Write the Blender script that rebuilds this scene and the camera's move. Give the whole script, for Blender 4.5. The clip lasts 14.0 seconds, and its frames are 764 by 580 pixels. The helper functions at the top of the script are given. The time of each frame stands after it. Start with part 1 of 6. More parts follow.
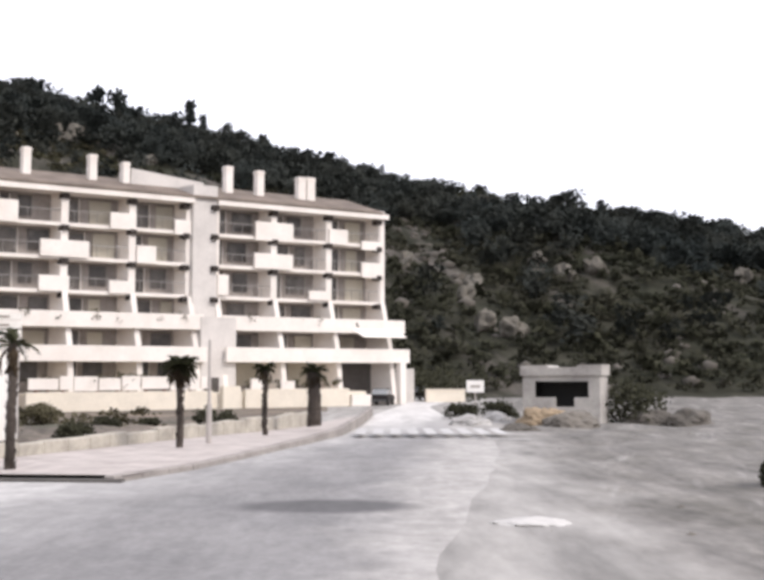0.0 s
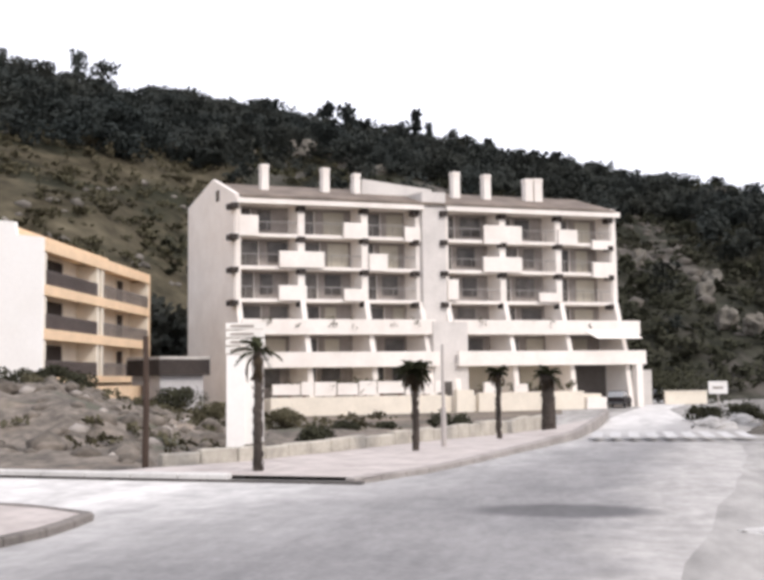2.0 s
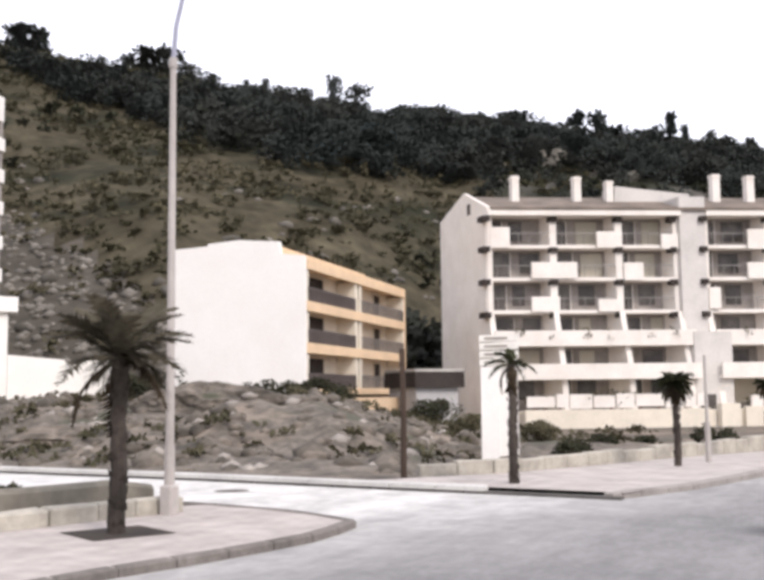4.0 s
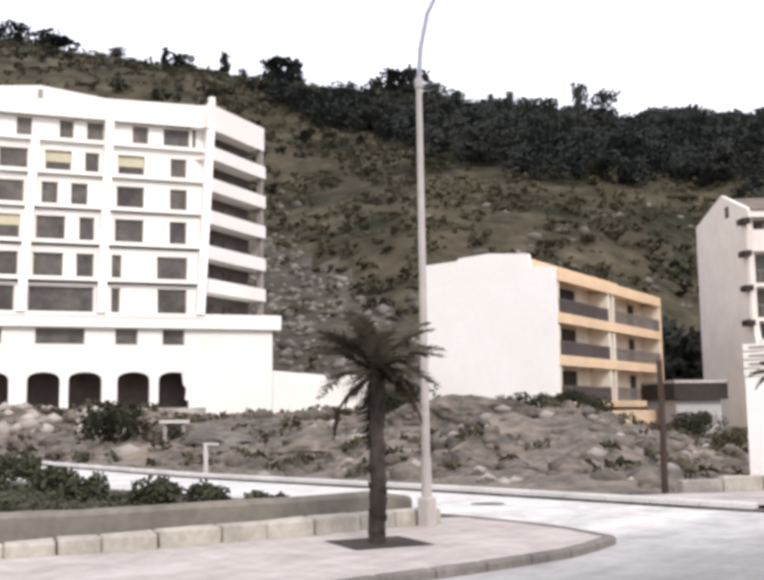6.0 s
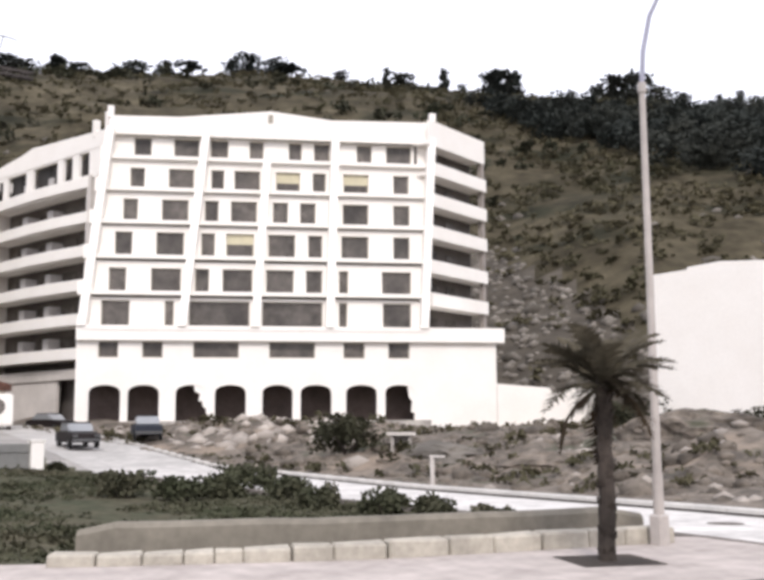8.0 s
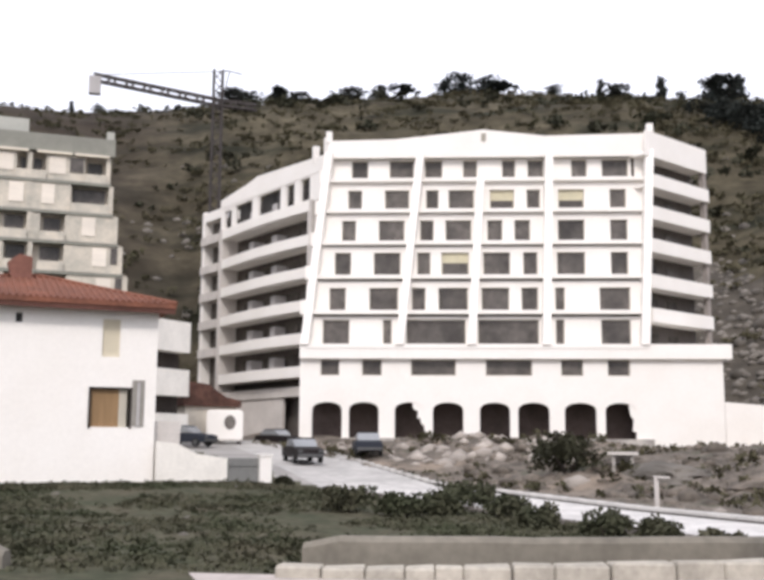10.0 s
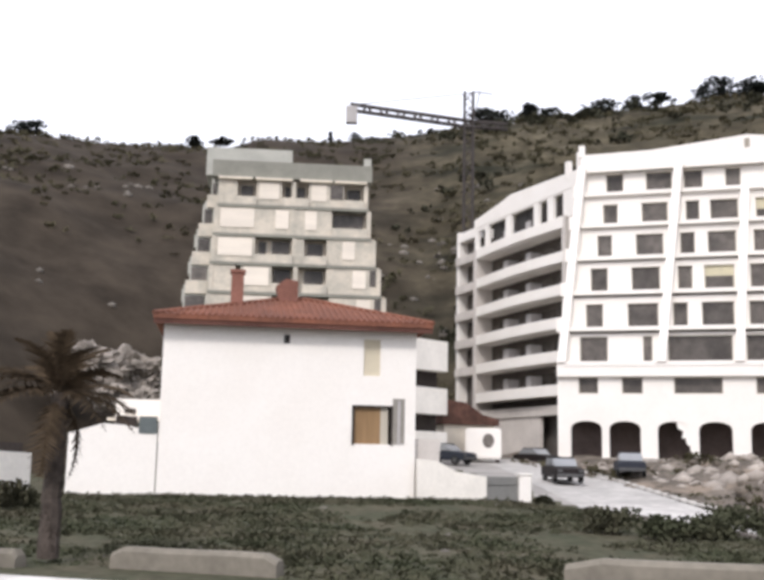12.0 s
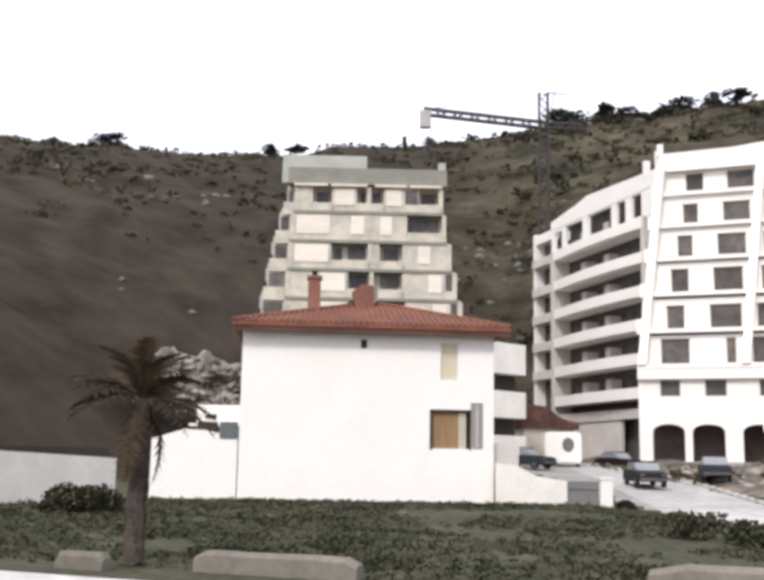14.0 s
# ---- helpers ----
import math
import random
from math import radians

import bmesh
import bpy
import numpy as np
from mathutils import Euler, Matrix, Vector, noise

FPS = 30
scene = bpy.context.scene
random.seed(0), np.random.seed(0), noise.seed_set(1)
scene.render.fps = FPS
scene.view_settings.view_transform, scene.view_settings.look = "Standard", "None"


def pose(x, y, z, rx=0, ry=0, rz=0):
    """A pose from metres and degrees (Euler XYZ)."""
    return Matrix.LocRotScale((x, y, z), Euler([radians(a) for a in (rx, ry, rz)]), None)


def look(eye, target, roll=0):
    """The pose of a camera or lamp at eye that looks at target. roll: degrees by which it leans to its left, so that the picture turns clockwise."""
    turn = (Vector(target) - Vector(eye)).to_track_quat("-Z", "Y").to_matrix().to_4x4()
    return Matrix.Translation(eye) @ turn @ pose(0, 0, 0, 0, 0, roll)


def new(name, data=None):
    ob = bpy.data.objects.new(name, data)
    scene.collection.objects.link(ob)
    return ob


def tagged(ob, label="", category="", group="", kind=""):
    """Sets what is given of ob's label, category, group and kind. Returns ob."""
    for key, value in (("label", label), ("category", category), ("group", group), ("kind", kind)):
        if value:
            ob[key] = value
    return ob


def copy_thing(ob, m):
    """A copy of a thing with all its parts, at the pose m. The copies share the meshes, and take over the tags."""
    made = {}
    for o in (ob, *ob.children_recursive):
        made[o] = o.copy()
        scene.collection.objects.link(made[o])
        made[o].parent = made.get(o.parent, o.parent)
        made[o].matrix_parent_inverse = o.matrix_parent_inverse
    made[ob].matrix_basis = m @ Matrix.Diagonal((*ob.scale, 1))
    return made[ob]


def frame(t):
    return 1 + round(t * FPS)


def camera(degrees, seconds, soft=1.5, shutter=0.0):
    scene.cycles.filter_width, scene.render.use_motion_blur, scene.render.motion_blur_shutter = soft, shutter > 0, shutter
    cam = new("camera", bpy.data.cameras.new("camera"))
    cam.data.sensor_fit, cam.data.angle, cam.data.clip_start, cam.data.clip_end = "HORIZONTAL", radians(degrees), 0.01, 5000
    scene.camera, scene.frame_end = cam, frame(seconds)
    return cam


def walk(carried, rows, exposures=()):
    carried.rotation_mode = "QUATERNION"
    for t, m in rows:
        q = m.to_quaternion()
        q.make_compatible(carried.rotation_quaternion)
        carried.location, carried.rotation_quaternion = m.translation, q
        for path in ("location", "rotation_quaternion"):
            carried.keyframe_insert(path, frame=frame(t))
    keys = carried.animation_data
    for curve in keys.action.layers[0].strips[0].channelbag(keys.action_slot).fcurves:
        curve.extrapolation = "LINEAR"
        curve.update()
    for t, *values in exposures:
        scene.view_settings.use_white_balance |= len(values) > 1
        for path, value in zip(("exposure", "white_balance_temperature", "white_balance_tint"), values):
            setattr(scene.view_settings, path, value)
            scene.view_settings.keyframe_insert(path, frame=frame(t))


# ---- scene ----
# camera: stands at one spot and pans to its left
EYE = (0.0, 0.0, 2.2)
LENS = 40.4
cam = camera(LENS, 14.0, soft=3.8)
# seconds, turn to the left, tilt up, lean (degrees)
PAN = [(0, 0.00, 4.67, -0.07), (0.5, 3.55, 4.55, -0.08), (1, 6.91, 4.56, -0.17),
        (1.5, 9.67, 4.50, -0.39), (2, 12.68, 4.95, -0.79), (2.5, 16.16, 5.13, -0.47),
        (3, 19.00, 5.47, -0.47), (3.5, 22.86, 5.67, -0.75), (3.7, 24.37, 5.70, -0.68),
        (5.8, 39.11, 6.70, -1.00), (6, 40.39, 6.68, -0.84), (6.5, 44.23, 6.85, -1.17),
        (7, 47.81, 7.09, -0.74), (7.5, 49.86, 7.47, -0.72), (7.7, 50.99, 7.49, -0.59),
        (9.8, 63.19, 8.36, 0.39), (10, 64.68, 8.48, 0.35), (10.5, 69.01, 8.44, 0.81),
        (11, 72.39, 8.88, 1.08), (11.5, 76.28, 8.99, 1.03), (12, 78.86, 9.30, 1.19),
        (12.5, 80.45, 9.42, 1.29), (13, 82.26, 9.59, 1.00), (13.5, 83.15, 9.51, 1.01),
        (14, 83.12, 9.46, 1.08)]


def aim(turn, tilt, lean):
    a, b = radians(turn), radians(tilt)
    way = Vector((-math.sin(a) * math.cos(b), math.cos(a) * math.cos(b), math.sin(b)))
    return look(EYE, Vector(EYE) + way * 10, lean)


walk(cam, [(t, aim(a, b, c)) for t, a, b, c in PAN], exposures=((0, 0.55, 6430, 15), (7.5, 0.52, 6430, 15), (10, 0.39, 6380, 15), (14, 0.5, 6380, 14)))

# light: bright hazy overcast with a soft sun behind the camera
SUN_AZ, SUN_EL = radians(121), radians(41)
world = bpy.data.worlds.new("sky")
scene.world = world
world.use_nodes = True
wn = world.node_tree.nodes
wl = world.node_tree.links
wn.clear()
w_out = wn.new("ShaderNodeOutputWorld")
w_bg = wn.new("ShaderNodeBackground")
w_sky = wn.new("ShaderNodeTexSky")
w_sky.sky_type = "NISHITA"
w_sky.sun_disc = False
w_sky.sun_elevation = SUN_EL
w_sky.sun_rotation = SUN_AZ
w_sky.dust_density = 3.0
w_mix = wn.new("ShaderNodeMix")
w_mix.data_type = "RGBA"
w_mix.inputs[0].default_value = 0.85
w_mix.inputs[7].default_value = (10.5, 10.8, 11.5, 1)
wl.new(w_sky.outputs[0], w_mix.inputs[6])
wl.new(w_mix.outputs[2], w_bg.inputs[0])
w_bg.inputs[1].default_value = 0.1
wl.new(w_bg.outputs[0], w_out.inputs[0])
sun = new("sun", bpy.data.lights.new("sun", "SUN"))
sun.data.energy = 1.5
sun.data.angle = radians(10)
sun.data.color = (1.0, 0.95, 0.87)
sun.matrix_world = look((100 * math.sin(SUN_AZ) * math.cos(SUN_EL), 100 * math.cos(SUN_AZ) * math.cos(SUN_EL), 100 * math.sin(SUN_EL)), (0, 0, 0))


# materials
def material(name, colour, rough=0.9, spread=0.12, grain=6.0, stain=0.5, bump=0.15, metal=0.0, tint=None, random_amount=0.0, stretch=(1, 1, 1), gloss=0.3):
    """Colour with grain and large stains at real size; tint is the second colour of the stains."""
    m = bpy.data.materials.new(name)
    m.use_nodes = True
    nt = m.node_tree
    nd, ln = nt.nodes, nt.links
    bsdf = nd["Principled BSDF"]
    geo = nd.new("ShaderNodeNewGeometry")
    mp = nd.new("ShaderNodeMapping")
    mp.inputs["Scale"].default_value = stretch
    ln.new(geo.outputs["Position"], mp.inputs[0])
    n1 = nd.new("ShaderNodeTexNoise")
    n1.inputs["Scale"].default_value = grain
    n1.inputs["Detail"].default_value = 6
    n2 = nd.new("ShaderNodeTexNoise")
    n2.inputs["Scale"].default_value = stain
    n2.inputs["Detail"].default_value = 5
    n2.inputs["Roughness"].default_value = 0.65
    for n in (n1, n2):
        ln.new(mp.outputs[0], n.inputs["Vector"])
    c2 = tint if tint else tuple(c * (1 - 2.2 * spread) for c in colour)
    ramp = nd.new("ShaderNodeMapRange")
    ramp.inputs[1].default_value, ramp.inputs[2].default_value = 0.38, 0.66
    ln.new(n2.outputs[0], ramp.inputs[0])
    mix = nd.new("ShaderNodeMix")
    mix.data_type = "RGBA"
    mix.inputs[6].default_value = (*colour, 1)
    mix.inputs[7].default_value = (*c2, 1)
    ln.new(ramp.outputs[0], mix.inputs[0])
    val = nd.new("ShaderNodeMapRange")
    val.inputs[1].default_value, val.inputs[2].default_value = 0.25, 0.75
    val.inputs[3].default_value, val.inputs[4].default_value = 1 - spread, 1 + spread
    ln.new(n1.outputs[0], val.inputs[0])
    hsv = nd.new("ShaderNodeHueSaturation")
    ln.new(mix.outputs[2], hsv.inputs["Color"])
    if random_amount:
        inf = nd.new("ShaderNodeObjectInfo")
        isl = nd.new("ShaderNodeNewGeometry")
        add = nd.new("ShaderNodeMath")
        add.operation = "ADD"
        ln.new(inf.outputs["Random"], add.inputs[0])
        ln.new(isl.outputs["Random Per Island"], add.inputs[1])
        r2 = nd.new("ShaderNodeMapRange")
        r2.inputs[2].default_value = 2.0
        r2.inputs[3].default_value, r2.inputs[4].default_value = 1 - random_amount, 1 + random_amount
        ln.new(add.outputs[0], r2.inputs[0])
        mul = nd.new("ShaderNodeMath")
        mul.operation = "MULTIPLY"
        ln.new(val.outputs[0], mul.inputs[0])
        ln.new(r2.outputs[0], mul.inputs[1])
        ln.new(mul.outputs[0], hsv.inputs["Value"])
    else:
        ln.new(val.outputs[0], hsv.inputs["Value"])
    ln.new(hsv.outputs[0], bsdf.inputs["Base Color"])
    bsdf.inputs["Roughness"].default_value = rough
    bsdf.inputs["Metallic"].default_value = metal
    bsdf.inputs["Specular IOR Level"].default_value = gloss
    if bump:
        b = nd.new("ShaderNodeBump")
        b.inputs["Strength"].default_value = bump
        b.inputs["Distance"].default_value = 0.03
        ln.new(n1.outputs[0], b.inputs["Height"])
        ln.new(b.outputs[0], bsdf.inputs["Normal"])
    return m


M_WHITE = material("white_render", (0.85, 0.82, 0.775), spread=0.03, stain=0.35, tint=(0.82, 0.785, 0.735))
M_CREAM = material("cream_render", (0.74, 0.67, 0.56), spread=0.06)
M_GREYWALL = material("grey_render", (0.46, 0.44, 0.43), spread=0.07)
M_ORANGE = material("orange_render", (0.76, 0.56, 0.37), spread=0.07)
M_DARK = material("dark_opening", (0.035, 0.032, 0.03), rough=0.5, bump=0)


def road_material():
    """Pale worn asphalt that turns to white dust on the side road and to dirt along its right edge."""
    m = material("dusty_asphalt", (0.235, 0.225, 0.22), spread=0.12, grain=9, stain=0.22, tint=(0.17, 0.165, 0.163))
    nd, ln = m.node_tree.nodes, m.node_tree.links
    bsdf = nd["Principled BSDF"]
    base = bsdf.inputs["Base Color"].links[0].from_socket
    geo = nd.new("ShaderNodeNewGeometry")
    sep = nd.new("ShaderNodeSeparateXYZ")
    ln.new(geo.outputs["Position"], sep.inputs[0])
    wob = nd.new("ShaderNodeTexNoise")
    wob.inputs["Scale"].default_value = 0.45
    wob.inputs["Detail"].default_value = 6
    wob.inputs["Roughness"].default_value = 0.7
    ln.new(geo.outputs["Position"], wob.inputs["Vector"])

    fine = nd.new("ShaderNodeTexNoise")
    fine.inputs["Scale"].default_value = 1.6
    fine.inputs["Detail"].default_value = 7
    fine.inputs["Roughness"].default_value = 0.65
    ln.new(geo.outputs["Position"], fine.inputs["Vector"])

    def ramp(kx, ky, kn, lo, hi, colour, before):
        a = nd.new("ShaderNodeVectorMath")
        a.operation = "DOT_PRODUCT"
        ln.new(geo.outputs["Position"], a.inputs[0])
        a.inputs[1].default_value = (kx, ky, 0)
        b = nd.new("ShaderNodeMath")
        b.operation = "MULTIPLY_ADD"
        ln.new(wob.outputs[0], b.inputs[0])
        b.inputs[1].default_value = kn
        ln.new(a.outputs["Value"], b.inputs[2])
        r = nd.new("ShaderNodeMapRange")
        r.interpolation_type = "SMOOTHSTEP"
        r.inputs[1].default_value, r.inputs[2].default_value = lo, hi
        ln.new(b.outputs[0], r.inputs[0])
        mx = nd.new("ShaderNodeMix")
        mx.data_type = "RGBA"
        mx.inputs[7].default_value = (*colour, 1)
        ln.new(r.outputs[0], mx.inputs[0])
        ln.new(before, mx.inputs[6])
        hs = nd.new("ShaderNodeHueSaturation")
        hs.inputs["Color"].default_value = (*colour, 1)
        vary = nd.new("ShaderNodeMapRange")
        vary.inputs[1].default_value, vary.inputs[2].default_value = 0.25, 0.75
        vary.inputs[3].default_value, vary.inputs[4].default_value = 0.72, 1.28
        ln.new(fine.outputs[0], vary.inputs[0])
        ln.new(vary.outputs[0], hs.inputs["Value"])
        ln.new(hs.outputs[0], mx.inputs[7])
        return mx.outputs[2]

    c = ramp(-1.0, 0.25, 5.0, 9.5, 18.5, (0.54, 0.52, 0.495), base)
    c = ramp(-1.0, 0.0, 8.0, 42.0, 54.0, (0.40, 0.385, 0.365), c)
    c = ramp(1.0, -0.09, 3.4, -0.7, 1.2, (0.35, 0.332, 0.312), c)
    # oval darker patch with a feathered edge
    mp = nd.new("ShaderNodeMapping")
    mp.inputs["Location"].default_value = (0.95 / 1.7, -17.6 / 1.0, 0)
    mp.inputs["Scale"].default_value = (1 / 1.7, 1.0, 0)
    ln.new(geo.outputs["Position"], mp.inputs[0])
    far = nd.new("ShaderNodeVectorMath")
    far.operation = "LENGTH"
    ln.new(mp.outputs[0], far.inputs[0])
    r = nd.new("ShaderNodeMapRange")
    r.interpolation_type = "SMOOTHSTEP"
    r.inputs[1].default_value, r.inputs[2].default_value = 1.12, 0.6
    ln.new(far.outputs["Value"], r.inputs[0])
    mx = nd.new("ShaderNodeMix")
    mx.data_type = "RGBA"
    mx.inputs[7].default_value = (0.10, 0.096, 0.096, 1)
    ln.new(r.outputs[0], mx.inputs[0])
    ln.new(c, mx.inputs[6])
    ln.new(mx.outputs[2], bsdf.inputs["Base Color"])
    return m


def speckled(m, scale, low, high, stretch=(1, 1, 1), turn=(0, 0, 0), detail=5):
    """Adds a further layer of uneven tone to a material, at its own size and direction."""
    nd, ln = m.node_tree.nodes, m.node_tree.links
    bsdf = nd["Principled BSDF"]
    base = bsdf.inputs["Base Color"].links[0].from_socket
    geo = nd.new("ShaderNodeNewGeometry")
    turned = nd.new("ShaderNodeMapping")
    turned.inputs["Rotation"].default_value = turn
    ln.new(geo.outputs["Position"], turned.inputs[0])
    sized = nd.new("ShaderNodeMapping")
    sized.inputs["Scale"].default_value = stretch
    ln.new(turned.outputs[0], sized.inputs[0])
    n = nd.new("ShaderNodeTexNoise")
    n.inputs["Scale"].default_value = scale
    n.inputs["Detail"].default_value = detail
    n.inputs["Roughness"].default_value = 0.6
    ln.new(sized.outputs[0], n.inputs["Vector"])
    r = nd.new("ShaderNodeMapRange")
    r.inputs[1].default_value, r.inputs[2].default_value = 0.32, 0.68
    r.inputs[3].default_value, r.inputs[4].default_value = low, high
    ln.new(n.outputs[0], r.inputs[0])
    hs = nd.new("ShaderNodeHueSaturation")
    ln.new(base, hs.inputs["Color"])
    ln.new(r.outputs[0], hs.inputs["Value"])
    ln.new(hs.outputs[0], bsdf.inputs["Base Color"])
    return m


def veined(m, colour, scale, low, high, stretch=(1, 1, 1), turn=(0, 0, 0), slope=None, span=(0, 1), wobble=0.0):
    """Lets a second colour show through where a stretched noise is high, or past a line across the ground."""
    nd, ln = m.node_tree.nodes, m.node_tree.links
    bsdf = nd["Principled BSDF"]
    base = bsdf.inputs["Base Color"].links[0].from_socket
    geo = nd.new("ShaderNodeNewGeometry")
    turned = nd.new("ShaderNodeMapping")
    turned.inputs["Rotation"].default_value = turn
    ln.new(geo.outputs["Position"], turned.inputs[0])
    sized = nd.new("ShaderNodeMapping")
    sized.inputs["Scale"].default_value = stretch
    ln.new(turned.outputs[0], sized.inputs[0])
    n = nd.new("ShaderNodeTexNoise")
    n.inputs["Scale"].default_value = scale
    n.inputs["Detail"].default_value = 6
    n.inputs["Roughness"].default_value = 0.6
    ln.new(sized.outputs[0], n.inputs["Vector"])
    value = n.outputs[0]
    if slope:
        a = nd.new("ShaderNodeVectorMath")
        a.operation = "DOT_PRODUCT"
        ln.new(geo.outputs["Position"], a.inputs[0])
        a.inputs[1].default_value = slope
        b = nd.new("ShaderNodeMath")
        b.operation = "MULTIPLY_ADD"
        ln.new(n.outputs[0], b.inputs[0])
        b.inputs[1].default_value = wobble
        ln.new(a.outputs["Value"], b.inputs[2])
        value = b.outputs[0]
        low, high = span
    r = nd.new("ShaderNodeMapRange")
    r.interpolation_type = "SMOOTHSTEP"
    r.inputs[1].default_value, r.inputs[2].default_value = low, high
    ln.new(value, r.inputs[0])
    mx = nd.new("ShaderNodeMix")
    mx.data_type = "RGBA"
    mx.inputs[7].default_value = (*colour, 1)
    ln.new(r.outputs[0], mx.inputs[0])
    ln.new(base, mx.inputs[6])
    ln.new(mx.outputs[2], bsdf.inputs["Base Color"])
    return m


M_ROAD = speckled(speckled(road_material(), 0.9, 0.84, 1.16, (1, 0.25, 1)), 4.0, 0.9, 1.1, (1, 0.4, 1))
M_DIRT = material("dusty_gravel", (0.185, 0.172, 0.157), spread=0.22, grain=5.0, stretch=(1, 0.45, 1), stain=0.6, tint=(0.115, 0.106, 0.092), bump=0.35)
# wheel tracks of pale dust across the dirt
veined(M_DIRT, (0.298, 0.283, 0.264), 0.5, 0, 1, slope=(1.0, -0.09, 0), span=(5.6, 2.4), wobble=4.0)
veined(M_DIRT, (0.285, 0.27, 0.25), 0.8, 0.54, 0.74, (1.3, 0.16, 1), (0, 0, radians(16)))
speckled(M_DIRT, 1.0, 0.66, 1.34, (1, 0.28, 1))
M_HILL = material("hill_scrub", (0.055, 0.047, 0.031), spread=0.35, grain=0.5, stain=0.05, tint=(0.090, 0.078, 0.053), bump=0.5, gloss=0.05)
# terraces of darker growth along the slope, then the bare brown hillside further round
veined(M_HILL, (0.026, 0.026, 0.017), 0.045, 0.47, 0.64, (1, 1, 3.4))
veined(M_HILL, (0.043, 0.0345, 0.026), 0.03, 0, 1, slope=(-math.cos(radians(78)) * 1.0, -math.sin(radians(78)), 0), span=(-6, 34), wobble=30.0)
speckled(M_HILL, 0.14, 0.62, 1.38)
M_PANE = material("dull_glass", (0.135, 0.12, 0.108), rough=0.25, spread=0.25, random_amount=0.45, grain=1.5, bump=0)
M_SHUTTER = material("pale_shutter", (0.50, 0.46, 0.38), spread=0.08, grain=20)
# dark base colour carries the shade of deep balcony and garage recesses
M_SHADEWALL = material("shaded_recess_wall", (0.12, 0.105, 0.095), spread=0.12)
M_BEAM = material("dark_timber", (0.05, 0.04, 0.035), spread=0.2)
# greyer than the white fronts: recess shade is put into the colour
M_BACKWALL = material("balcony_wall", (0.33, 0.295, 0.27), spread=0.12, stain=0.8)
M_CONCRETE = material("raw_concrete", (0.47, 0.44, 0.40), spread=0.12, tint=(0.28, 0.26, 0.24))
M_STONE = material("pale_stone", (0.43, 0.395, 0.335), spread=0.14, grain=9, stain=1.2, random_amount=0.12)
M_BRICKRED = material("brick_red", (0.26, 0.12, 0.09), spread=0.15)
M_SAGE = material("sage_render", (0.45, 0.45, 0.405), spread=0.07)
M_TAN = material("tan_board", (0.33, 0.21, 0.11), spread=0.12, stretch=(1, 1, 0.1))
M_PALERAIL = material("faded_rail", (0.20, 0.175, 0.16), rough=0.5, bump=0)
M_RAIL = material("dark_rail", (0.12, 0.10, 0.095), rough=0.5, bump=0)
M_GALV = material("galvanised_pole", (0.44, 0.40, 0.37), rough=0.55, spread=0.08, bump=0.05)
M_STEEL = material("crane_steel", (0.065, 0.055, 0.052), rough=0.6, spread=0.15)
M_BARK = material("palm_bark", (0.075, 0.060, 0.050), spread=0.3, grain=12, bump=0.6)
M_FROND = material("palm_frond", (0.055, 0.058, 0.032), spread=0.25, rough=0.6, random_amount=0.3, gloss=0.05)
M_BROWNFROND = material("brown_green_frond", (0.098, 0.086, 0.062), spread=0.25, rough=0.7, random_amount=0.2, gloss=0.05)
M_DRYFROND = material("dry_frond", (0.075, 0.055, 0.036), spread=0.25, random_amount=0.3, gloss=0.05)
M_PINE = material("pine_foliage", (0.028, 0.033, 0.031), spread=0.2, grain=0.3, stain=0.03, tint=(0.038, 0.039, 0.032), random_amount=0.15, bump=0, gloss=0.05)
M_SHRUB = material("shrub_foliage", (0.098, 0.086, 0.055), spread=0.2, grain=0.1, stain=0.03, tint=(0.062, 0.060, 0.036), random_amount=0.12, bump=0, gloss=0.05)
M_GREEN = material("field_weeds", (0.056, 0.062, 0.038), spread=0.25, grain=2, stain=0.25, tint=(0.084, 0.078, 0.054), random_amount=0.12, bump=0, gloss=0.05)
M_SLOPEGREEN = material("grey_green_growth", (0.052, 0.050, 0.035), spread=0.2, grain=0.15, stain=0.04, tint=(0.046, 0.048, 0.032), random_amount=0.15, bump=0, gloss=0.05)
M_BUSH = material("olive_bush", (0.046, 0.046, 0.030), spread=0.2, grain=0.4, random_amount=0.15, bump=0, gloss=0.05)
M_ROCK = material("grey_rock", (0.20, 0.18, 0.155), spread=0.25, grain=2, random_amount=0.35, bump=0.4)
M_BANKROCK = material("earthy_boulder", (0.165, 0.140, 0.115), spread=0.35, grain=3, stain=0.9, tint=(0.066, 0.056, 0.045), random_amount=0.3, bump=0.5)
M_LEDGE = material("brown_ledge_rock", (0.12, 0.106, 0.088), spread=0.3, grain=0.8, stain=0.2, tint=(0.065, 0.058, 0.048), bump=0.5)
M_SLOPEROCK = material("weathered_rock", (0.155, 0.14, 0.115), spread=0.3, grain=1.2, stain=0.3, tint=(0.10, 0.09, 0.075), bump=0.5)
M_PALEROCK = material("pale_rock", (0.37, 0.33, 0.29), spread=0.2, grain=2, random_amount=0.25, bump=0.4)
M_CARRED = material("dark_car_paint", (0.02, 0.016, 0.016), gloss=0.12, rough=0.55, spread=0.05, bump=0)
M_TYRE = material("tyre_rubber", (0.02, 0.02, 0.02), spread=0.1)
M_CHROME = material("dull_chrome", (0.12, 0.12, 0.12), rough=0.4, metal=0.5, bump=0)
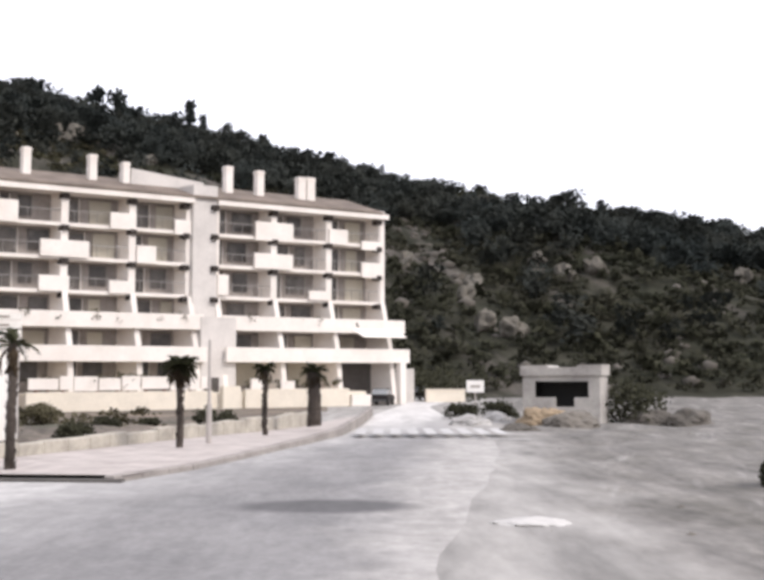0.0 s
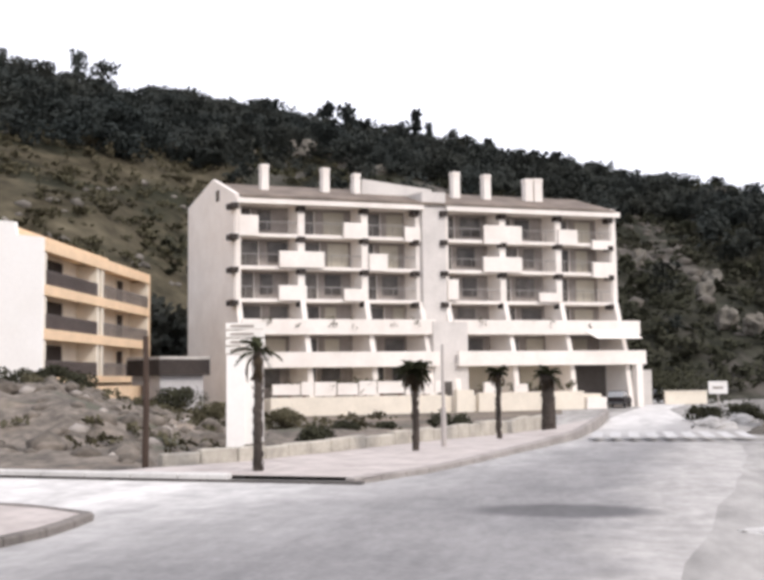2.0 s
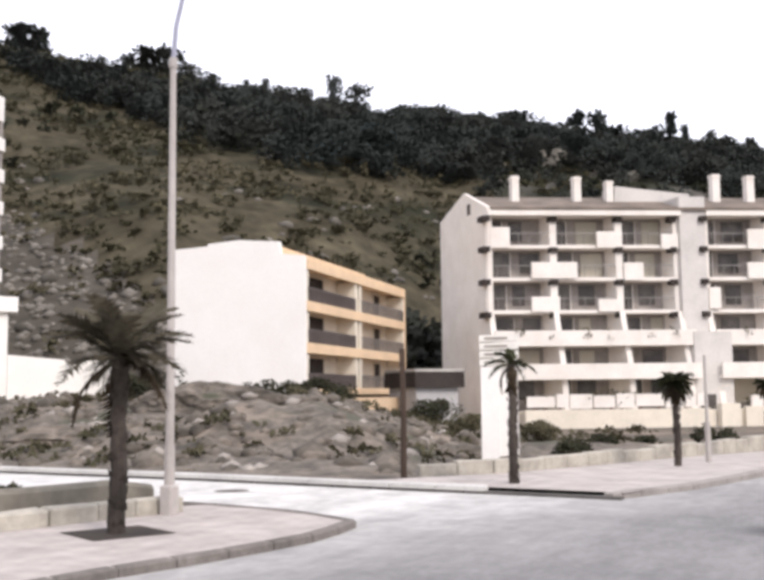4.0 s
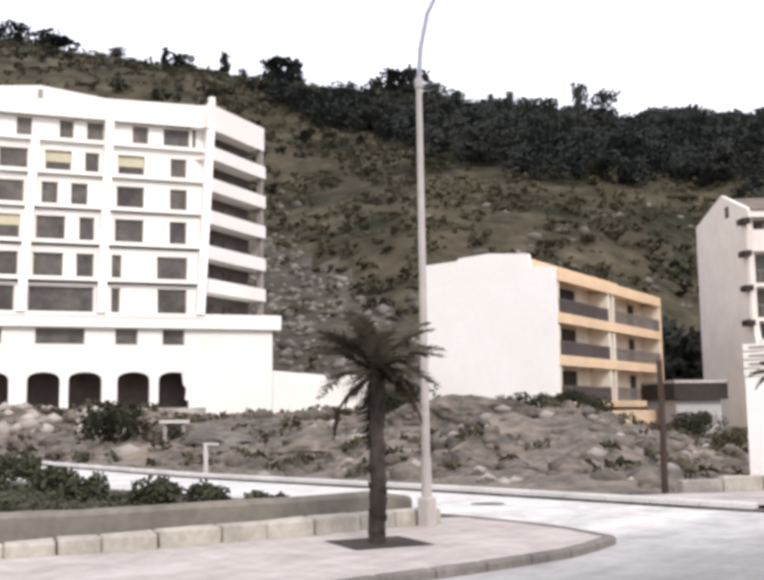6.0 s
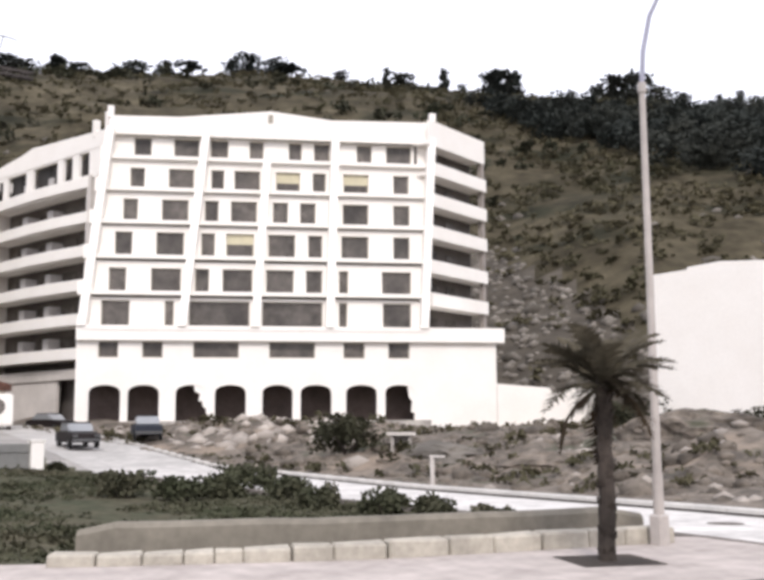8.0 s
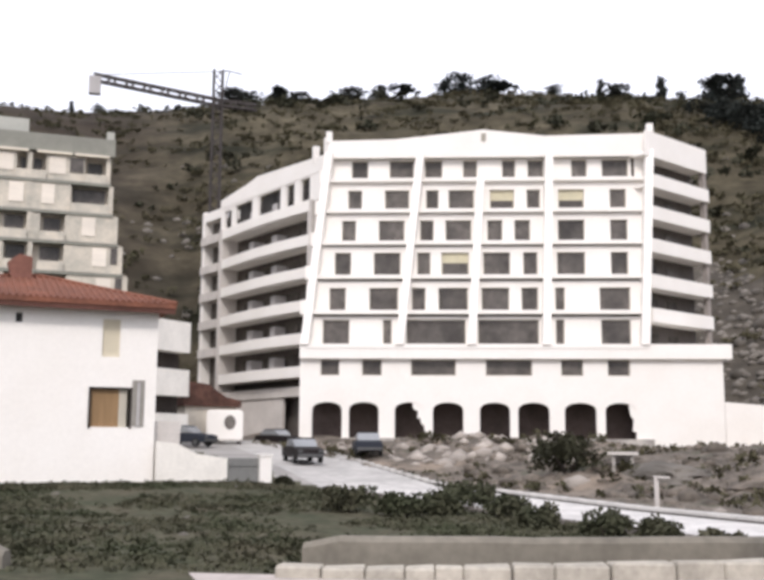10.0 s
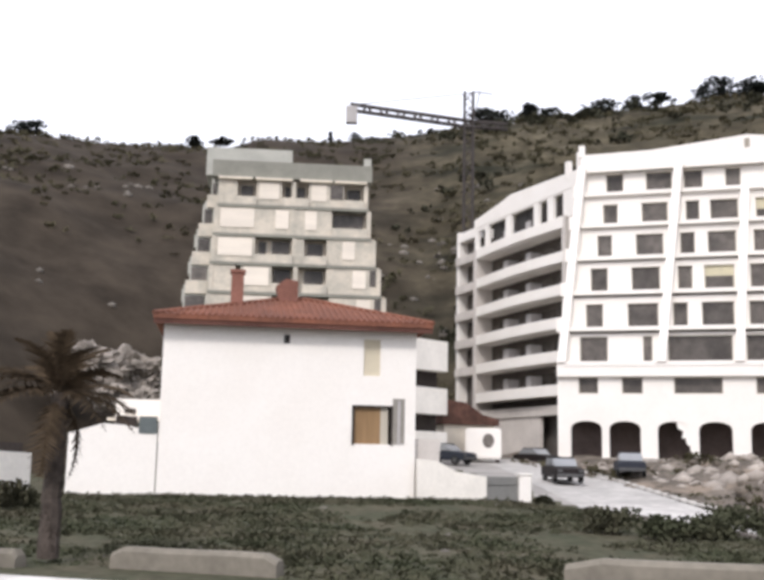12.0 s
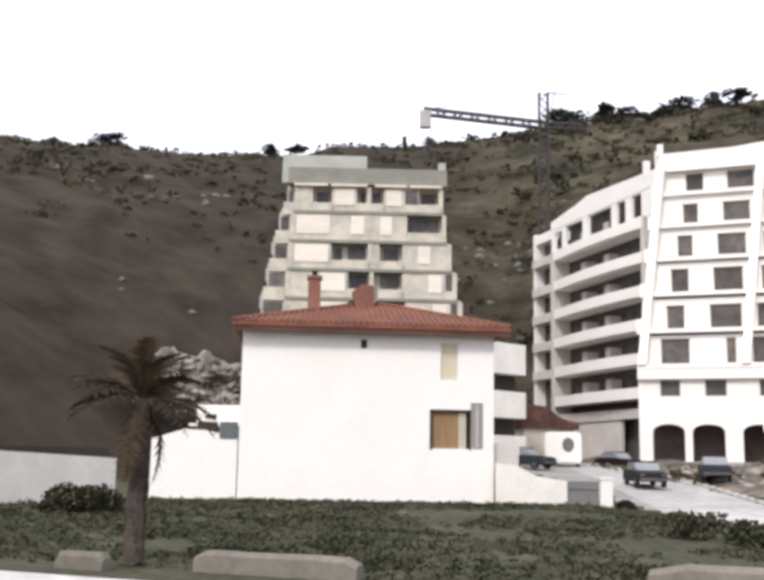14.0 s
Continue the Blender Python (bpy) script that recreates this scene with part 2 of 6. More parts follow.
M_WHITEKERB = material("whitened_kerb", (0.55, 0.53, 0.50), spread=0.1, grain=10)
M_BARKPOST = material("brown_post_wood", (0.09, 0.06, 0.045), spread=0.25, stretch=(1, 1, 0.15))
M_PAVE = material("pink_pavement", (0.46, 0.41, 0.38), spread=0.16, grain=3.5, stain=0.9, tint=(0.345, 0.305, 0.28))
M_PALEKERB = material("pale_kerb_stone", (0.32, 0.29, 0.265), spread=0.14, grain=8)
M_DARKKERB = material("dark_kerb", (0.11, 0.10, 0.092), spread=0.2, grain=8)
M_APTWHITE = material("cream_white_render", (0.80, 0.745, 0.685), spread=0.05, stain=0.5, tint=(0.72, 0.66, 0.60))
M_KERB = material("kerb_stone", (0.20, 0.178, 0.16), spread=0.2, grain=10)
M_PAINT = material("worn_white_paint", (0.52, 0.51, 0.495), spread=0.15, grain=12, stain=1.5, tint=(0.36, 0.35, 0.34))
M_SOIL = material("dark_soil", (0.07, 0.055, 0.045), spread=0.25)
M_TEXTBAR = material("sign_lettering", (0.35, 0.30, 0.26), spread=0.1, bump=0)
M_ROOF = material("clay_tiles", (0.22, 0.088, 0.055), spread=0.25, grain=5, stain=0.6, tint=(0.15, 0.066, 0.045))


def bx(bm, u0, u1, v0, v1, w0, w1):
    """A box between the two corners, added to bm."""
    vs = [bm.verts.new((u, v, w)) for w in (w0, w1) for v in (v0, v1) for u in (u0, u1)]
    for f in ((0, 2, 3, 1), (4, 5, 7, 6), (0, 1, 5, 4), (1, 3, 7, 5), (3, 2, 6, 7), (2, 0, 4, 6)):
        bm.faces.new([vs[i] for i in f])


def boxes(*rows):
    bm = bmesh.new()
    for r in rows:
        bx(bm, *r)
    return bm


def part(name, bm, mat, parent=None, label=""):
    """Links a bmesh as one mesh object under a thing or a part."""
    bmesh.ops.recalc_face_normals(bm, faces=bm.faces)
    me = bpy.data.meshes.new(name)
    bm.to_mesh(me)
    bm.free()
    me.materials.append(mat)
    ob = new(name, me)
    ob.parent = parent
    if label:
        tagged(ob, label)
    return ob


def prism(bm, pts, v0, v1):
    """A slab between v0 and v1 with the outline pts in u, w."""
    a = [bm.verts.new((u, v0, w)) for u, w in pts]
    b = [bm.verts.new((u, v1, w)) for u, w in pts]
    n = len(pts)
    bm.faces.new(a)
    bm.faces.new(b[::-1])
    for k in range(n):
        bm.faces.new((a[k], a[(k + 1) % n], b[(k + 1) % n], b[k]))
    return bm


def holed(bm, u0, u1, v0, v1, w0, w1, holes):
    """A wall with openings through it; holes are (u0, u1, w0, w1)."""
    cuts = sorted({w0, w1, *[h[2] for h in holes], *[h[3] for h in holes]})
    for lo, hi in zip(cuts, cuts[1:]):
        here = sorted(h for h in holes if h[2] < hi - 1e-4 and h[3] > lo + 1e-4)
        at = u0
        for h in here:
            if h[0] > at + 1e-4:
                bx(bm, at, h[0], v0, v1, lo, hi)
            at = max(at, h[1])
        if u1 > at + 1e-4:
            bx(bm, at, u1, v0, v1, lo, hi)
    return bm


def tube(bm, path, r0, r1=None, sides=8):
    """A tapered tube along the points of path."""
    r1 = r0 if r1 is None else r1
    rings = []
    n = len(path)
    for k, p in enumerate(path):
        p = Vector(p)
        d = (Vector(path[min(k + 1, n - 1)]) - Vector(path[max(k - 1, 0)])).normalized()
        a = d.orthogonal().normalized() if abs(d.z) < 0.9 else Vector((1, 0, 0))
        a = (a - d * a.dot(d)).normalized()
        b = d.cross(a)
        r = r0 + (r1 - r0) * k / max(1, n - 1)
        rings.append([bm.verts.new(p + (a * math.cos(2 * math.pi * j / sides) + b * math.sin(2 * math.pi * j / sides)) * r) for j in range(sides)])
    for k in range(n - 1):
        for j in range(sides):
            bm.faces.new((rings[k][j], rings[k][(j + 1) % sides], rings[k + 1][(j + 1) % sides], rings[k + 1][j]))
    bm.faces.new(rings[0][::-1])
    bm.faces.new(rings[-1])
    return bm


def thing(name, at, label, category, group="", turn=0.0):
    e = new(name)
    e.location = at
    e.rotation_euler = (0, 0, radians(turn))
    e.empty_display_size = 0.5
    return tagged(e, label, category, group)


def polar(az, d, z=0.0):
    a = radians(az)
    return Vector((-math.sin(a) * d, math.cos(a) * d, z))


class Site:
    """A building on its own ground axes: u along its front, v towards its back, w up."""

    def __init__(self, name, origin, u_to, v_to, label, category, group=""):
        o = Vector(origin)
        u = (Vector(u_to) - o).to_2d().normalized().to_3d()
        v = Vector((-u.y, u.x, 0)) if v_to is None else (Vector(v_to) - o).to_2d().normalized().to_3d()
        self.m = Matrix((u, v, Vector((0, 0, 1)))).transposed()
        self.length = (Vector(u_to) - o).to_2d().length
        self.root = new(name)
        self.root.location = o
        self.root.empty_display_size = 1
        tagged(self.root, label, category, group)

    tall = 1.0

    def part(self, name, bm, mat, parent=None, label=""):
        for v in bm.verts:
            v.co.z = 2.9 + (v.co.z - 2.9) * self.tall
            v.co = self.m @ v.co
        return part(name, bm, mat, parent or self.root, label)


# ground: one sheet, flat by the road, rising into the hill
RIDGE_AZ = (-60, -20, -10.9, -0.4, 10.2, 22.8, 33, 44, 54.8, 59.7, 65, 73.2, 81.3, 86.7, 104, 140)
RIDGE_UP = (0.03, 0.121, 0.150, 0.180, 0.221, 0.262, 0.290, 0.318, 0.343, 0.348, 0.342, 0.331, 0.313, 0.308, 0.299, 0.20)
FOOT_AZ = (-60, -20, 0, 23, 28, 38, 46, 70, 76, 82, 92, 104, 140)
FOOT_D = (170, 128, 122, 112, 98, 92, 108, 112, 124, 116, 104, 78, 90)
SHELF_AZ = (-60, 20, 24, 30, 38, 46, 50, 56, 68, 71, 78, 92, 104, 140)
SHELF_Z = (-0.4, -0.5, 0.4, 1.9, 2.05, 1.8, 1.85, 2.5, 2.7, 2.6, 2.4, 3.0, 3.0, 0)


def smooth(x):
    x = min(1.0, max(0.0, x))
    return x * x * (3 - 2 * x)


def road_z(x):
    return float(np.interp(-x, (28, 45, 62, 80, 115), (0, 0.25, 1.5, 2.5, 3.2)))


def field_z(x):
    return 0.5 * smooth((-x - 24) / 20)


def ground_z(x, y):
    d = math.hypot(x, y)
    az = math.degrees(math.atan2(-x, y))
    if az < -120:
        az += 360
    foot = float(np.interp(az, FOOT_AZ, FOOT_D))
    top = 2.2 + 300 * float(np.interp(az, RIDGE_AZ, RIDGE_UP))
    shelf = float(np.interp(az, SHELF_AZ, SHELF_Z))
    rz = road_z(x)
    if y > 23.9:
        k = smooth((y - 23.9) / (15 if x < -12 else 40))
        z = rz + (shelf - rz) * k
        if x < -10 and d < foot:
            z += (0.55 * noise.noise((x * 0.16, y * 0.16, 7)) + 0.5 * noise.noise((x * 0.5, y * 0.5, 2)) + 0.3 * noise.noise((x * 1.1, y * 1.1, 5))) * smooth((y - 24.4) / 5) * (1 - smooth((y - 48) / 12))
    elif y > 17.6:
        z = rz
    else:
        z = rz + (field_z(x) - rz) * smooth((17.6 - y) / 4)
    if az < 24 and d < foot and x > 4:
        z += 0.22 * noise.noise((x * 0.3, y * 0.3, 1)) * smooth((x - 4) / 4)
    fade = smooth((az + 75) / 30) * smooth((165 - az) / 40)
    if d > foot:
        k = (d - foot) / (300 - foot)
        rough = noise.noise((x * 0.02, y * 0.02, 0)) * 5 + noise.noise((x * 0.07, y * 0.07, 3)) * 2.4
        if az < 20:
            rough += 3.2 * abs(noise.noise(((x * 0.77 + z * 0.6) * 0.035 + d * 0.012, d * 0.008, 5))) * (1 - smooth((az - 10) / 10))
        if d < 300:
            z += (top - shelf) * fade * (k + 0.10 * math.sin(math.pi * k)) + rough * math.sin(math.pi * min(1, k)) * fade
        else:
            z += (top - shelf) * fade * (1 - smooth((d - 300) / 500))
    return z


def make_ground():
    rings = [0.0] + [1.5 * i for i in range(1, 40)] + [58.5 + 3 * i for i in range(1, 18)] + [109.5 + 4 * i for i in range(1, 55)] + [350, 400, 500, 700, 1000, 1600, 2500, 4000]
    azs = [-180 + 3 * i for i in range(40)] + [-60 + 0.75 * i for i in range(267)] + [141 + 4 * i for i in range(10)]
    bm = bmesh.new()
    grid = []
    for d in rings[1:]:
        row = []
        for a in azs:
            p = polar(a, d)
            row.append(bm.verts.new((p.x, p.y, ground_z(p.x, p.y))))
        grid.append(row)
    mid = bm.verts.new((0, 0, 0))
    n = len(azs)
    for j in range(n):
        bm.faces.new((mid, grid[0][j], grid[0][(j + 1) % n]))
    for i in range(len(grid) - 1):
        for j in range(n):
            bm.faces.new((grid[i][j], grid[i + 1][j], grid[i + 1][(j + 1) % n], grid[i][(j + 1) % n]))
    for f in bm.faces:
        f.smooth = True
        c = f.calc_center_median()
        d = math.hypot(c.x, c.y)
        az = math.degrees(math.atan2(-c.x, c.y))
        foot = float(np.interp(az, FOOT_AZ, FOOT_D))
        if d > foot - 3:
            f.material_index = 4 if az < 20 else 0
            up = (c.z - 2.2) / d
            if 36 < az < 48.5 and up < 0.19 - 0.012 * (48.5 - az) + 0.05 * noise.noise((c.x * 0.05, c.y * 0.05, 0)):
                f.material_index = 5
        elif c.y < 18 and c.x < -14:
            f.material_index = 3
        elif c.y > 23.2 and c.x < -3 - 0.02 * c.y:
            f.material_index = 2
        else:
            f.material_index = 1
    ob = part("ground", bm, M_HILL)
    for m in (M_DIRT, M_RUBBLE, M_FIELDSOIL, M_FORESTFLOOR, M_SCREE):
        ob.data.materials.append(m)
    return tagged(ob, "dusty ground rising into a scrub covered hillside", "ground", kind="structure")


M_RUBBLE = material("rubble_soil", (0.178, 0.150, 0.122), spread=0.45, grain=3.5, stain=0.7, tint=(0.062, 0.052, 0.042), bump=0.9)
# tan spoil and olive weeds showing through the grey bank
veined(M_RUBBLE, (0.235, 0.188, 0.145), 0.16, 0.52, 0.64, (1, 1, 1.6))
veined(M_RUBBLE, (0.078, 0.076, 0.052), 0.24, 0.56, 0.66, (1, 1.3, 2.0), (0.2, 0, 0.6))
M_FIELDSOIL = material("field_soil", (0.058, 0.062, 0.040), spread=0.4, grain=3, stain=0.5, tint=(0.090, 0.080, 0.056), gloss=0.05)
M_SCREE = material("brown_scree", (0.050, 0.042, 0.032), spread=0.35, grain=0.8, stain=0.14, tint=(0.10, 0.086, 0.068), bump=0.6, stretch=(0.5, 0.5, 1.6))
M_FORESTFLOOR = material("forest_floor", (0.026, 0.027, 0.019), spread=0.3, grain=0.7, stain=0.09, tint=(0.042, 0.040, 0.030), bump=0.5, gloss=0.05)
# ribs of grey brown rock that slant down the slope
veined(M_FORESTFLOOR, (0.105, 0.094, 0.082), 0.9, 0.51, 0.68, (0.035, 0.02, 0.15), (0, radians(-50), 0))
speckled(M_FORESTFLOOR, 0.25, 0.7, 1.3)
ground = make_ground()


def strip(name, left, right, up, mat, label, category, step=2.0, thick=0.0, zf=None, dip=0.0):
    """A sheet between two lines of ground points, laid just above the ground."""
    def dense(line, n):
        line = [Vector(p) for p in line]
        lens = [0.0]
        for p, q in zip(line, line[1:]):
            lens.append(lens[-1] + (q - p).length)
        return [(float(np.interp(t, lens, [p.x for p in line])), float(np.interp(t, lens, [p.y for p in line]))) for t in np.linspace(0, lens[-1], n)]
    n = max(2, int(sum((Vector(q) - Vector(p)).length for p, q in zip(left, left[1:])) / step))
    bm = bmesh.new()
    rows = []
    for p, q in zip(dense(left, n), dense(right, n)):
        if dip:
            q = (q[0] + 0.15 * noise.noise((0, q[1] * 0.35, 5)), q[1])
        rows.append([bm.verts.new((p[0] + (q[0] - p[0]) * k / 6, p[1] + (q[1] - p[1]) * k / 6, (zf or ground_z)(p[0] + (q[0] - p[0]) * k / 6, p[1] + (q[1] - p[1]) * k / 6) + up - (dip if k == 6 else 0))) for k in range(7)])
    for r0, r1 in zip(rows, rows[1:]):
        for k in range(6):
            bm.faces.new((r0[k], r0[k + 1], r1[k + 1], r1[k]))
    if thick:
        ext = bmesh.ops.extrude_face_region(bm, geom=bm.faces[:])
        for v in ext["geom"]:
            if isinstance(v, bmesh.types.BMVert):
                v.co.z -= thick
    return tagged(part(name, bm, mat), label, category, kind="structure")


# main road and the dirt beside it
ROAD_R = ((0.4, -20), (0.6, 5), (0.8, 11.8), (1.2, 14.8), (2.2, 21.3), (3.6, 31), (4.3, 42), (4.2, 57), (4.0, 88), (9.0, 118))
ROAD_L = ((-30, -20), (-16, 5), (-11.5, 12), (-9.0, 16), (-6.0, 20.6), (-3.9, 27.3), (-2.75, 34.5), (-1.85, 41), (-1.3, 53), (-0.5, 70), (4.5, 121))
flat_z = lambda x, y: ground_z(min(x, 4), y)
strip("road", ROAD_L, ROAD_R, 0.012, M_ROAD, "worn pale grey asphalt road with loose grit", "road", zf=flat_z, step=1.0, dip=0.013)
# side road that climbs past the hotel
strip("side_road", ((-5.2, 21.6), (-10.8, 21.9), (-17, 22.6), (-28, 23.2), (-45, 24.2), (-62, 26.0), (-80, 28.5)), ((-7.6, 15.0), (-11.5, 16.2), (-17, 17.2), (-28, 17.8), (-45, 18.2), (-62, 20.8), (-80, 23.5)), 0.0145, M_ROAD, "pale dusty concrete side road climbing uphill", "road", 1.5)


def kerb(line, height, wide, mat, length=1.0, name="kerb", label="row of pale kerb stones along the road", up=0.0, jitter=0.0, low=-0.4):
    """Kerb stones laid one by one along a line."""
    root = thing(name, (line[0][0], line[0][1], 0), label, "kerb")
    root["kind"] = "structure"
    pts = [Vector((*p, 0)) for p in line]
    lens = [0.0]
    for p, q in zip(pts, pts[1:]):
        lens.append(lens[-1] + (q - p).length)
    me = None
    n = int(lens[-1] / length)
    rnd = random.Random(8)
    for k in range(n):
        t0, t1 = k * length, (k + 1) * length
        p = Vector((np.interp(t0, lens, [v.x for v in pts]), np.interp(t0, lens, [v.y for v in pts]), 0))
        q = Vector((np.interp(t1, lens, [v.x for v in pts]), np.interp(t1, lens, [v.y for v in pts]), 0))
        if me is None:
            bm = boxes((0.012, length - 0.012, -wide / 2, wide / 2, low, height))
            bmesh.ops.bevel(bm, geom=[e for e in bm.edges if min(v.co.z for v in e.verts) > height - 0.01], offset=min(0.03, height * 0.2), segments=1, affect="EDGES")
            bmesh.ops.recalc_face_normals(bm, faces=bm.faces)
            me = bpy.data.meshes.new("kerb_stone")
            bm.to_mesh(me)
            bm.free()
            me.materials.append(mat)
        ob = new("kerb_stone", me)
        ob.parent = root
        d = q - p
        z = road_z(p.x) + up + (rnd.random() - 0.5) * jitter
        ob.matrix_basis = Matrix.Translation(Vector((p.x, p.y, z)) - root.location) @ Matrix.Rotation(math.atan2(d.y, d.x), 4, "Z") @ Matrix.Rotation((rnd.random() - 0.5) * jitter * 0.6, 4, "X")
    return root


# apartment block: two wings of balconies on either side of a stair core
def make_apartments():
    s = Site("apartment_block", polar(20.77, 84, -0.7), polar(0, 96.3), polar(23.26, 93), "long white five storey apartment block with balconies and chimneys", "building")
    s.tall = 1.025
    # body behind the balconies, its colour greyed for the recess shade
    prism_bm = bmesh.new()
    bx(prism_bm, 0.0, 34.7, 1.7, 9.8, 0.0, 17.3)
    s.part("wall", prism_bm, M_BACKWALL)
    # gable wall on the end, with the roof's outline
    for name, u0, u1, peak in (("gable_wall", -0.03, 0.25, 19.6), ("gable_wall", 34.3, 34.75, 18.9)):
        bm = bmesh.new()
        outline = ((-0.25, 0.0), (9.9, 0.0), (9.9, 18.0), (4.4, peak), (-0.25, 17.7))
        a = [bm.verts.new((u0, v, w)) for v, w in outline]
        b = [bm.verts.new((u1, v, w)) for v, w in outline]
        bm.faces.new(a)
        bm.faces.new(b[::-1])
        for k in range(5):
            bm.faces.new((a[k], a[(k + 1) % 5], b[(k + 1) % 5], b[k]))
        s.part(name, bm, M_APTWHITE)
    s.part("gable_window", boxes((-0.06, 0.0, 3.0, 3.7, 17.6, 18.5)), M_PANE)
    # roof with a low pitch and tile rows
    bm = bmesh.new()
    for v0, w0, v1, w1 in ((-0.75, 17.55, 4.4, 19.3), (10.3, 17.6, 4.4, 19.3)):
        q = [bm.verts.new(c) for c in ((0.26, v0, w0), (34.28, v0, w0), (34.28, v1, w1), (0.26, v1, w1), (0.26, v0, w0 - 0.18), (34.28, v0, w0 - 0.18), (34.28, v1, w1 - 0.18), (0.26, v1, w1 - 0.18))]
        for f in ((0, 1, 2, 3), (4, 7, 6, 5), (0, 4, 5, 1), (1, 5, 6, 2), (2, 6, 7, 3), (3, 7, 4, 0)):
            bm.faces.new([q[k] for k in f])
    roof = s.part("roof", bm, M_ROOFGREY, label="weathered brown roof tiles")
    for u0, u1, top in ((3.2, 3.8, 20.7), (8.5, 9.1, 20.65), (11.3, 11.85, 20.3), (20.5, 21.15, 20.9), (23.5, 24.15, 20.8), (27.6, 28.35, 20.6), (28.5, 29.3, 20.65)):
        ch = s.part("chimney", boxes((u0, u1, 2.2, 2.75, 18.0, top)), M_APTWHITE, roof)
        s.part("chimney", boxes((u0 - 0.05, u1 + 0.05, 2.15, 2.8, top - 0.25, top - 0.12)), M_APTWHITE, roof)
    bm = bmesh.new()
    prism(bm, ((11.9, 17.5), (18.4, 17.5), (18.4, 19.2), (12.0, 19.85)), 2.2, 4.2)
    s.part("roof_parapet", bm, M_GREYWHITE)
    # stair core
    s.part("stair_core", boxes((15.85, 18.0, -0.5, 1.8, 0.3, 18.5), (16.0, 19.1, -1.6, 1.8, 0.3, 7.6)), M_GREYWHITE)
    s.part("entrance", boxes((16.3, 17.6, -1.64, -1.58, 0.5, 2.7)), M_PANE)
    # fascia along the eaves
    for u0, u1 in ((-0.1, 15.9), (18.0, 34.9)):
        s.part("fascia", boxes((u0, u1, -0.7, -0.45, 16.95, 17.4), (u0, u1, -0.45, 1.7, 17.0, 17.12)), M_APTWHITE)
    wings = ((0.15, 5.45, 10.9, 15.75), (18.15, 23.55, 29.0, 34.5))
    rnd = random.Random(4)
    for cols in wings:
        u0, u1 = cols[0] - 0.2, cols[-1] + 0.2
        for level in (14.65, 12.05, 9.45):
            s.part("balcony_slab", boxes((u0, u1, -0.05, 1.75, level - 0.28, level)), M_APTWHITE)
            rail = bmesh.new()
            bx(rail, u0, u1, 0.0, 0.05, level + 0.92, level + 0.98)
            for k in range(int((u1 - u0) / 0.9)):
                bx(rail, u0 + 0.9 * k, u0 + 0.9 * k + 0.03, 0.01, 0.04, level, level + 0.93)
            s.part("railing", rail, M_RAILPALE)
        for c in cols:
            s.part("column", boxes((c - 0.28, c + 0.28, -0.12, 1.72, 9.4, 17.0)), M_APTWHITE)
        # dark beam ends
        for level in (16.75, 14.3, 11.7, 9.1):
            for c in (cols[0] - 0.45, cols[1], cols[2], cols[3] - 0.35):
                s.part("beam_end", boxes((c - 0.3, c + 0.25, -0.85 if c == cols[0] - 0.45 else -0.34, 0.3, level - 0.28, level + 0.14)), M_BEAM)
        # lower storeys step forward
        for lo, hi in ((6.55, 7.75), (3.95, 5.15)):
            e1 = u1 + (1.2 if cols[-1] > 30 else 0.3)
            d = -1.5 if lo > 6 else -2.1
            s.part("parapet", boxes((u0, e1, d, d + 0.18, lo, hi)), M_APTWHITE)
            s.part("balcony_slab", boxes((u0, e1, d + 0.18, 1.75, lo, lo + 0.25)), M_APTWHITE)
        for c in cols:
            bm = bmesh.new()
            pts = ((-1.35, 5.1), (-0.35, 9.3), (1.7, 9.3), (1.7, 0.3), (-1.9, 0.3))
            a = [bm.verts.new((c - 0.22, v, w)) for v, w in pts]
            b = [bm.verts.new((c + 0.22, v, w)) for v, w in pts]
            bm.faces.new(a)
            bm.faces.new(b[::-1])
            for k in range(5):
                bm.faces.new((a[k], a[(k + 1) % 5], b[(k + 1) % 5], b[k]))
            s.part("buttress", bm, M_APTWHITE)
        # doors, windows and blinds on the recessed wall
        for c0, c1 in zip(cols, cols[1:]):
            for level in (14.65, 12.05, 9.45, 6.8, 4.2, 1.9):
                a = c0 + 0.5 + rnd.random() * 0.5
                wide = 1.1 + rnd.random() * 0.7
                win = s.part("balcony_door", boxes((a, a + wide, 1.62, 1.69, level + 0.02, level + 2.1)), M_PANE)
                for q in (a - 0.06, a + wide):
                    s.part("door_jamb", boxes((q, q + 0.06, 1.58, 1.69, level, level + 2.16)), M_APTWHITE, win)
                b0 = a + wide + 0.5 + rnd.random() * 0.4
                b1 = min(b0 + 0.9 + rnd.random(), c1 - 0.4)
                if b1 > b0 + 0.4:
                    if rnd.random() < 0.45:
                        s.part("window", boxes((b0, b1, 1.62, 1.69, level + 0.5, level + 2.1)), M_PANE)
                    else:
                        s.part("shutter", boxes((b0, b1, 1.62, 1.69, level + 0.1, level + 2.1)), M_SHUTTER)
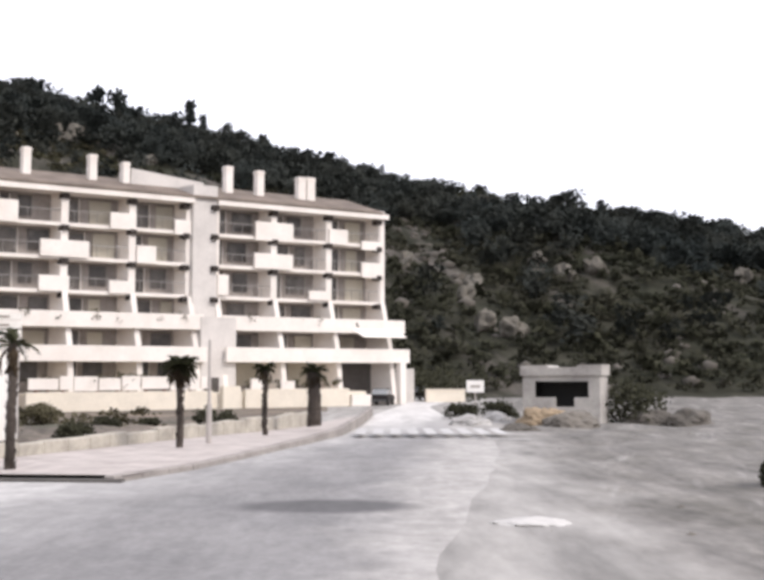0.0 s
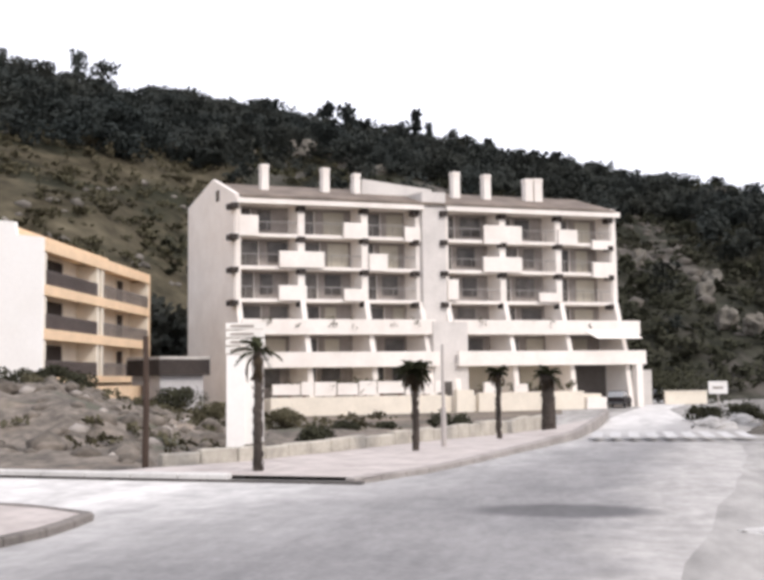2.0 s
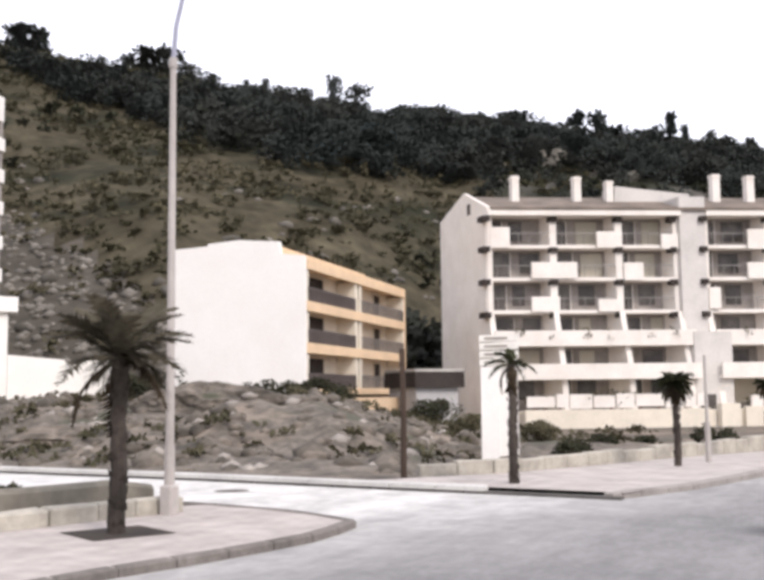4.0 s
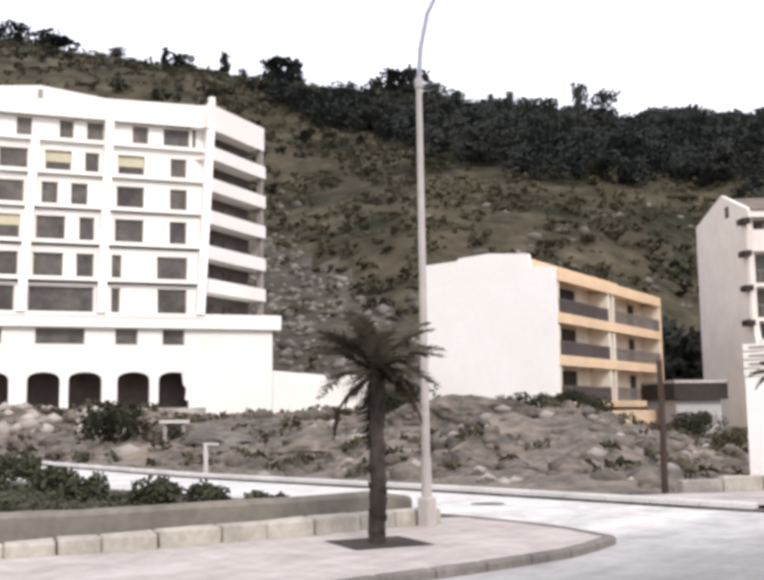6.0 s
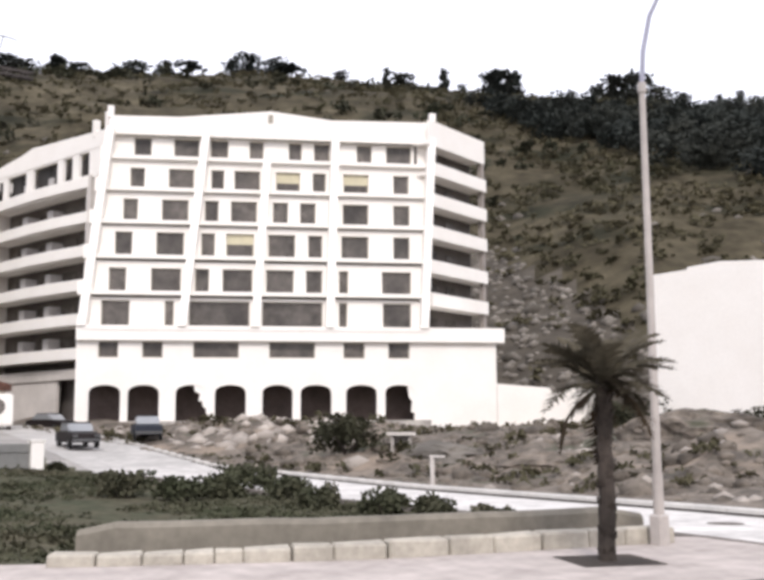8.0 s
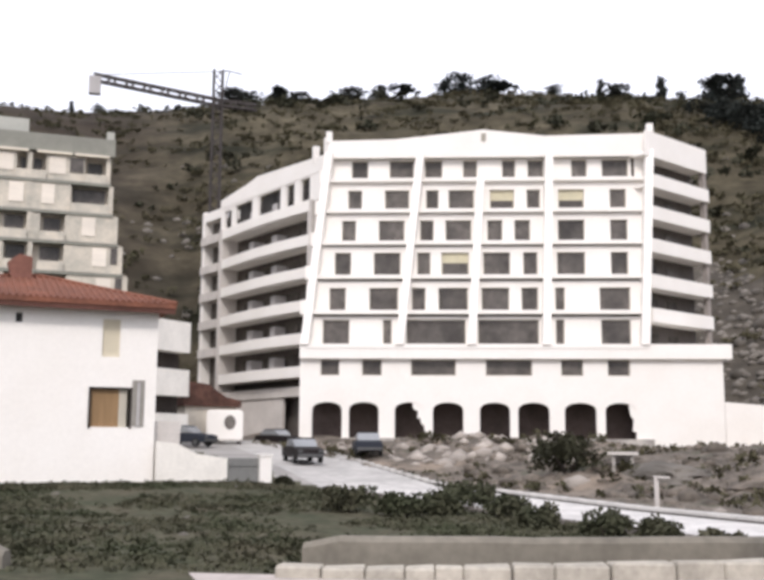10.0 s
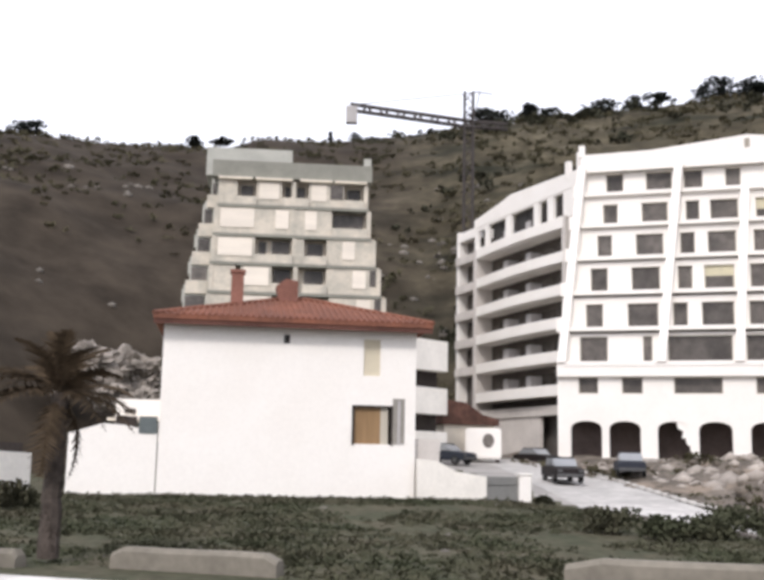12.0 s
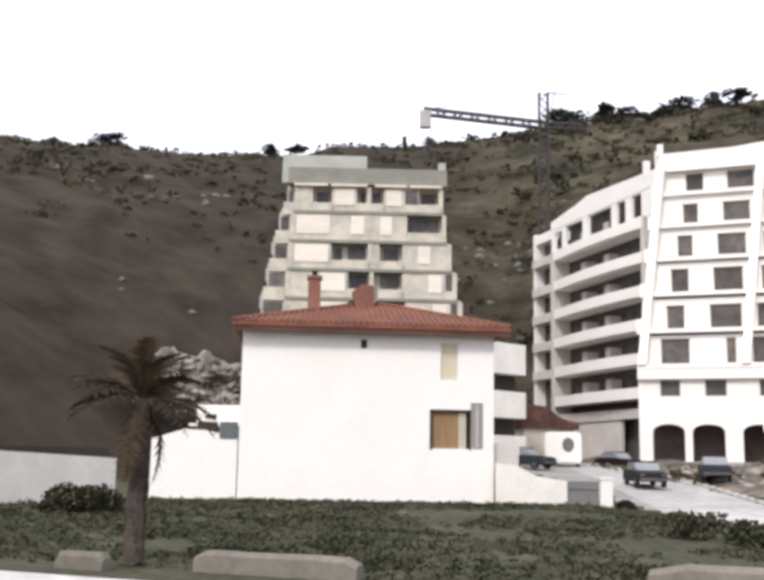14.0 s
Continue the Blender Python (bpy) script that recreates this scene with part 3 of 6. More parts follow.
    # white solid balcony panels
    for u0, u1, w0, w1 in ((0.2, 1.8, 14.4, 16.05), (9.0, 11.1, 14.4, 15.7), (14.4, 15.8, 14.3, 15.5), (3.55, 7.3, 11.95, 13.25), (11.2, 12.8, 11.8, 13.2), (3.5, 5.8, 9.3, 10.5), (9.0, 11.0, 9.3, 10.3), (21.7, 25.3, 14.3, 15.9), (21.6, 25.25, 11.9, 13.2), (28.9, 30.8, 14.4, 15.75), (32.3, 34.6, 14.1, 14.9), (32.3, 34.4, 11.6, 12.95), (18.2, 19.2, 9.5, 11.2), (26.9, 28.9, 9.4, 10.2)):
        s.part("balcony_panel", boxes((u0, u1, -0.32, -0.14, w0, w1)), M_APTWHITE)
    # awning and garage on the right
    bm = bmesh.new()
    q = [bm.verts.new(c) for c in ((29.9, -2.0, 6.9), (34.6, -2.0, 6.9), (34.9, -2.9, 6.2), (30.4, -2.9, 6.2))]
    q2 = [bm.verts.new(v.co + Vector((0, 0, -0.06))) for v in q]
    bm.faces.new(q)
    bm.faces.new(q2[::-1])
    for k in range(4):
        bm.faces.new((q[k], q[(k + 1) % 4], q2[(k + 1) % 4], q2[k]))
    s.part("awning", bm, M_APTWHITE)
    s.part("pillar", boxes((34.9, 35.5, -2.1, -1.5, 0.2, 4.0)), M_APTWHITE)
    # the shade inside the garage is put into this wall's dark colour
    s.part("garage_wall", boxes((30.5, 34.9, 1.0, 1.6, 0.2, 3.9)), M_SHADEWALL)
    return s


M_ROOFGREY = material("old_roof_tiles", (0.20, 0.16, 0.13), spread=0.2, grain=4)
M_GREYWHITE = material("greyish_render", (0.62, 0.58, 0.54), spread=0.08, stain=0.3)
M_RAILPALE = material("pale_rail", (0.30, 0.28, 0.26), rough=0.6, bump=0)
apt = make_apartments()


# forecourt wall of the apartments with white balustrade
def make_forecourt():
    s = Site("forecourt_wall", polar(20.77, 84, -0.8), polar(0, 96.3), polar(23.26, 93), "cream rendered forecourt wall topped by a white balustrade", "wall")
    s.part("wall", boxes((0.8, 15.2, -4.6, -4.3, 0, 1.75), (15.9, 17.4, -4.9, -4.4, 0, 2.1), (18.0, 27.6, -4.6, -4.3, 0, 1.85)), M_CREAM)
    s.part("terrace", boxes((0.8, 29.5, -4.3, 1.6, 0, 1.6)), M_CREAM)
    bm = bmesh.new()
    rnd = random.Random(2)
    u = 1.0
    while u < 14.4:
        n = 0.8 + rnd.random() * 1.4
        bx(bm, u, min(u + n, 14.8), -4.5, -4.35, 1.75 + rnd.random() * 0.2, 2.75 + rnd.random() * 0.25)
        u += n + 0.12
    s.part("balustrade", bm, M_APTWHITE)
    bm = boxes((27.9, 29.8, -4.6, -4.3, 0.2, 1.3), (18.6, 19.7, -4.5, -4.3, 1.85, 2.7), (21.3, 22.5, -4.5, -4.3, 1.85, 2.5))
    s.part("balustrade", bm, M_APTWHITE)
    return s


make_forecourt()


# orange balcony house
def make_orange():
    s = Site("orange_apartment_house", polar(30.87, 66, 2.4), polar(25.32, 87.6), None, "three storey apartment house with orange balconies and a white end wall", "building")
    bm = bmesh.new()
    pts = ((9.5, -1.5), (0.0, -1.5), (0.0, 8.75), (1.65, 8.95), (1.75, 9.75), (4.6, 10.0), (6.8, 9.85), (6.85, 9.7), (9.5, 9.6))
    a = [bm.verts.new((-0.02, v, w)) for v, w in pts]
    b = [bm.verts.new((0.32, v, w)) for v, w in pts]
    bm.faces.new(a)
    bm.faces.new(b[::-1])
    for k in range(len(pts)):
        bm.faces.new((a[k], a[(k + 1) % len(pts)], b[(k + 1) % len(pts)], b[k]))
    s.part("end_wall", bm, M_WHITE, label="plain white rendered end wall")
    s.part("wall", boxes((0.32, 22.8, 1.5, 9.5, -1.5, 8.6)), M_CREAM)
    s.part("end_wall", boxes((22.6, 22.85, 0.0, 1.5, -1.5, 8.7)), M_ORANGE)
    s.part("roof", boxes((0.3, 22.9, 0.0, 9.4, 8.5, 8.72), (0.35, 17.3, 1.7, 2.0, 8.72, 9.45), (0.35, 17.3, 2.0, 9.0, 9.3, 9.5)), M_ORANGE)
    for lo, hi in ((7.95, 8.5), (5.25, 5.9), (2.55, 3.2), (-0.1, 0.35)):
        s.part("balcony_band", boxes((0.32, 22.6, -0.08, 0.12, lo, hi), (0.32, 22.6, 0.12, 1.5, hi - 0.3, hi - 0.05)), M_ORANGE)
    for u in (0.6, 10.2, 11.2, 22.4):
        s.part("pier", boxes((u - 0.22, u + 0.22, 0.05, 1.5, 0.0, 8.0)), M_CREAM)
    for level in (5.9, 3.2, 0.35):
        for u0, u1 in ((0.7, 10.0), (11.4, 22.2)):
            bm = bmesh.new()
            bx(bm, u0, u1, 0.0, 0.05, level + 0.85, level + 0.93)
            k = u0
            while k < u1:
                bx(bm, k, k + 0.05, 0.0, 0.04, level, level + 0.86)
                k += 0.14 if u0 < 5 else 0.2
            s.part("railing", bm, M_RAIL if u0 < 5 else M_PALERAIL)
            mid = (u0 + u1) / 2
            for a0, a1, mat in ((u0 + 2.6, u0 + 6.3, M_BEAM),) if u0 < 5 else ((u0 + 0.3, u0 + 1.9, M_PANE), (mid + 1.6, mid + 3.2, M_BEAM)):
                door = s.part("balcony_door", boxes((a0, a1, 1.42, 1.49, level - 0.1, level + 2.0)), mat)
                s.part("door_frame", boxes((a0 - 0.08, a0, 1.36, 1.49, level - 0.1, level + 2.08), (a1, a1 + 0.08, 1.36, 1.49, level - 0.1, level + 2.08), (a0, a1, 1.36, 1.49, level + 2.0, level + 2.08)), M_CREAM, door)
    s.part("garden_wall", boxes((0.5, 23.0, -3.2, -3.0, -1.6, -0.35)), M_ORANGE)
    return s


make_orange()


# hotel shell: arcade, podium storey and six storeys that step back, with a wing on either side
def window_in(s, u0, u1, v, w0, w1, mat, depth=0.35):
    f = bmesh.new()
    t = 0.07
    for b in ((u0, u0 + t, w0, w1), (u1 - t, u1, w0, w1), (u0, u1, w0, w0 + t), (u0, u1, w1 - t, w1)):
        bx(f, b[0], b[1], v + depth - 0.06, v + depth, b[2], b[3])
    win = s.part("window", f, M_SHUTTER)
    s.part("pane", boxes((u0, u1, v + depth, v + depth + 0.03, w0, w1)), mat, win)


def make_hotel():
    s = Site("hotel_building", polar(69.17, 85.5, 2.4), polar(46.07, 88), None, "white terraced hotel with an arcade and stepped storeys", "building")
    floors = (
        (3.4, 22.6, 24.5, 22.73, 24.1, ((3.81, 5.26), (7.12, 9.26), (10.21, 11.73), (13.51, 14.75), (16.9, 18.06), (19.1, 20.5), (22.86, 24.21), (25.48, 27.74))),
        (2.8, 19.75, 22.25, 19.9, 21.3, ((3.57, 4.79), (6.75, 8.87), (10.3, 11.4), (12.24, 14.44), (15.79, 17.88), (18.94, 20.1), (21.62, 23.83), (26.0, 27.39))),
        (2.2, 16.85, 19.35, 16.95, 18.5, ((3.12, 4.33), (6.27, 8.48), (9.8, 10.97), (11.97, 14.18), (15.51, 16.81), (17.82, 19.16), (21.48, 23.73), (25.88, 27.34))),
        (1.6, 13.85, 16.4, 13.95, 15.6, ((2.59, 3.99), (5.9, 8.17), (9.56, 10.71), (11.62, 13.93), (15.12, 17.39), (18.47, 19.68), (21.29, 23.64), (25.76, 27.2))),
        (1.0, 10.8, 13.35, 10.85, 12.5, ((2.23, 3.62), (5.58, 8.0), (9.12, 10.29), (11.35, 13.82), (14.93, 17.25), (18.24, 19.63), (21.02, 21.82), (24.66, 27.18))),
        (0.5, 7.9, 10.3, 8.05, 9.75, ((1.76, 4.0), (6.76, 7.5), (8.7, 13.6), (14.6, 19.6), (20.96, 21.67), (24.65, 27.06))),
    )
    for k, (v, w0, w1, h0, h1, wins) in enumerate(floors):
        sh = 0.5 * v
        left, right = 0.25 + sh, 28.0 + sh * 0.85
        bm = bmesh.new()
        holed(bm, left, right, v, v + 0.3, w0, w1, [(a, b, h0 - 0.1, h1 + 0.3) for a, b in wins])
        s.part("facade_wall", bm, M_WHITE)
        # slab lip below the storey
        s.part("floor_slab", boxes((left, right, v - 1.0, v + 10, w0 - 0.32, w0)), M_WHITE)
        for j, (a, b) in enumerate(wins):
            window_in(s, a, b, v, h0 - 0.1, h1 + 0.3, M_BLIND if (k == 1 and j in (4, 6)) or (k == 3 and j == 3) else M_PANE, 0.26)
        if k in (1, 3):
            for a, b in (wins[4], wins[6]) if k == 1 else (wins[3],):
                s.part("opening", boxes((a + 0.1, b - 0.1, v + 0.2, v + 0.25, h0 + 0.05, h0 + (0.75 if k == 1 else 1.05))), M_PANE)
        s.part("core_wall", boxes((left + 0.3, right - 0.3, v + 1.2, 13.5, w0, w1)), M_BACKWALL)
        s.part("end_wall", boxes((left - 0.02, left + 0.3, v + 0.3, v + 10, w0, w1), (right - 0.3, right + 0.02, v + 0.3, v + 3, w0, w1)), M_WHITE)
    # small box balconies on the stepped corner
    for v, w0, *_ in floors[:5]:
        left = 0.25 + 0.5 * v
        s.part("balcony", boxes((left - 0.9, left + 0.2, v - 0.5, v - 0.35, w0 - 0.3, w0 + 0.85), (left - 0.9, left - 0.75, v - 0.35, v + 1.2, w0 - 0.3, w0 + 0.85), (left - 0.75, left - 0.02, v - 0.35, v + 1.2, w0 - 0.3, w0 - 0.1)), M_WHITE)
    # sloping pilasters
    for u_top, u_low in ((1.9, 0.4), (9.85, 8.2), (15.15, 14.05), (20.9, 20.1), (29.4, 28.0)):
        bm = bmesh.new()
        h = 0.34
        top = 24.9 if u_top not in (15.15,) else 22.4
        vt = 2.15 if top > 24 else 1.7
        ut = u_low + (u_top - u_low) * (top - 7.9) / 17.0
        q = [bm.verts.new(c) for c in ((u_low - h, -0.68, 7.9), (u_low + h, -0.68, 7.9), (u_low + h, 0.9, 7.9), (u_low - h, 0.9, 7.9), (ut - h, vt, top), (ut + h, vt, top), (ut + h, vt + 1.5, top), (ut - h, vt + 1.5, top))]
        for f in ((0, 1, 2, 3), (4, 7, 6, 5), (0, 4, 5, 1), (1, 5, 6, 2), (2, 6, 7, 3), (3, 7, 4, 0)):
            bm.faces.new([q[i] for i in f])
        s.part("pilaster", bm, M_WHITE)
    # gabled parapet
    bm = bmesh.new()
    prism(bm, ((1.8, 24.5), (29.5, 24.5), (29.5, 26.5), (20.6, 26.35), (15.3, 26.95), (7.7, 26.15), (1.8, 26.05)), 2.75, 3.1)
    s.part("parapet", bm, M_WHITE)
    s.part("pinnacle", boxes((1.6, 2.1, 2.7, 3.2, 25.9, 26.9)), M_WHITE)
    s.part("pinnacle", boxes((29.3, 29.85, 2.7, 3.2, 26.3, 27.35)), M_WHITE)
    s.part("medallion", boxes((15.1, 15.5, 2.68, 2.75, 25.9, 26.6)), M_STONE)
    bm = bmesh.new()
    q = [bm.verts.new(c) for c in ((1.8, 3.1, 25.6), (29.5, 3.1, 25.6), (29.5, 9.0, 27.4), (1.8, 9.0, 27.4))]
    bm.faces.new(q)
    q2 = [bm.verts.new(v.co + Vector((0, 0, -0.2))) for v in q]
    bm.faces.new(q2[::-1])
    for k in range(4):
        bm.faces.new((q[k], q[(k + 1) % 4], q2[(k + 1) % 4], q2[k]))
    s.part("roof", bm, M_ROOF)
    # podium
    wins = ((1.68, 3.23), (5.09, 6.71), (9.1, 12.76), (15.19, 18.94), (21.28, 23.05), (25.02, 26.81))
    bm = bmesh.new()
    holed(bm, 0, 34.2, 0, 0.35, 3.85, 6.75, [(a, b, 5.4, 6.7) for a, b in wins])
    s.part("podium_wall", bm, M_WHITE)
    for a, b in wins:
        window_in(s, a, b, 0, 5.4, 6.7, M_PANE, 0.3)
    s.part("podium_cornice", boxes((0.0, 34.85, -0.45, 0.35, 6.75, 7.95), (0.0, 34.8, 0.35, 12, 7.6, 7.9)), M_WHITE)
    # arcade of eight arches
    arches = ((1.04, 3.48), (4.06, 6.48), (7.79, 10.2), (10.89, 13.35), (14.69, 17.12), (17.77, 20.29), (21.5, 24.04), (24.75, 27.2))
    at = 0.0
    for a, b in arches:
        s.part("arcade_pier", boxes((at, a, 0, 0.5, -0.6, 3.85)), M_WHITE)
        mid, half = (a + b) / 2, (b - a) / 2
        pts = [(a, 3.85), (b, 3.85)] + [(mid + half * math.cos(math.radians(x)), 2.55 + 0.68 * math.sin(math.radians(x)) ** 0.8) for x in range(0, 181, 15)]
        s.part("arch", prism(bmesh.new(), pts[::-1], 0.002, 0.498), M_WHITE)
        at = b
    # ragged patches of render left at two of the arches
    for edge in (((9.2, 3.3), (10.25, 3.3), (10.25, 1.3), (9.95, 1.5), (9.85, 2.0), (9.6, 1.9), (9.7, 2.5), (9.3, 2.7)), ((26.6, 3.3), (27.25, 3.3), (27.25, 0.9), (26.9, 1.0), (27.0, 1.9), (26.75, 2.2))):
        s.part("loose_render", prism(bmesh.new(), edge, 0.06, 0.3), M_WHITE)
    s.part("end_wall", boxes((at, 34.2, 0, 0.5, -1.6, 3.85)), M_WHITE)
    s.part("end_wall", boxes((33.9, 34.2, 0.5, 12, -1.6, 7.6)), M_WHITE)
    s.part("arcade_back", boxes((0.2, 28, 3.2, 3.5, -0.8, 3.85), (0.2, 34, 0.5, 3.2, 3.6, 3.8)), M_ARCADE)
    s.part("arcade_floor", boxes((-0.3, 28.5, -0.4, 3.2, -1.2, 0.35)), M_CONCRETE)
    return s


M_BLIND = material("yellowish_blind", (0.60, 0.555, 0.40), spread=0.08)
# darkened so the arches open on painted interior shade
M_ARCADE = material("shaded_arcade_wall", (0.13, 0.10, 0.09), spread=0.15)
make_hotel()


def make_hotel_side():
    """The corner of balconies that runs back from the hotel's front."""
    s = Site("hotel_balcony_corner", polar(49.9, 88.6, 9.8), polar(46.9, 96.2), None, "white stacked hotel balconies with deep shaded recesses", "building")
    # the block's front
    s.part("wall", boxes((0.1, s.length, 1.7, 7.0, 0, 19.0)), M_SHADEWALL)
    s.part("parapet", boxes((-0.2, s.length, 0.0, 0.25, 16.9, 19.1), (-0.2, s.length, 0.25, 1.8, 17.0, 17.2)), M_WHITE)
    for lo in (14.3, 11.5, 8.65, 5.6, 2.75, -0.3):
        s.part("balcony", boxes((-0.3, s.length, -0.15, 0.05, lo - 0.1, lo + 1.05), (-0.3, s.length, 0.05, 1.7, lo - 0.1, lo + 0.12)), M_WHITE)
        s.part("balcony_door", boxes((1.2, 3.0, 1.6, 1.69, lo + 0.15, lo + 2.2)), M_PANE)
        s.part("balcony_door", boxes((4.6, 6.0, 1.6, 1.69, lo + 0.15, lo + 2.2)), M_PANE)
    s.part("column", boxes((s.length - 0.5, s.length - 0.05, 0.05, 0.5, 0, 17)), M_BACKWALL)
    return s


make_hotel_side()


def make_hotel_wing():
    s = Site("hotel_wing", polar(73.75, 110.8, 3.0), polar(67.9, 92.6), None, "white hotel wing with long curved balconies in shade", "building")
    n = s.length
    # wall behind the balconies, its recess shade painted in
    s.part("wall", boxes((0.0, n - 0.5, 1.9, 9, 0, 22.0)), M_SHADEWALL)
    # top storey with arched openings, its parapet in three slopes
    bm = bmesh.new()
    holed(bm, 0.0, n, 0.1, 0.4, 21.6, 24.2, [(0.8, 2.4, 21.9, 23.8), (3.2, 6.9, 21.9, 24.0), (8.1, 12.6, 21.9, 24.05), (13.6, 15.2, 21.9, 24.05), (16.3, 18.0, 21.9, 24.05)])
    s.part("facade_wall", bm, M_WHITE)
    bm = bmesh.new()
    prism(bm, ((0.0, 24.2), (n, 24.2), (n, 25.6), (8.0, 26.2), (6.5, 25.9), (0.0, 25.1)), 0.05, 0.4)
    s.part("parapet", bm, M_WHITE)
    s.part("pinnacle", boxes((n - 2.4, n - 1.9, 0.0, 0.5, 25.2, 26.8)), M_WHITE)
    s.part("pinnacle", boxes((n - 0.4, n + 0.1, 0.0, 0.5, 25.2, 27.2)), M_WHITE)
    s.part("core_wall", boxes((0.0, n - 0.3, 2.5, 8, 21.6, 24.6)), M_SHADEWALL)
    # near-black sheets put the rooms' shade into the openings
    for a, b in ((0.8, 2.4), (3.2, 6.9), (8.1, 12.6), (13.6, 15.2), (16.3, 18.0)):
        s.part("window", boxes((a - 0.1, b + 0.1, 0.75, 0.82, 21.9, 24.1), ((a + b) / 2 - 0.05, (a + b) / 2 + 0.05, 0.68, 0.75, 21.9, 24.1)), M_DARK)
    for lo in (20.7, 17.5, 14.45, 11.4, 8.35, 5.3):
        bm = bmesh.new()
        # curved front made of short straight runs
        run = [(k * (n - 3.5) / 10 + 0.8, -0.5 * math.sin(math.pi * k / 10) - 0.1) for k in range(11)]
        for (a, va), (b, vb) in zip(run, run[1:]):
            q = [bm.verts.new(c) for c in ((a, va, lo), (b, vb, lo), (b, vb + 0.2, lo), (a, va + 0.2, lo), (a, va, lo + 1.0), (b, vb, lo + 1.0), (b, vb + 0.2, lo + 1.0), (a, va + 0.2, lo + 1.0))]
            for f in ((0, 3, 2, 1), (4, 5, 6, 7), (0, 1, 5, 4), (1, 2, 6, 5), (2, 3, 7, 6), (3, 0, 4, 7)):
                bm.faces.new([q[i] for i in f])
        bx(bm, 0.8, n - 2.7, 0.1, 1.95, lo, lo + 0.2)
        s.part("balcony", bm, M_WHITE)
        for a in (2.6, 7.0, 11.2, 14.6):
            s.part("balcony_door", boxes((a, a + 2.4, 1.8, 1.88, lo + 0.2, lo + 2.4)), M_PANE)
        for a in (5.6, 10.2):
            s.part("partition", boxes((a, a + 0.9, 0.6, 1.9, lo + 0.2, lo + 2.2)), M_GREYWALL)
        # dark sheet painted as shade in the slot between the columns
        s.part("window", boxes((n - 2.3, n - 1.15, 0.5, 0.62, lo + 0.3, lo + 2.4)), M_DARK)
    # grey render instead of white puts the wing's shade into these piers
    for a in (n - 3.0, n - 1.1, 0.0):
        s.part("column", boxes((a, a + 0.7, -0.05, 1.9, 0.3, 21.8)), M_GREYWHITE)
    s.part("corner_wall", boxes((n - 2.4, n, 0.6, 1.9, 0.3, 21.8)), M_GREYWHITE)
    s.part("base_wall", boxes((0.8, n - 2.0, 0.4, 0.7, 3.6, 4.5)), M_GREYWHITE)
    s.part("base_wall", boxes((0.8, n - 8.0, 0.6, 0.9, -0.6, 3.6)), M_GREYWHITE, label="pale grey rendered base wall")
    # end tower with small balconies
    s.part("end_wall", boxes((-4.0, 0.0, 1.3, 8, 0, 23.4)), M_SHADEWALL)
    s.part("end_wall", boxes((-4.6, -4.0, 0.2, 8, 0, 24.6), (-4.0, 0.0, 0.2, 8, 23.4, 24.4)), M_WHITE)
    for lo in (20.7, 17.5, 14.45, 11.4, 8.35):
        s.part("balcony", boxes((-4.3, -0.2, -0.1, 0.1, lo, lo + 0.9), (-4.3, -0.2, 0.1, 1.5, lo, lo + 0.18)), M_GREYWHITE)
        s.part("balcony_door", boxes((-2.9, -1.0, 1.2, 1.29, lo + 0.2, lo + 2.3)), M_PANE)
    return s


make_hotel_wing()


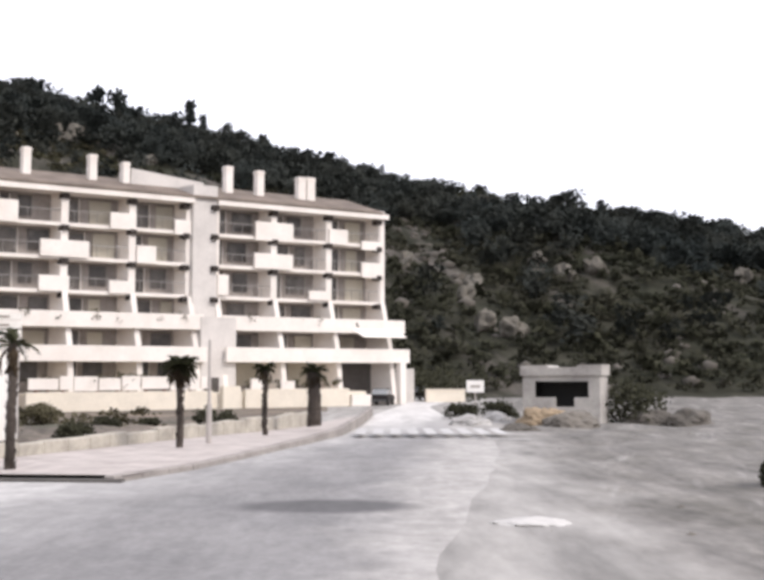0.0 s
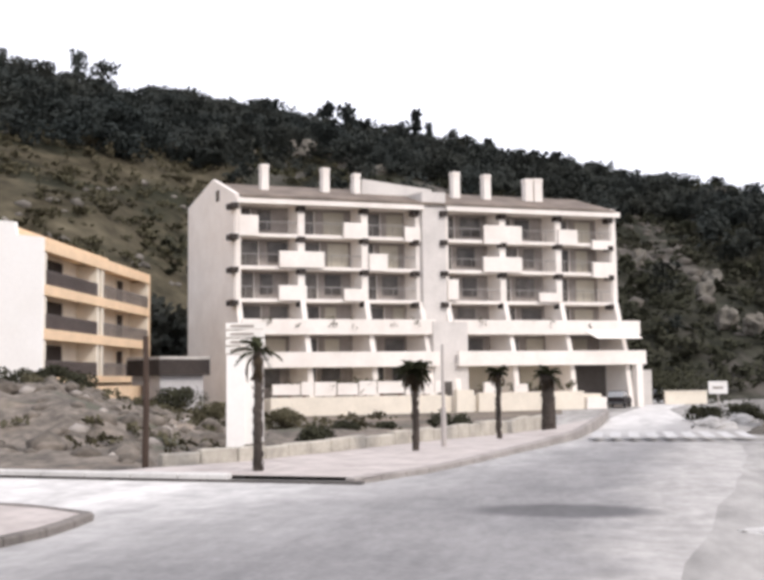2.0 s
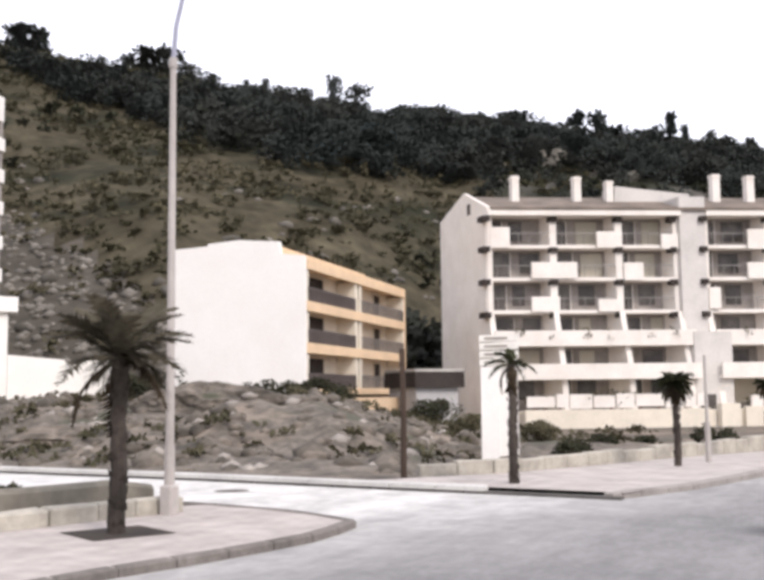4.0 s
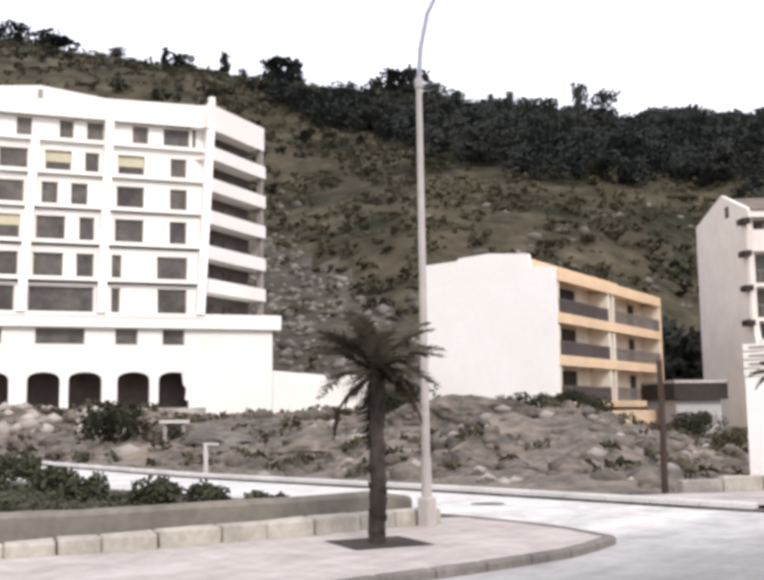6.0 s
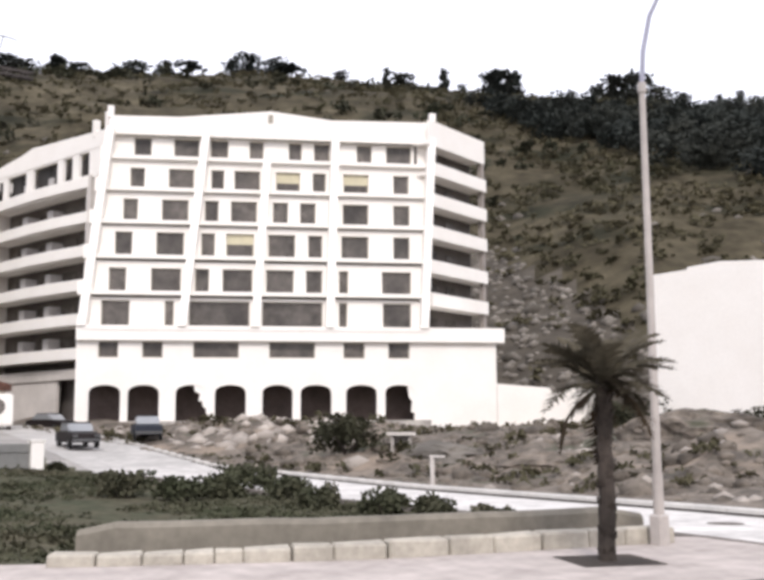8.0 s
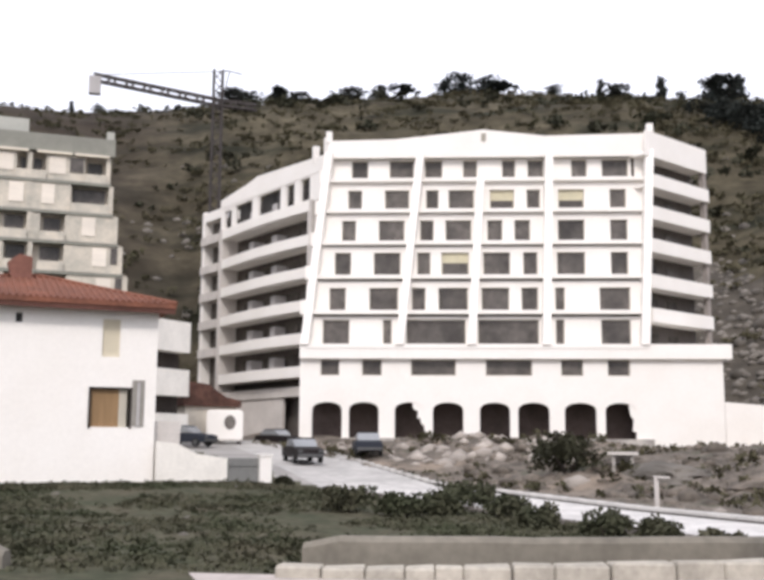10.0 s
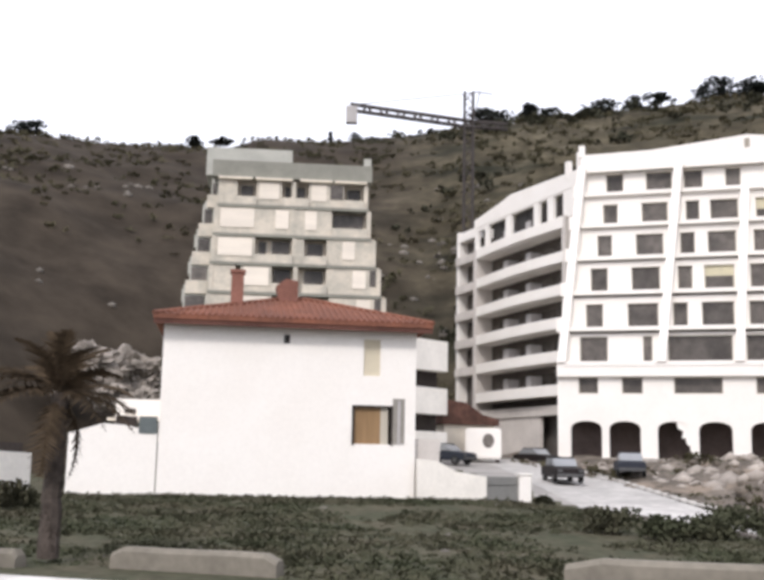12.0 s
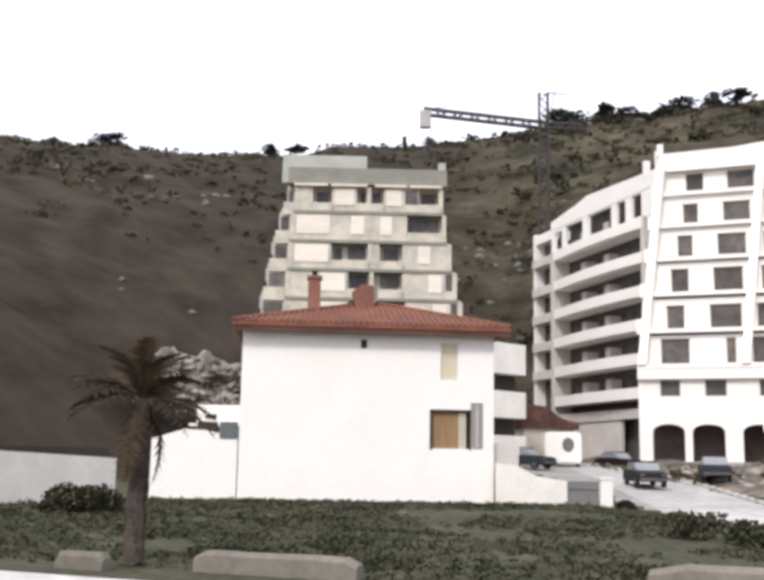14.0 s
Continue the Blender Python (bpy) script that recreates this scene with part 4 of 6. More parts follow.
# white house with hip roof
def make_house():
    s = Site("white_house", polar(90.74, 47.5, 0.5), polar(76.89, 48.2), None, "white two storey house with a red tiled hip roof", "house")
    n = s.length
    bm = bmesh.new()
    holed(bm, 0, n, 0, 0.3, -0.4, 7.7, [(9.1, 9.9, 5.5, 7.2), (8.7, 10.45, 2.4, 4.1), (5.4, 5.68, 6.88, 7.3)])
    bmesh.ops.remove_doubles(bm, verts=bm.verts[:], dist=0.001)
    s.part("front_wall", bm, M_WHITE)
    s.part("side_wall", boxes((0, 0.3, 0.302, 9, -0.4, 7.7)), M_WHITE)
    s.part("side_wall", boxes((n - 0.3, n, 0.302, 9, -0.4, 2.0)), M_WHITE)
    s.part("side_wall", boxes((n - 0.3, n, 1.6, 9, 2.0, 7.7)), M_WHITE)
    s.part("back_wall", boxes((0.3, n - 0.3, 8.7, 9, -0.4, 7.7)), M_WHITE)
    s.part("ceiling_slab", boxes((0.3, n - 0.3, 0.3, 8.7, 7.3, 7.6)), M_WHITE)
    win = s.part("window", boxes((9.05, 9.95, 0.1, 0.2, 5.45, 5.52), (9.05, 9.12, 0.1, 0.2, 5.5, 7.2), (9.88, 9.95, 0.1, 0.2, 5.5, 7.2)), M_WHITE, label="upper window with closed cream shutter")
    s.part("shutter", boxes((9.1, 9.9, 0.12, 0.16, 5.5, 7.2)), M_SHUTTERCREAM, win)
    win = s.part("window", boxes((8.62, 8.72, -0.05, 0.25, 2.35, 4.15), (10.43, 10.5, -0.05, 0.25, 2.35, 4.15), (8.62, 10.5, -0.08, 0.25, 4.08, 4.16)), M_BEAM, label="boarded brown window in a dark frame")
    s.part("board", boxes((8.7, 9.95, 0.12, 0.18, 2.4, 4.1)), M_TAN, win)
    s.part("board", boxes((9.95, 10.3, 0.1, 0.16, 2.4, 4.1)), M_SHUTTER, win)
    s.part("vent", boxes((5.36, 5.72, 0.2, 0.25, 6.85, 7.33)), M_DARK)
    # flat plate whose grey colour stands for the porch's shaded depth
    s.part("porch_opening", boxes((10.5, 11.05, -0.04, 0.02, 2.45, 4.5)), M_PORCH)
    s.part("porch_column", boxes((10.72, 10.85, -0.08, -0.03, 2.45, 4.4)), M_GREYWALL)
    # hip roof, tile rows as ribs
    e = 0.75
    bm = bmesh.new()
    lo = [bm.verts.new(c) for c in ((-e + 0.3, -e, 7.95), (n + e - 0.1, -e, 7.95), (n + e - 0.1, 9 + e, 7.95), (-e + 0.3, 9 + e, 7.95))]
    under = [bm.verts.new(v.co + Vector((0, 0, -0.22))) for v in lo]
    ridge = [bm.verts.new((5.6, 4.3, 9.55)), bm.verts.new((6.7, 4.3, 9.55))]
    bm.faces.new((lo[0], lo[1], ridge[1], ridge[0]))
    bm.faces.new((lo[1], lo[2], ridge[1]))
    bm.faces.new((lo[2], lo[3], ridge[0], ridge[1]))
    bm.faces.new((lo[3], lo[0], ridge[0]))
    bm.faces.new(under[::-1])
    for k in range(4):
        bm.faces.new((lo[k], under[k], under[(k + 1) % 4], lo[(k + 1) % 4]))
    roof = s.part("roof", bm, M_ROOF, label="red clay tile hip roof")
    u = -e + 0.5
    while u < n + e - 0.2:
        f = min(1.0, max(0.06, min((u + e) / (5.6 + e), (n + e - u) / (n + e - 6.7))))
        s.part("tile_roll", tube(bmesh.new(), ((u, -e - 0.03, 7.97), (u, -e + f * (4.3 + e), 7.97 + f * 1.6)), 0.07, 0.07, 5), M_ROOF, roof)
        u += 0.28
    s.part("ridge_cap", tube(bmesh.new(), ((5.5, 4.3, 9.58), (6.8, 4.3, 9.58)), 0.13), M_ROOF, roof)
    for a, b in (((-e + 0.3, -e, 7.97), (5.6, 4.3, 9.6)), ((n + e - 0.1, -e, 7.97), (6.7, 4.3, 9.6))):
        s.part("ridge_cap", tube(bmesh.new(), (a, b), 0.11), M_ROOF, roof)
    s.part("fascia_board", boxes((-e + 0.32, n + e - 0.12, -e + 0.05, -e + 0.12, 7.5, 7.74)), M_EAVES)
    s.part("chimney", boxes((2.9, 3.5, 2.2, 2.8, 8.6, 10.6), (2.83, 3.57, 2.13, 2.87, 10.45, 10.6)), M_BRICKRED)
    bm = bmesh.new()
    prism(bm, ((5.3, 9.3), (6.2, 9.3), (6.2, 10.4), (5.6, 10.5), (5.1, 10.1)), 3.6, 4.4)
    s.part("chimney", bm, M_BRICKRED)
    return s


M_EAVES = material("dark_eaves_board", (0.12, 0.055, 0.042), spread=0.15)
M_SHUTTERCREAM = material("cream_shutter", (0.62, 0.56, 0.43), spread=0.06, grain=20, stretch=(1, 1, 3))
M_PORCH = material("shaded_porch", (0.30, 0.28, 0.25), spread=0.1)
make_house()


def make_annex():
    s = Site("house_annex", polar(90.74, 47.5, 0.4), polar(76.89, 48.2), None, "white walled yard beside the house with a stepped top", "annex")
    bm = bmesh.new()
    pts = ((-3.85, -0.4), (-0.05, -0.4), (-0.05, 2.75), (-1.4, 3.1), (-2.4, 3.15), (-3.2, 2.9), (-3.85, 2.7))
    prism(bm, pts, -0.05, 0.25)
    bx(bm, -3.85, -3.55, 0.25, 7, -0.4, 2.6)
    s.part("wall", bm, M_WHITE)
    s.part("upper_wall", boxes((-2.1, 0.0, 2.0, 2.25, 2.4, 4.35)), M_WHITE)
    s.part("window", boxes((-0.85, -0.06, -0.09, -0.04, 2.75, 3.5)), M_PORCHDARK)
    s.part("coping", boxes((-1.9, -1.0, 0.3, 0.7, 3.0, 3.5)), M_BEAM)
    s.part("vent", boxes((-1.7, -1.2, 1.9, 2.0, 3.7, 3.9)), M_BEAM)
    s.part("roof", boxes((-2.3, 0.0, 0.4, 2.0, 3.3, 3.42)), M_CREAM)
    return s


M_PORCHDARK = material("grey_glass", (0.12, 0.14, 0.14), rough=0.3, bump=0)
make_annex()


def make_garden_wall():
    s = Site("garden_wall", polar(90.74, 47.5, 0.2), polar(76.89, 48.2), None, "white rendered garden wall with a grey gate", "wall")
    n = s.length
    bm = bmesh.new()
    prism(bm, ((n + 0.02, -0.4), (14.8, -0.4), (14.8, 1.35), (13.4, 1.55), (12.5, 2.0), (n + 0.02, 2.1)), -0.6, -0.3)
    s.part("wall", bm, M_CREAMWHITE)
    s.part("gate", boxes((14.85, 16.3, -0.5, -0.4, -0.2, 1.35), (14.85, 16.3, -0.55, -0.5, 0.3, 0.36), (14.85, 16.3, -0.55, -0.5, 1.0, 1.06)), M_GATE)
    s.part("gate_post", boxes((16.3, 16.85, -0.75, -0.25, -0.3, 1.45), (16.25, 16.9, -0.8, -0.2, 1.45, 1.53)), M_WHITE)
    s.part("step_wall", boxes((n + 0.02, 12.8, 0.4, 0.7, 0, 3.0)), M_GREYWHITE)
    return s


M_GATE = material("grey_gate_steel", (0.20, 0.20, 0.19), rough=0.6, spread=0.1)
M_CREAMWHITE = material("cream_white_wall", (0.82, 0.785, 0.72), spread=0.06)
make_garden_wall()


FRONTS = (
    ((0.02, 0.12, "panel"), (0.12, 0.25, "recess"), (0.25, 0.42, "blind"), (0.42, 0.5, "recess"), (0.5, 0.6, "recess"), (0.6, 0.74, "blind"), (0.74, 0.84, "glass"), (0.84, 0.98, "recess")),
    ((0.02, 0.27, "blind"), (0.27, 0.37, "panel"), (0.37, 0.49, "blind"), (0.51, 0.56, "panel"), (0.56, 0.67, "blind"), (0.67, 0.75, "panel"), (0.75, 0.98, "open")),
    ((0.02, 0.26, "blind"), (0.26, 0.35, "recess"), (0.35, 0.49, "open"), (0.51, 0.56, "panel"), (0.56, 0.7, "recess"), (0.7, 0.78, "panel"), (0.78, 0.89, "blind"), (0.89, 0.98, "panel")),
    ((0.02, 0.15, "panel"), (0.18, 0.36, "blind"), (0.36, 0.49, "open"), (0.54, 0.68, "open"), (0.68, 0.82, "panel"), (0.82, 0.93, "blind"), (0.93, 0.98, "glass")),
)


# sage tower block behind the house, its storeys stepping back
def make_tower():
    s = Site("tower_block", polar(88.9, 97, 6), polar(79.2, 97), None, "sage green terraced tower block with cream balconies", "building")
    storeys = ((19.9, 22.6, 1.3, 15.4, 0.0), (17.0, 19.9, 1.0, 15.7, -0.35), (14.2, 17.0, 0.9, 16.2, -0.7), (11.4, 14.2, 0.8, 16.7, -1.05), (8.6, 11.4, 0.7, 17.2, -1.4), (4.0, 8.6, 0.5, 17.5, -1.75))
    for k, (w0, w1, a, b, v) in enumerate(storeys):
        s.part("wall", boxes((a, b, v + 1.3, 12, w0, w1)), M_CREAM)
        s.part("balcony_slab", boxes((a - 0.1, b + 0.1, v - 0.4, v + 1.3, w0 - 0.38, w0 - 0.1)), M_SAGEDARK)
        n = b - a
        for c in (a + 0.15, a + 0.5 * n, b - 0.15):
            s.part("fin", boxes((c - 0.2, c + 0.2, v + 0.0, v + 1.35, w0 - 0.1, w1 - 0.35)), M_PALESAGE)
        for f0, f1, kind in FRONTS[min(k, 3)]:
            u0, u1 = a + f0 * n, a + f1 * n
            if kind == "open":
                s.part("parapet", boxes((u0, u1, v - 0.3, v - 0.18, w0 - 0.1, w0 + 0.75)), M_PALESAGE)
                s.part("balcony_door", boxes((u0 + 0.2, u1 - 0.3, v + 1.2, v + 1.29, w0, w1 - 0.5)), M_PANE)
            elif kind == "recess":
                s.part("parapet", boxes((u0, u1, v - 0.3, v - 0.18, w0 - 0.1, w0 + 0.7)), M_PALESAGE)
                s.part("balcony_door", boxes((u0 + 0.35, u1 - 0.35, v + 1.2, v + 1.29, w0, w1 - 0.6)), M_PANE)
            else:
                s.part("infill_panel", boxes((u0, u1, v + 0.08, v + 0.2, w0 - 0.1, w1 - 0.36)), M_PALESAGE)
                if kind == "blind":
                    s.part("blind", boxes((u0 + 0.25, u1 - 0.25, v + 0.0, v + 0.07, w0 + 0.55, w1 - 0.55)), M_ROLLBLIND)
                elif kind == "glass":
                    s.part("window", boxes((u0 + 0.1, u1 - 0.1, v + 0.02, v + 0.07, w0 + 0.8, w1 - 0.5)), M_PANE)
        # stepped side balconies with dark doors between their parapets
        o = a - 0.35 * k
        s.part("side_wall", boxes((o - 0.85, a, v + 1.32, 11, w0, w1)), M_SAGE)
        s.part("side_window", boxes((o - 0.7, a - 0.3, v + 1.26, v + 1.32, w0 + 0.9, w1 - 0.5)), M_PANE)
        for j in range(3):
            front = v + 0.75 + 2.7 * j
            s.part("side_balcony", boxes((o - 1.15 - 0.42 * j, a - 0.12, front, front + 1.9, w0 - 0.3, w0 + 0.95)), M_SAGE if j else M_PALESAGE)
    s.part("roof_band", boxes((0.6, 15.8, -0.1, 0.15, 22.5, 24.1), (0.6, 15.8, 0.15, 12, 22.6, 22.9)), M_SAGEDARK)
    s.part("roof_house", boxes((-0.1, 8.1, 1.2, 6, 22.9, 25.7)), M_SAGE)
    s.part("roof_post", boxes((15.0, 15.7, 0.2, 0.8, 24.1, 24.9)), M_SAGE)
    for u0, u1 in ((1.2, 4.4), (4.7, 8.2), (8.9, 12.0), (12.2, 15.3)):
        s.part("awning", boxes((u0, u1, -0.35, 0.1, 22.25, 22.45)), M_CREAM)
    return s


M_ROLLBLIND = material("cream_roller_blind", (0.82, 0.75, 0.65), spread=0.06, grain=14, stretch=(0.3, 0.3, 3), random_amount=0.12)
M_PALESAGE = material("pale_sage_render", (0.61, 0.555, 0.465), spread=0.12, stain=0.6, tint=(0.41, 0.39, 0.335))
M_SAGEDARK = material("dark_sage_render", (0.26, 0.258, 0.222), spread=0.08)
make_tower()


# pavements
PAVE_ROAD = ((-5.3, 21.7), (-4.5, 24.2), (-3.75, 27.6), (-2.6, 34.5), (-1.7, 41.0), (-1.2, 52.0), (-0.7, 68.0))
PAVE_BACK = ((-12.2, 22.4), (-9.8, 25.7), (-8.35, 30.0), (-6.7, 36.6), (-4.6, 43.6), (-2.3, 62.0))
strip("pavement", PAVE_BACK, PAVE_ROAD, 0.14, M_PAVE, "pinkish concrete pavement with young palms", "pavement", 1.5)
kerb(((-5.6, 21.5),) + PAVE_ROAD[1:], 0.15, 0.25, M_PALEKERB)
SIDE_KERB = ((-5.3, 21.5), (-10.8, 22.0), (-17, 22.75), (-28, 23.35), (-45, 24.4), (-62, 26.2), (-78, 28.6))
# darker kerb course, uncapped at its near end
kerb(SIDE_KERB, 0.075, 0.26, M_DARKKERB, 1.2, label="dark kerb stones along the side road")
kerb(((-8.4, 21.8),) + SIDE_KERB[1:], 0.2, 0.3, M_WHITEKERB, 1.2, name="kerb_cap", label="whitened cap stones on the side road kerb", low=0.078)
ISLE_NEAR = ((-8.4, 15.5), (-8.15, 14.0), (-8.3, 12.8), (-8.5, 11.6), (-8.9, 10.0), (-9.6, 5), (-9.8, 3.5))
ISLE_FAR = ((-8.5, 15.5), (-10.1, 16.3), (-12.3, 16.7), (-13.2, 15.6), (-13.9, 10.4), (-15.8, 6.5), (-17.0, 4.6))
strip("pavement", ISLE_FAR, ISLE_NEAR, 0.13, M_PAVE, "pinkish paved island with a palm and a lamp post", "pavement", 1.2)
kerb(ISLE_NEAR, 0.14, 0.22, M_KERB, 0.9)
kerb(((-8.4, 15.5), (-10.0, 16.4), (-12.3, 16.9), (-15.5, 17.2), (-30, 17.85), (-45, 18.2)), 0.14, 0.22, M_KERB, 1.0)


# low walls round the planted field: a row of stone blocks, a grey wall behind
def wall_line(t):
    return (float(np.interp(t, (0, 1, 2, 3, 4, 5), (-12.1, -13.6, -15.6, -18.2, -20.3, -22.4))), float(np.interp(t, (0, 1, 2, 3, 4, 5), (15.7, 10.2, 6.4, 2.85, -0.95, -4.95))))


def make_block_wall():
    root = thing("stone_block_wall", (*wall_line(0), 0.13), "low wall of pale squared stone blocks", "wall")
    base = 0.03
    rnd = random.Random(3)
    t = 0.0
    meshes = []
    for k in range(4):
        bm = boxes((0.008, 0.992, -0.2, 0.2, -0.2, 0.38))
        for v in bm.verts:
            v.co += Vector((rnd.uniform(-0.02, 0.02), rnd.uniform(-0.03, 0.03), rnd.uniform(-0.02, 0.02)))
        bmesh.ops.bevel(bm, geom=bm.edges[:], offset=0.035, segments=1, affect="EDGES")
        bmesh.ops.recalc_face_normals(bm, faces=bm.faces)
        me = bpy.data.meshes.new("stone_block")
        bm.to_mesh(me)
        bm.free()
        me.materials.append(M_STONE)
        meshes.append(me)
    while t < 2.08:
        x, y = wall_line(t)
        wide = rnd.uniform(0.5, 0.95)
        t2 = t + wide / 4.9
        x2, y2 = wall_line(t2)
        ob = new("stone_block", meshes[rnd.randrange(4)])
        ob.parent = root
        ob.matrix_basis = Matrix.Translation(Vector((x, y, base - 0.1 * min(1.0, max(0.0, t - 0.7)))) - root.location) @ Matrix.Rotation(math.atan2(y2 - y, x2 - x), 4, "Z") @ Matrix.Diagonal((math.hypot(x2 - x, y2 - y), 1, 1, 1))
        t = t2
    return root


make_block_wall()


def make_low_wall(t0, t1, high, back, label):
    x, y = wall_line(t0)
    root = thing("low_wall", (x, y, 0), label, "wall", "low walls by the field")
    bm = bmesh.new()
    rows = []
    n = 14
    for k in range(n + 1):
        t = t0 + (t1 - t0) * k / n
        px, py = wall_line(t)
        qx, qy = wall_line(t + 0.05)
        side = Vector((qy - py, -(qx - px), 0)).normalized()
        c = Vector((px, py, 0)) + side * back
        hh = high + 0.02 * noise.noise((px, py, 0))
        e = 0.12 if k in (0, n) else 0.0
        ring = [c + side * o + Vector((0, 0, z)) for o, z in ((-0.18, -0.3), (-0.18, hh - 0.08 - e), (-0.1, hh - e), (0.12, hh - e), (0.2, hh - 0.08 - e), (0.2, -0.3))]
        rows.append([bm.verts.new(v - root.location) for v in ring])
    for r0, r1 in zip(rows, rows[1:]):
        for k in range(5):
            bm.faces.new((r0[k], r0[k + 1], r1[k + 1], r1[k]))
    bm.faces.new(rows[0])
    bm.faces.new(rows[-1][::-1])
    part("wall_body", bm, M_LOWWALL, root)


M_LOWWALL = material("weathered_grey_wall", (0.21, 0.19, 0.155), spread=0.14, grain=6, stain=0.8)
make_low_wall(-0.02, 2.13, 0.69, 0.95, "weathered grey low wall with rounded top")
make_low_wall(3.35, 4.15, 0.42, 1.2, "weathered grey low wall stub by the field")
make_low_wall(4.5, 4.75, 0.34, 0.4, "short weathered grey wall block")

# zebra crossing, dark patch, tree pits
zebra = thing("zebra_crossing", (-1, 40.4, 0.03), "worn white zebra crossing stripes on the road", "road marking")
zebra["kind"] = "structure"
for k in range(9):
    part("stripe", boxes((0.66 * k, 0.66 * k + 0.38, -1.9, 1.9, 0.002, 0.006)), M_PAINT, zebra)
edge_line = strip("edge_line", ((3.2, 38), (5.2, 36.6)), ((3.3, 38.25), (5.3, 36.85)), 0.05, M_PAINT, "faded white line at the road edge", "road marking", 0.5)
for at, r in (((-11.0, 12.75), 0.9),):
    bm = bmesh.new()
    vs = [bm.verts.new((at[0] + r * math.cos(math.radians(k)) * 1.05, at[1] + r * math.sin(math.radians(k)) * 1.05, 0.136)) for k in (20, 110, 200, 290)]
    bm.faces.new(vs)
    tagged(part("tree_pit", bm, M_SOIL), "dark soil pit at the foot of a palm", "tree pit", kind="structure")
bm = bmesh.new()
vs = [bm.verts.new((-14.2 + 0.42 * math.cos(k), 20.4 + 0.42 * math.sin(k), 0.02)) for k in np.linspace(0, 2 * math.pi, 14)[:-1]]
bm.faces.new(vs)
tagged(part("manhole_cover", bm, M_KERB), "dark round manhole cover in the side road", "manhole cover", kind="structure")


# low stone wall behind the pavement
def make_edge_wall():
    root = thing("edge_wall", (-9.6, 26.0, 0), "low pale stone wall behind the pavement", "wall")
    pts = [Vector((*p, 0)) for p in ((-11.2, 24.3), (-9.7, 26.0), (-8.3, 30.2), (-6.6, 37.0), (-4.6, 44.0), (-3.4, 51))]
    lens = [0.0]
    for p, q in zip(pts, pts[1:]):
        lens.append(lens[-1] + (q - p).length)
    bm = boxes((0.01, 1.04, -0.14, 0.14, -0.4, 0.42))
    bmesh.ops.bevel(bm, geom=bm.edges[:], offset=0.03, segments=1, affect="EDGES")
    bmesh.ops.recalc_face_normals(bm, faces=bm.faces)
    me = bpy.data.meshes.new("stone_block")
    bm.to_mesh(me)
    bm.free()
    me.materials.append(M_STONE)
    rnd = random.Random(1)
    for k in range(int(lens[-1] / 1.05)):
        t = k * 1.05
        p = Vector([np.interp(t, lens, [v[i] for v in pts]) for i in range(3)])
        q = Vector([np.interp(t + 1, lens, [v[i] for v in pts]) for i in range(3)])
        ob = new("stone_block", me)
        ob.parent = root
        ob.matrix_basis = Matrix.Translation(p + Vector((0, 0, 0.05 + rnd.uniform(-0.05, 0.05))) - root.location) @ Matrix.Rotation(math.atan2(q.y - p.y, q.x - p.x), 4, "Z")


make_edge_wall()


# street lamp: base box, tapered pole, bowed arm
def make_lamp():
    r = thing("street_lamp", (-11.85, 15.1, 0.13), "tall pale metal street lamp with bowed arm", "street lamp")
    r.scale = (0.93, 0.93, 0.945)
    bm = boxes((-0.14, 0.14, -0.14, 0.14, -0.1, 0.55))
    bmesh.ops.bevel(bm, geom=bm.edges[:], offset=0.03, segments=1, affect="EDGES")
    part("base", bm, M_GALV, r)
    part("pole", tube(bmesh.new(), ((0, 0, 0.5), (0, 0, 1.3)), 0.105, 0.1, 12), M_GALV, r)
    part("pole", tube(bmesh.new(), ((0, 0, 1.25), (0, 0, 5), (0, 0, 8.75)), 0.086, 0.062, 12), M_GALV, r)
    part("collar", tube(bmesh.new(), ((0, 0, 8.65), (0, 0, 8.85)), 0.092, 0.085, 12), M_GALV, r)
    arm = [(0.78 * q, 0.62 * q, 8.8 + h) for q, h in ((0, 0), (0.05, 0.7), (0.2, 1.4), (0.5, 2.0), (1.0, 2.5), (1.7, 2.8), (2.3, 2.9))]
    part("arm", tube(bmesh.new(), arm, 0.05, 0.035, 8), M_ARM, r)
    head = bmesh.new()
    bmesh.ops.create_uvsphere(head, u_segments=10, v_segments=6, radius=0.3, matrix=Matrix.Translation((0.78 * 2.55, 0.62 * 2.55, 11.7)) @ Matrix.Diagonal((1.1, 0.9, 0.35, 1)))
    part("lamp_head", head, M_GALV, r)


M_ARM = material("lamp_arm_grey", (0.34, 0.34, 0.42), rough=0.5, spread=0.05, bump=0)
make_lamp()


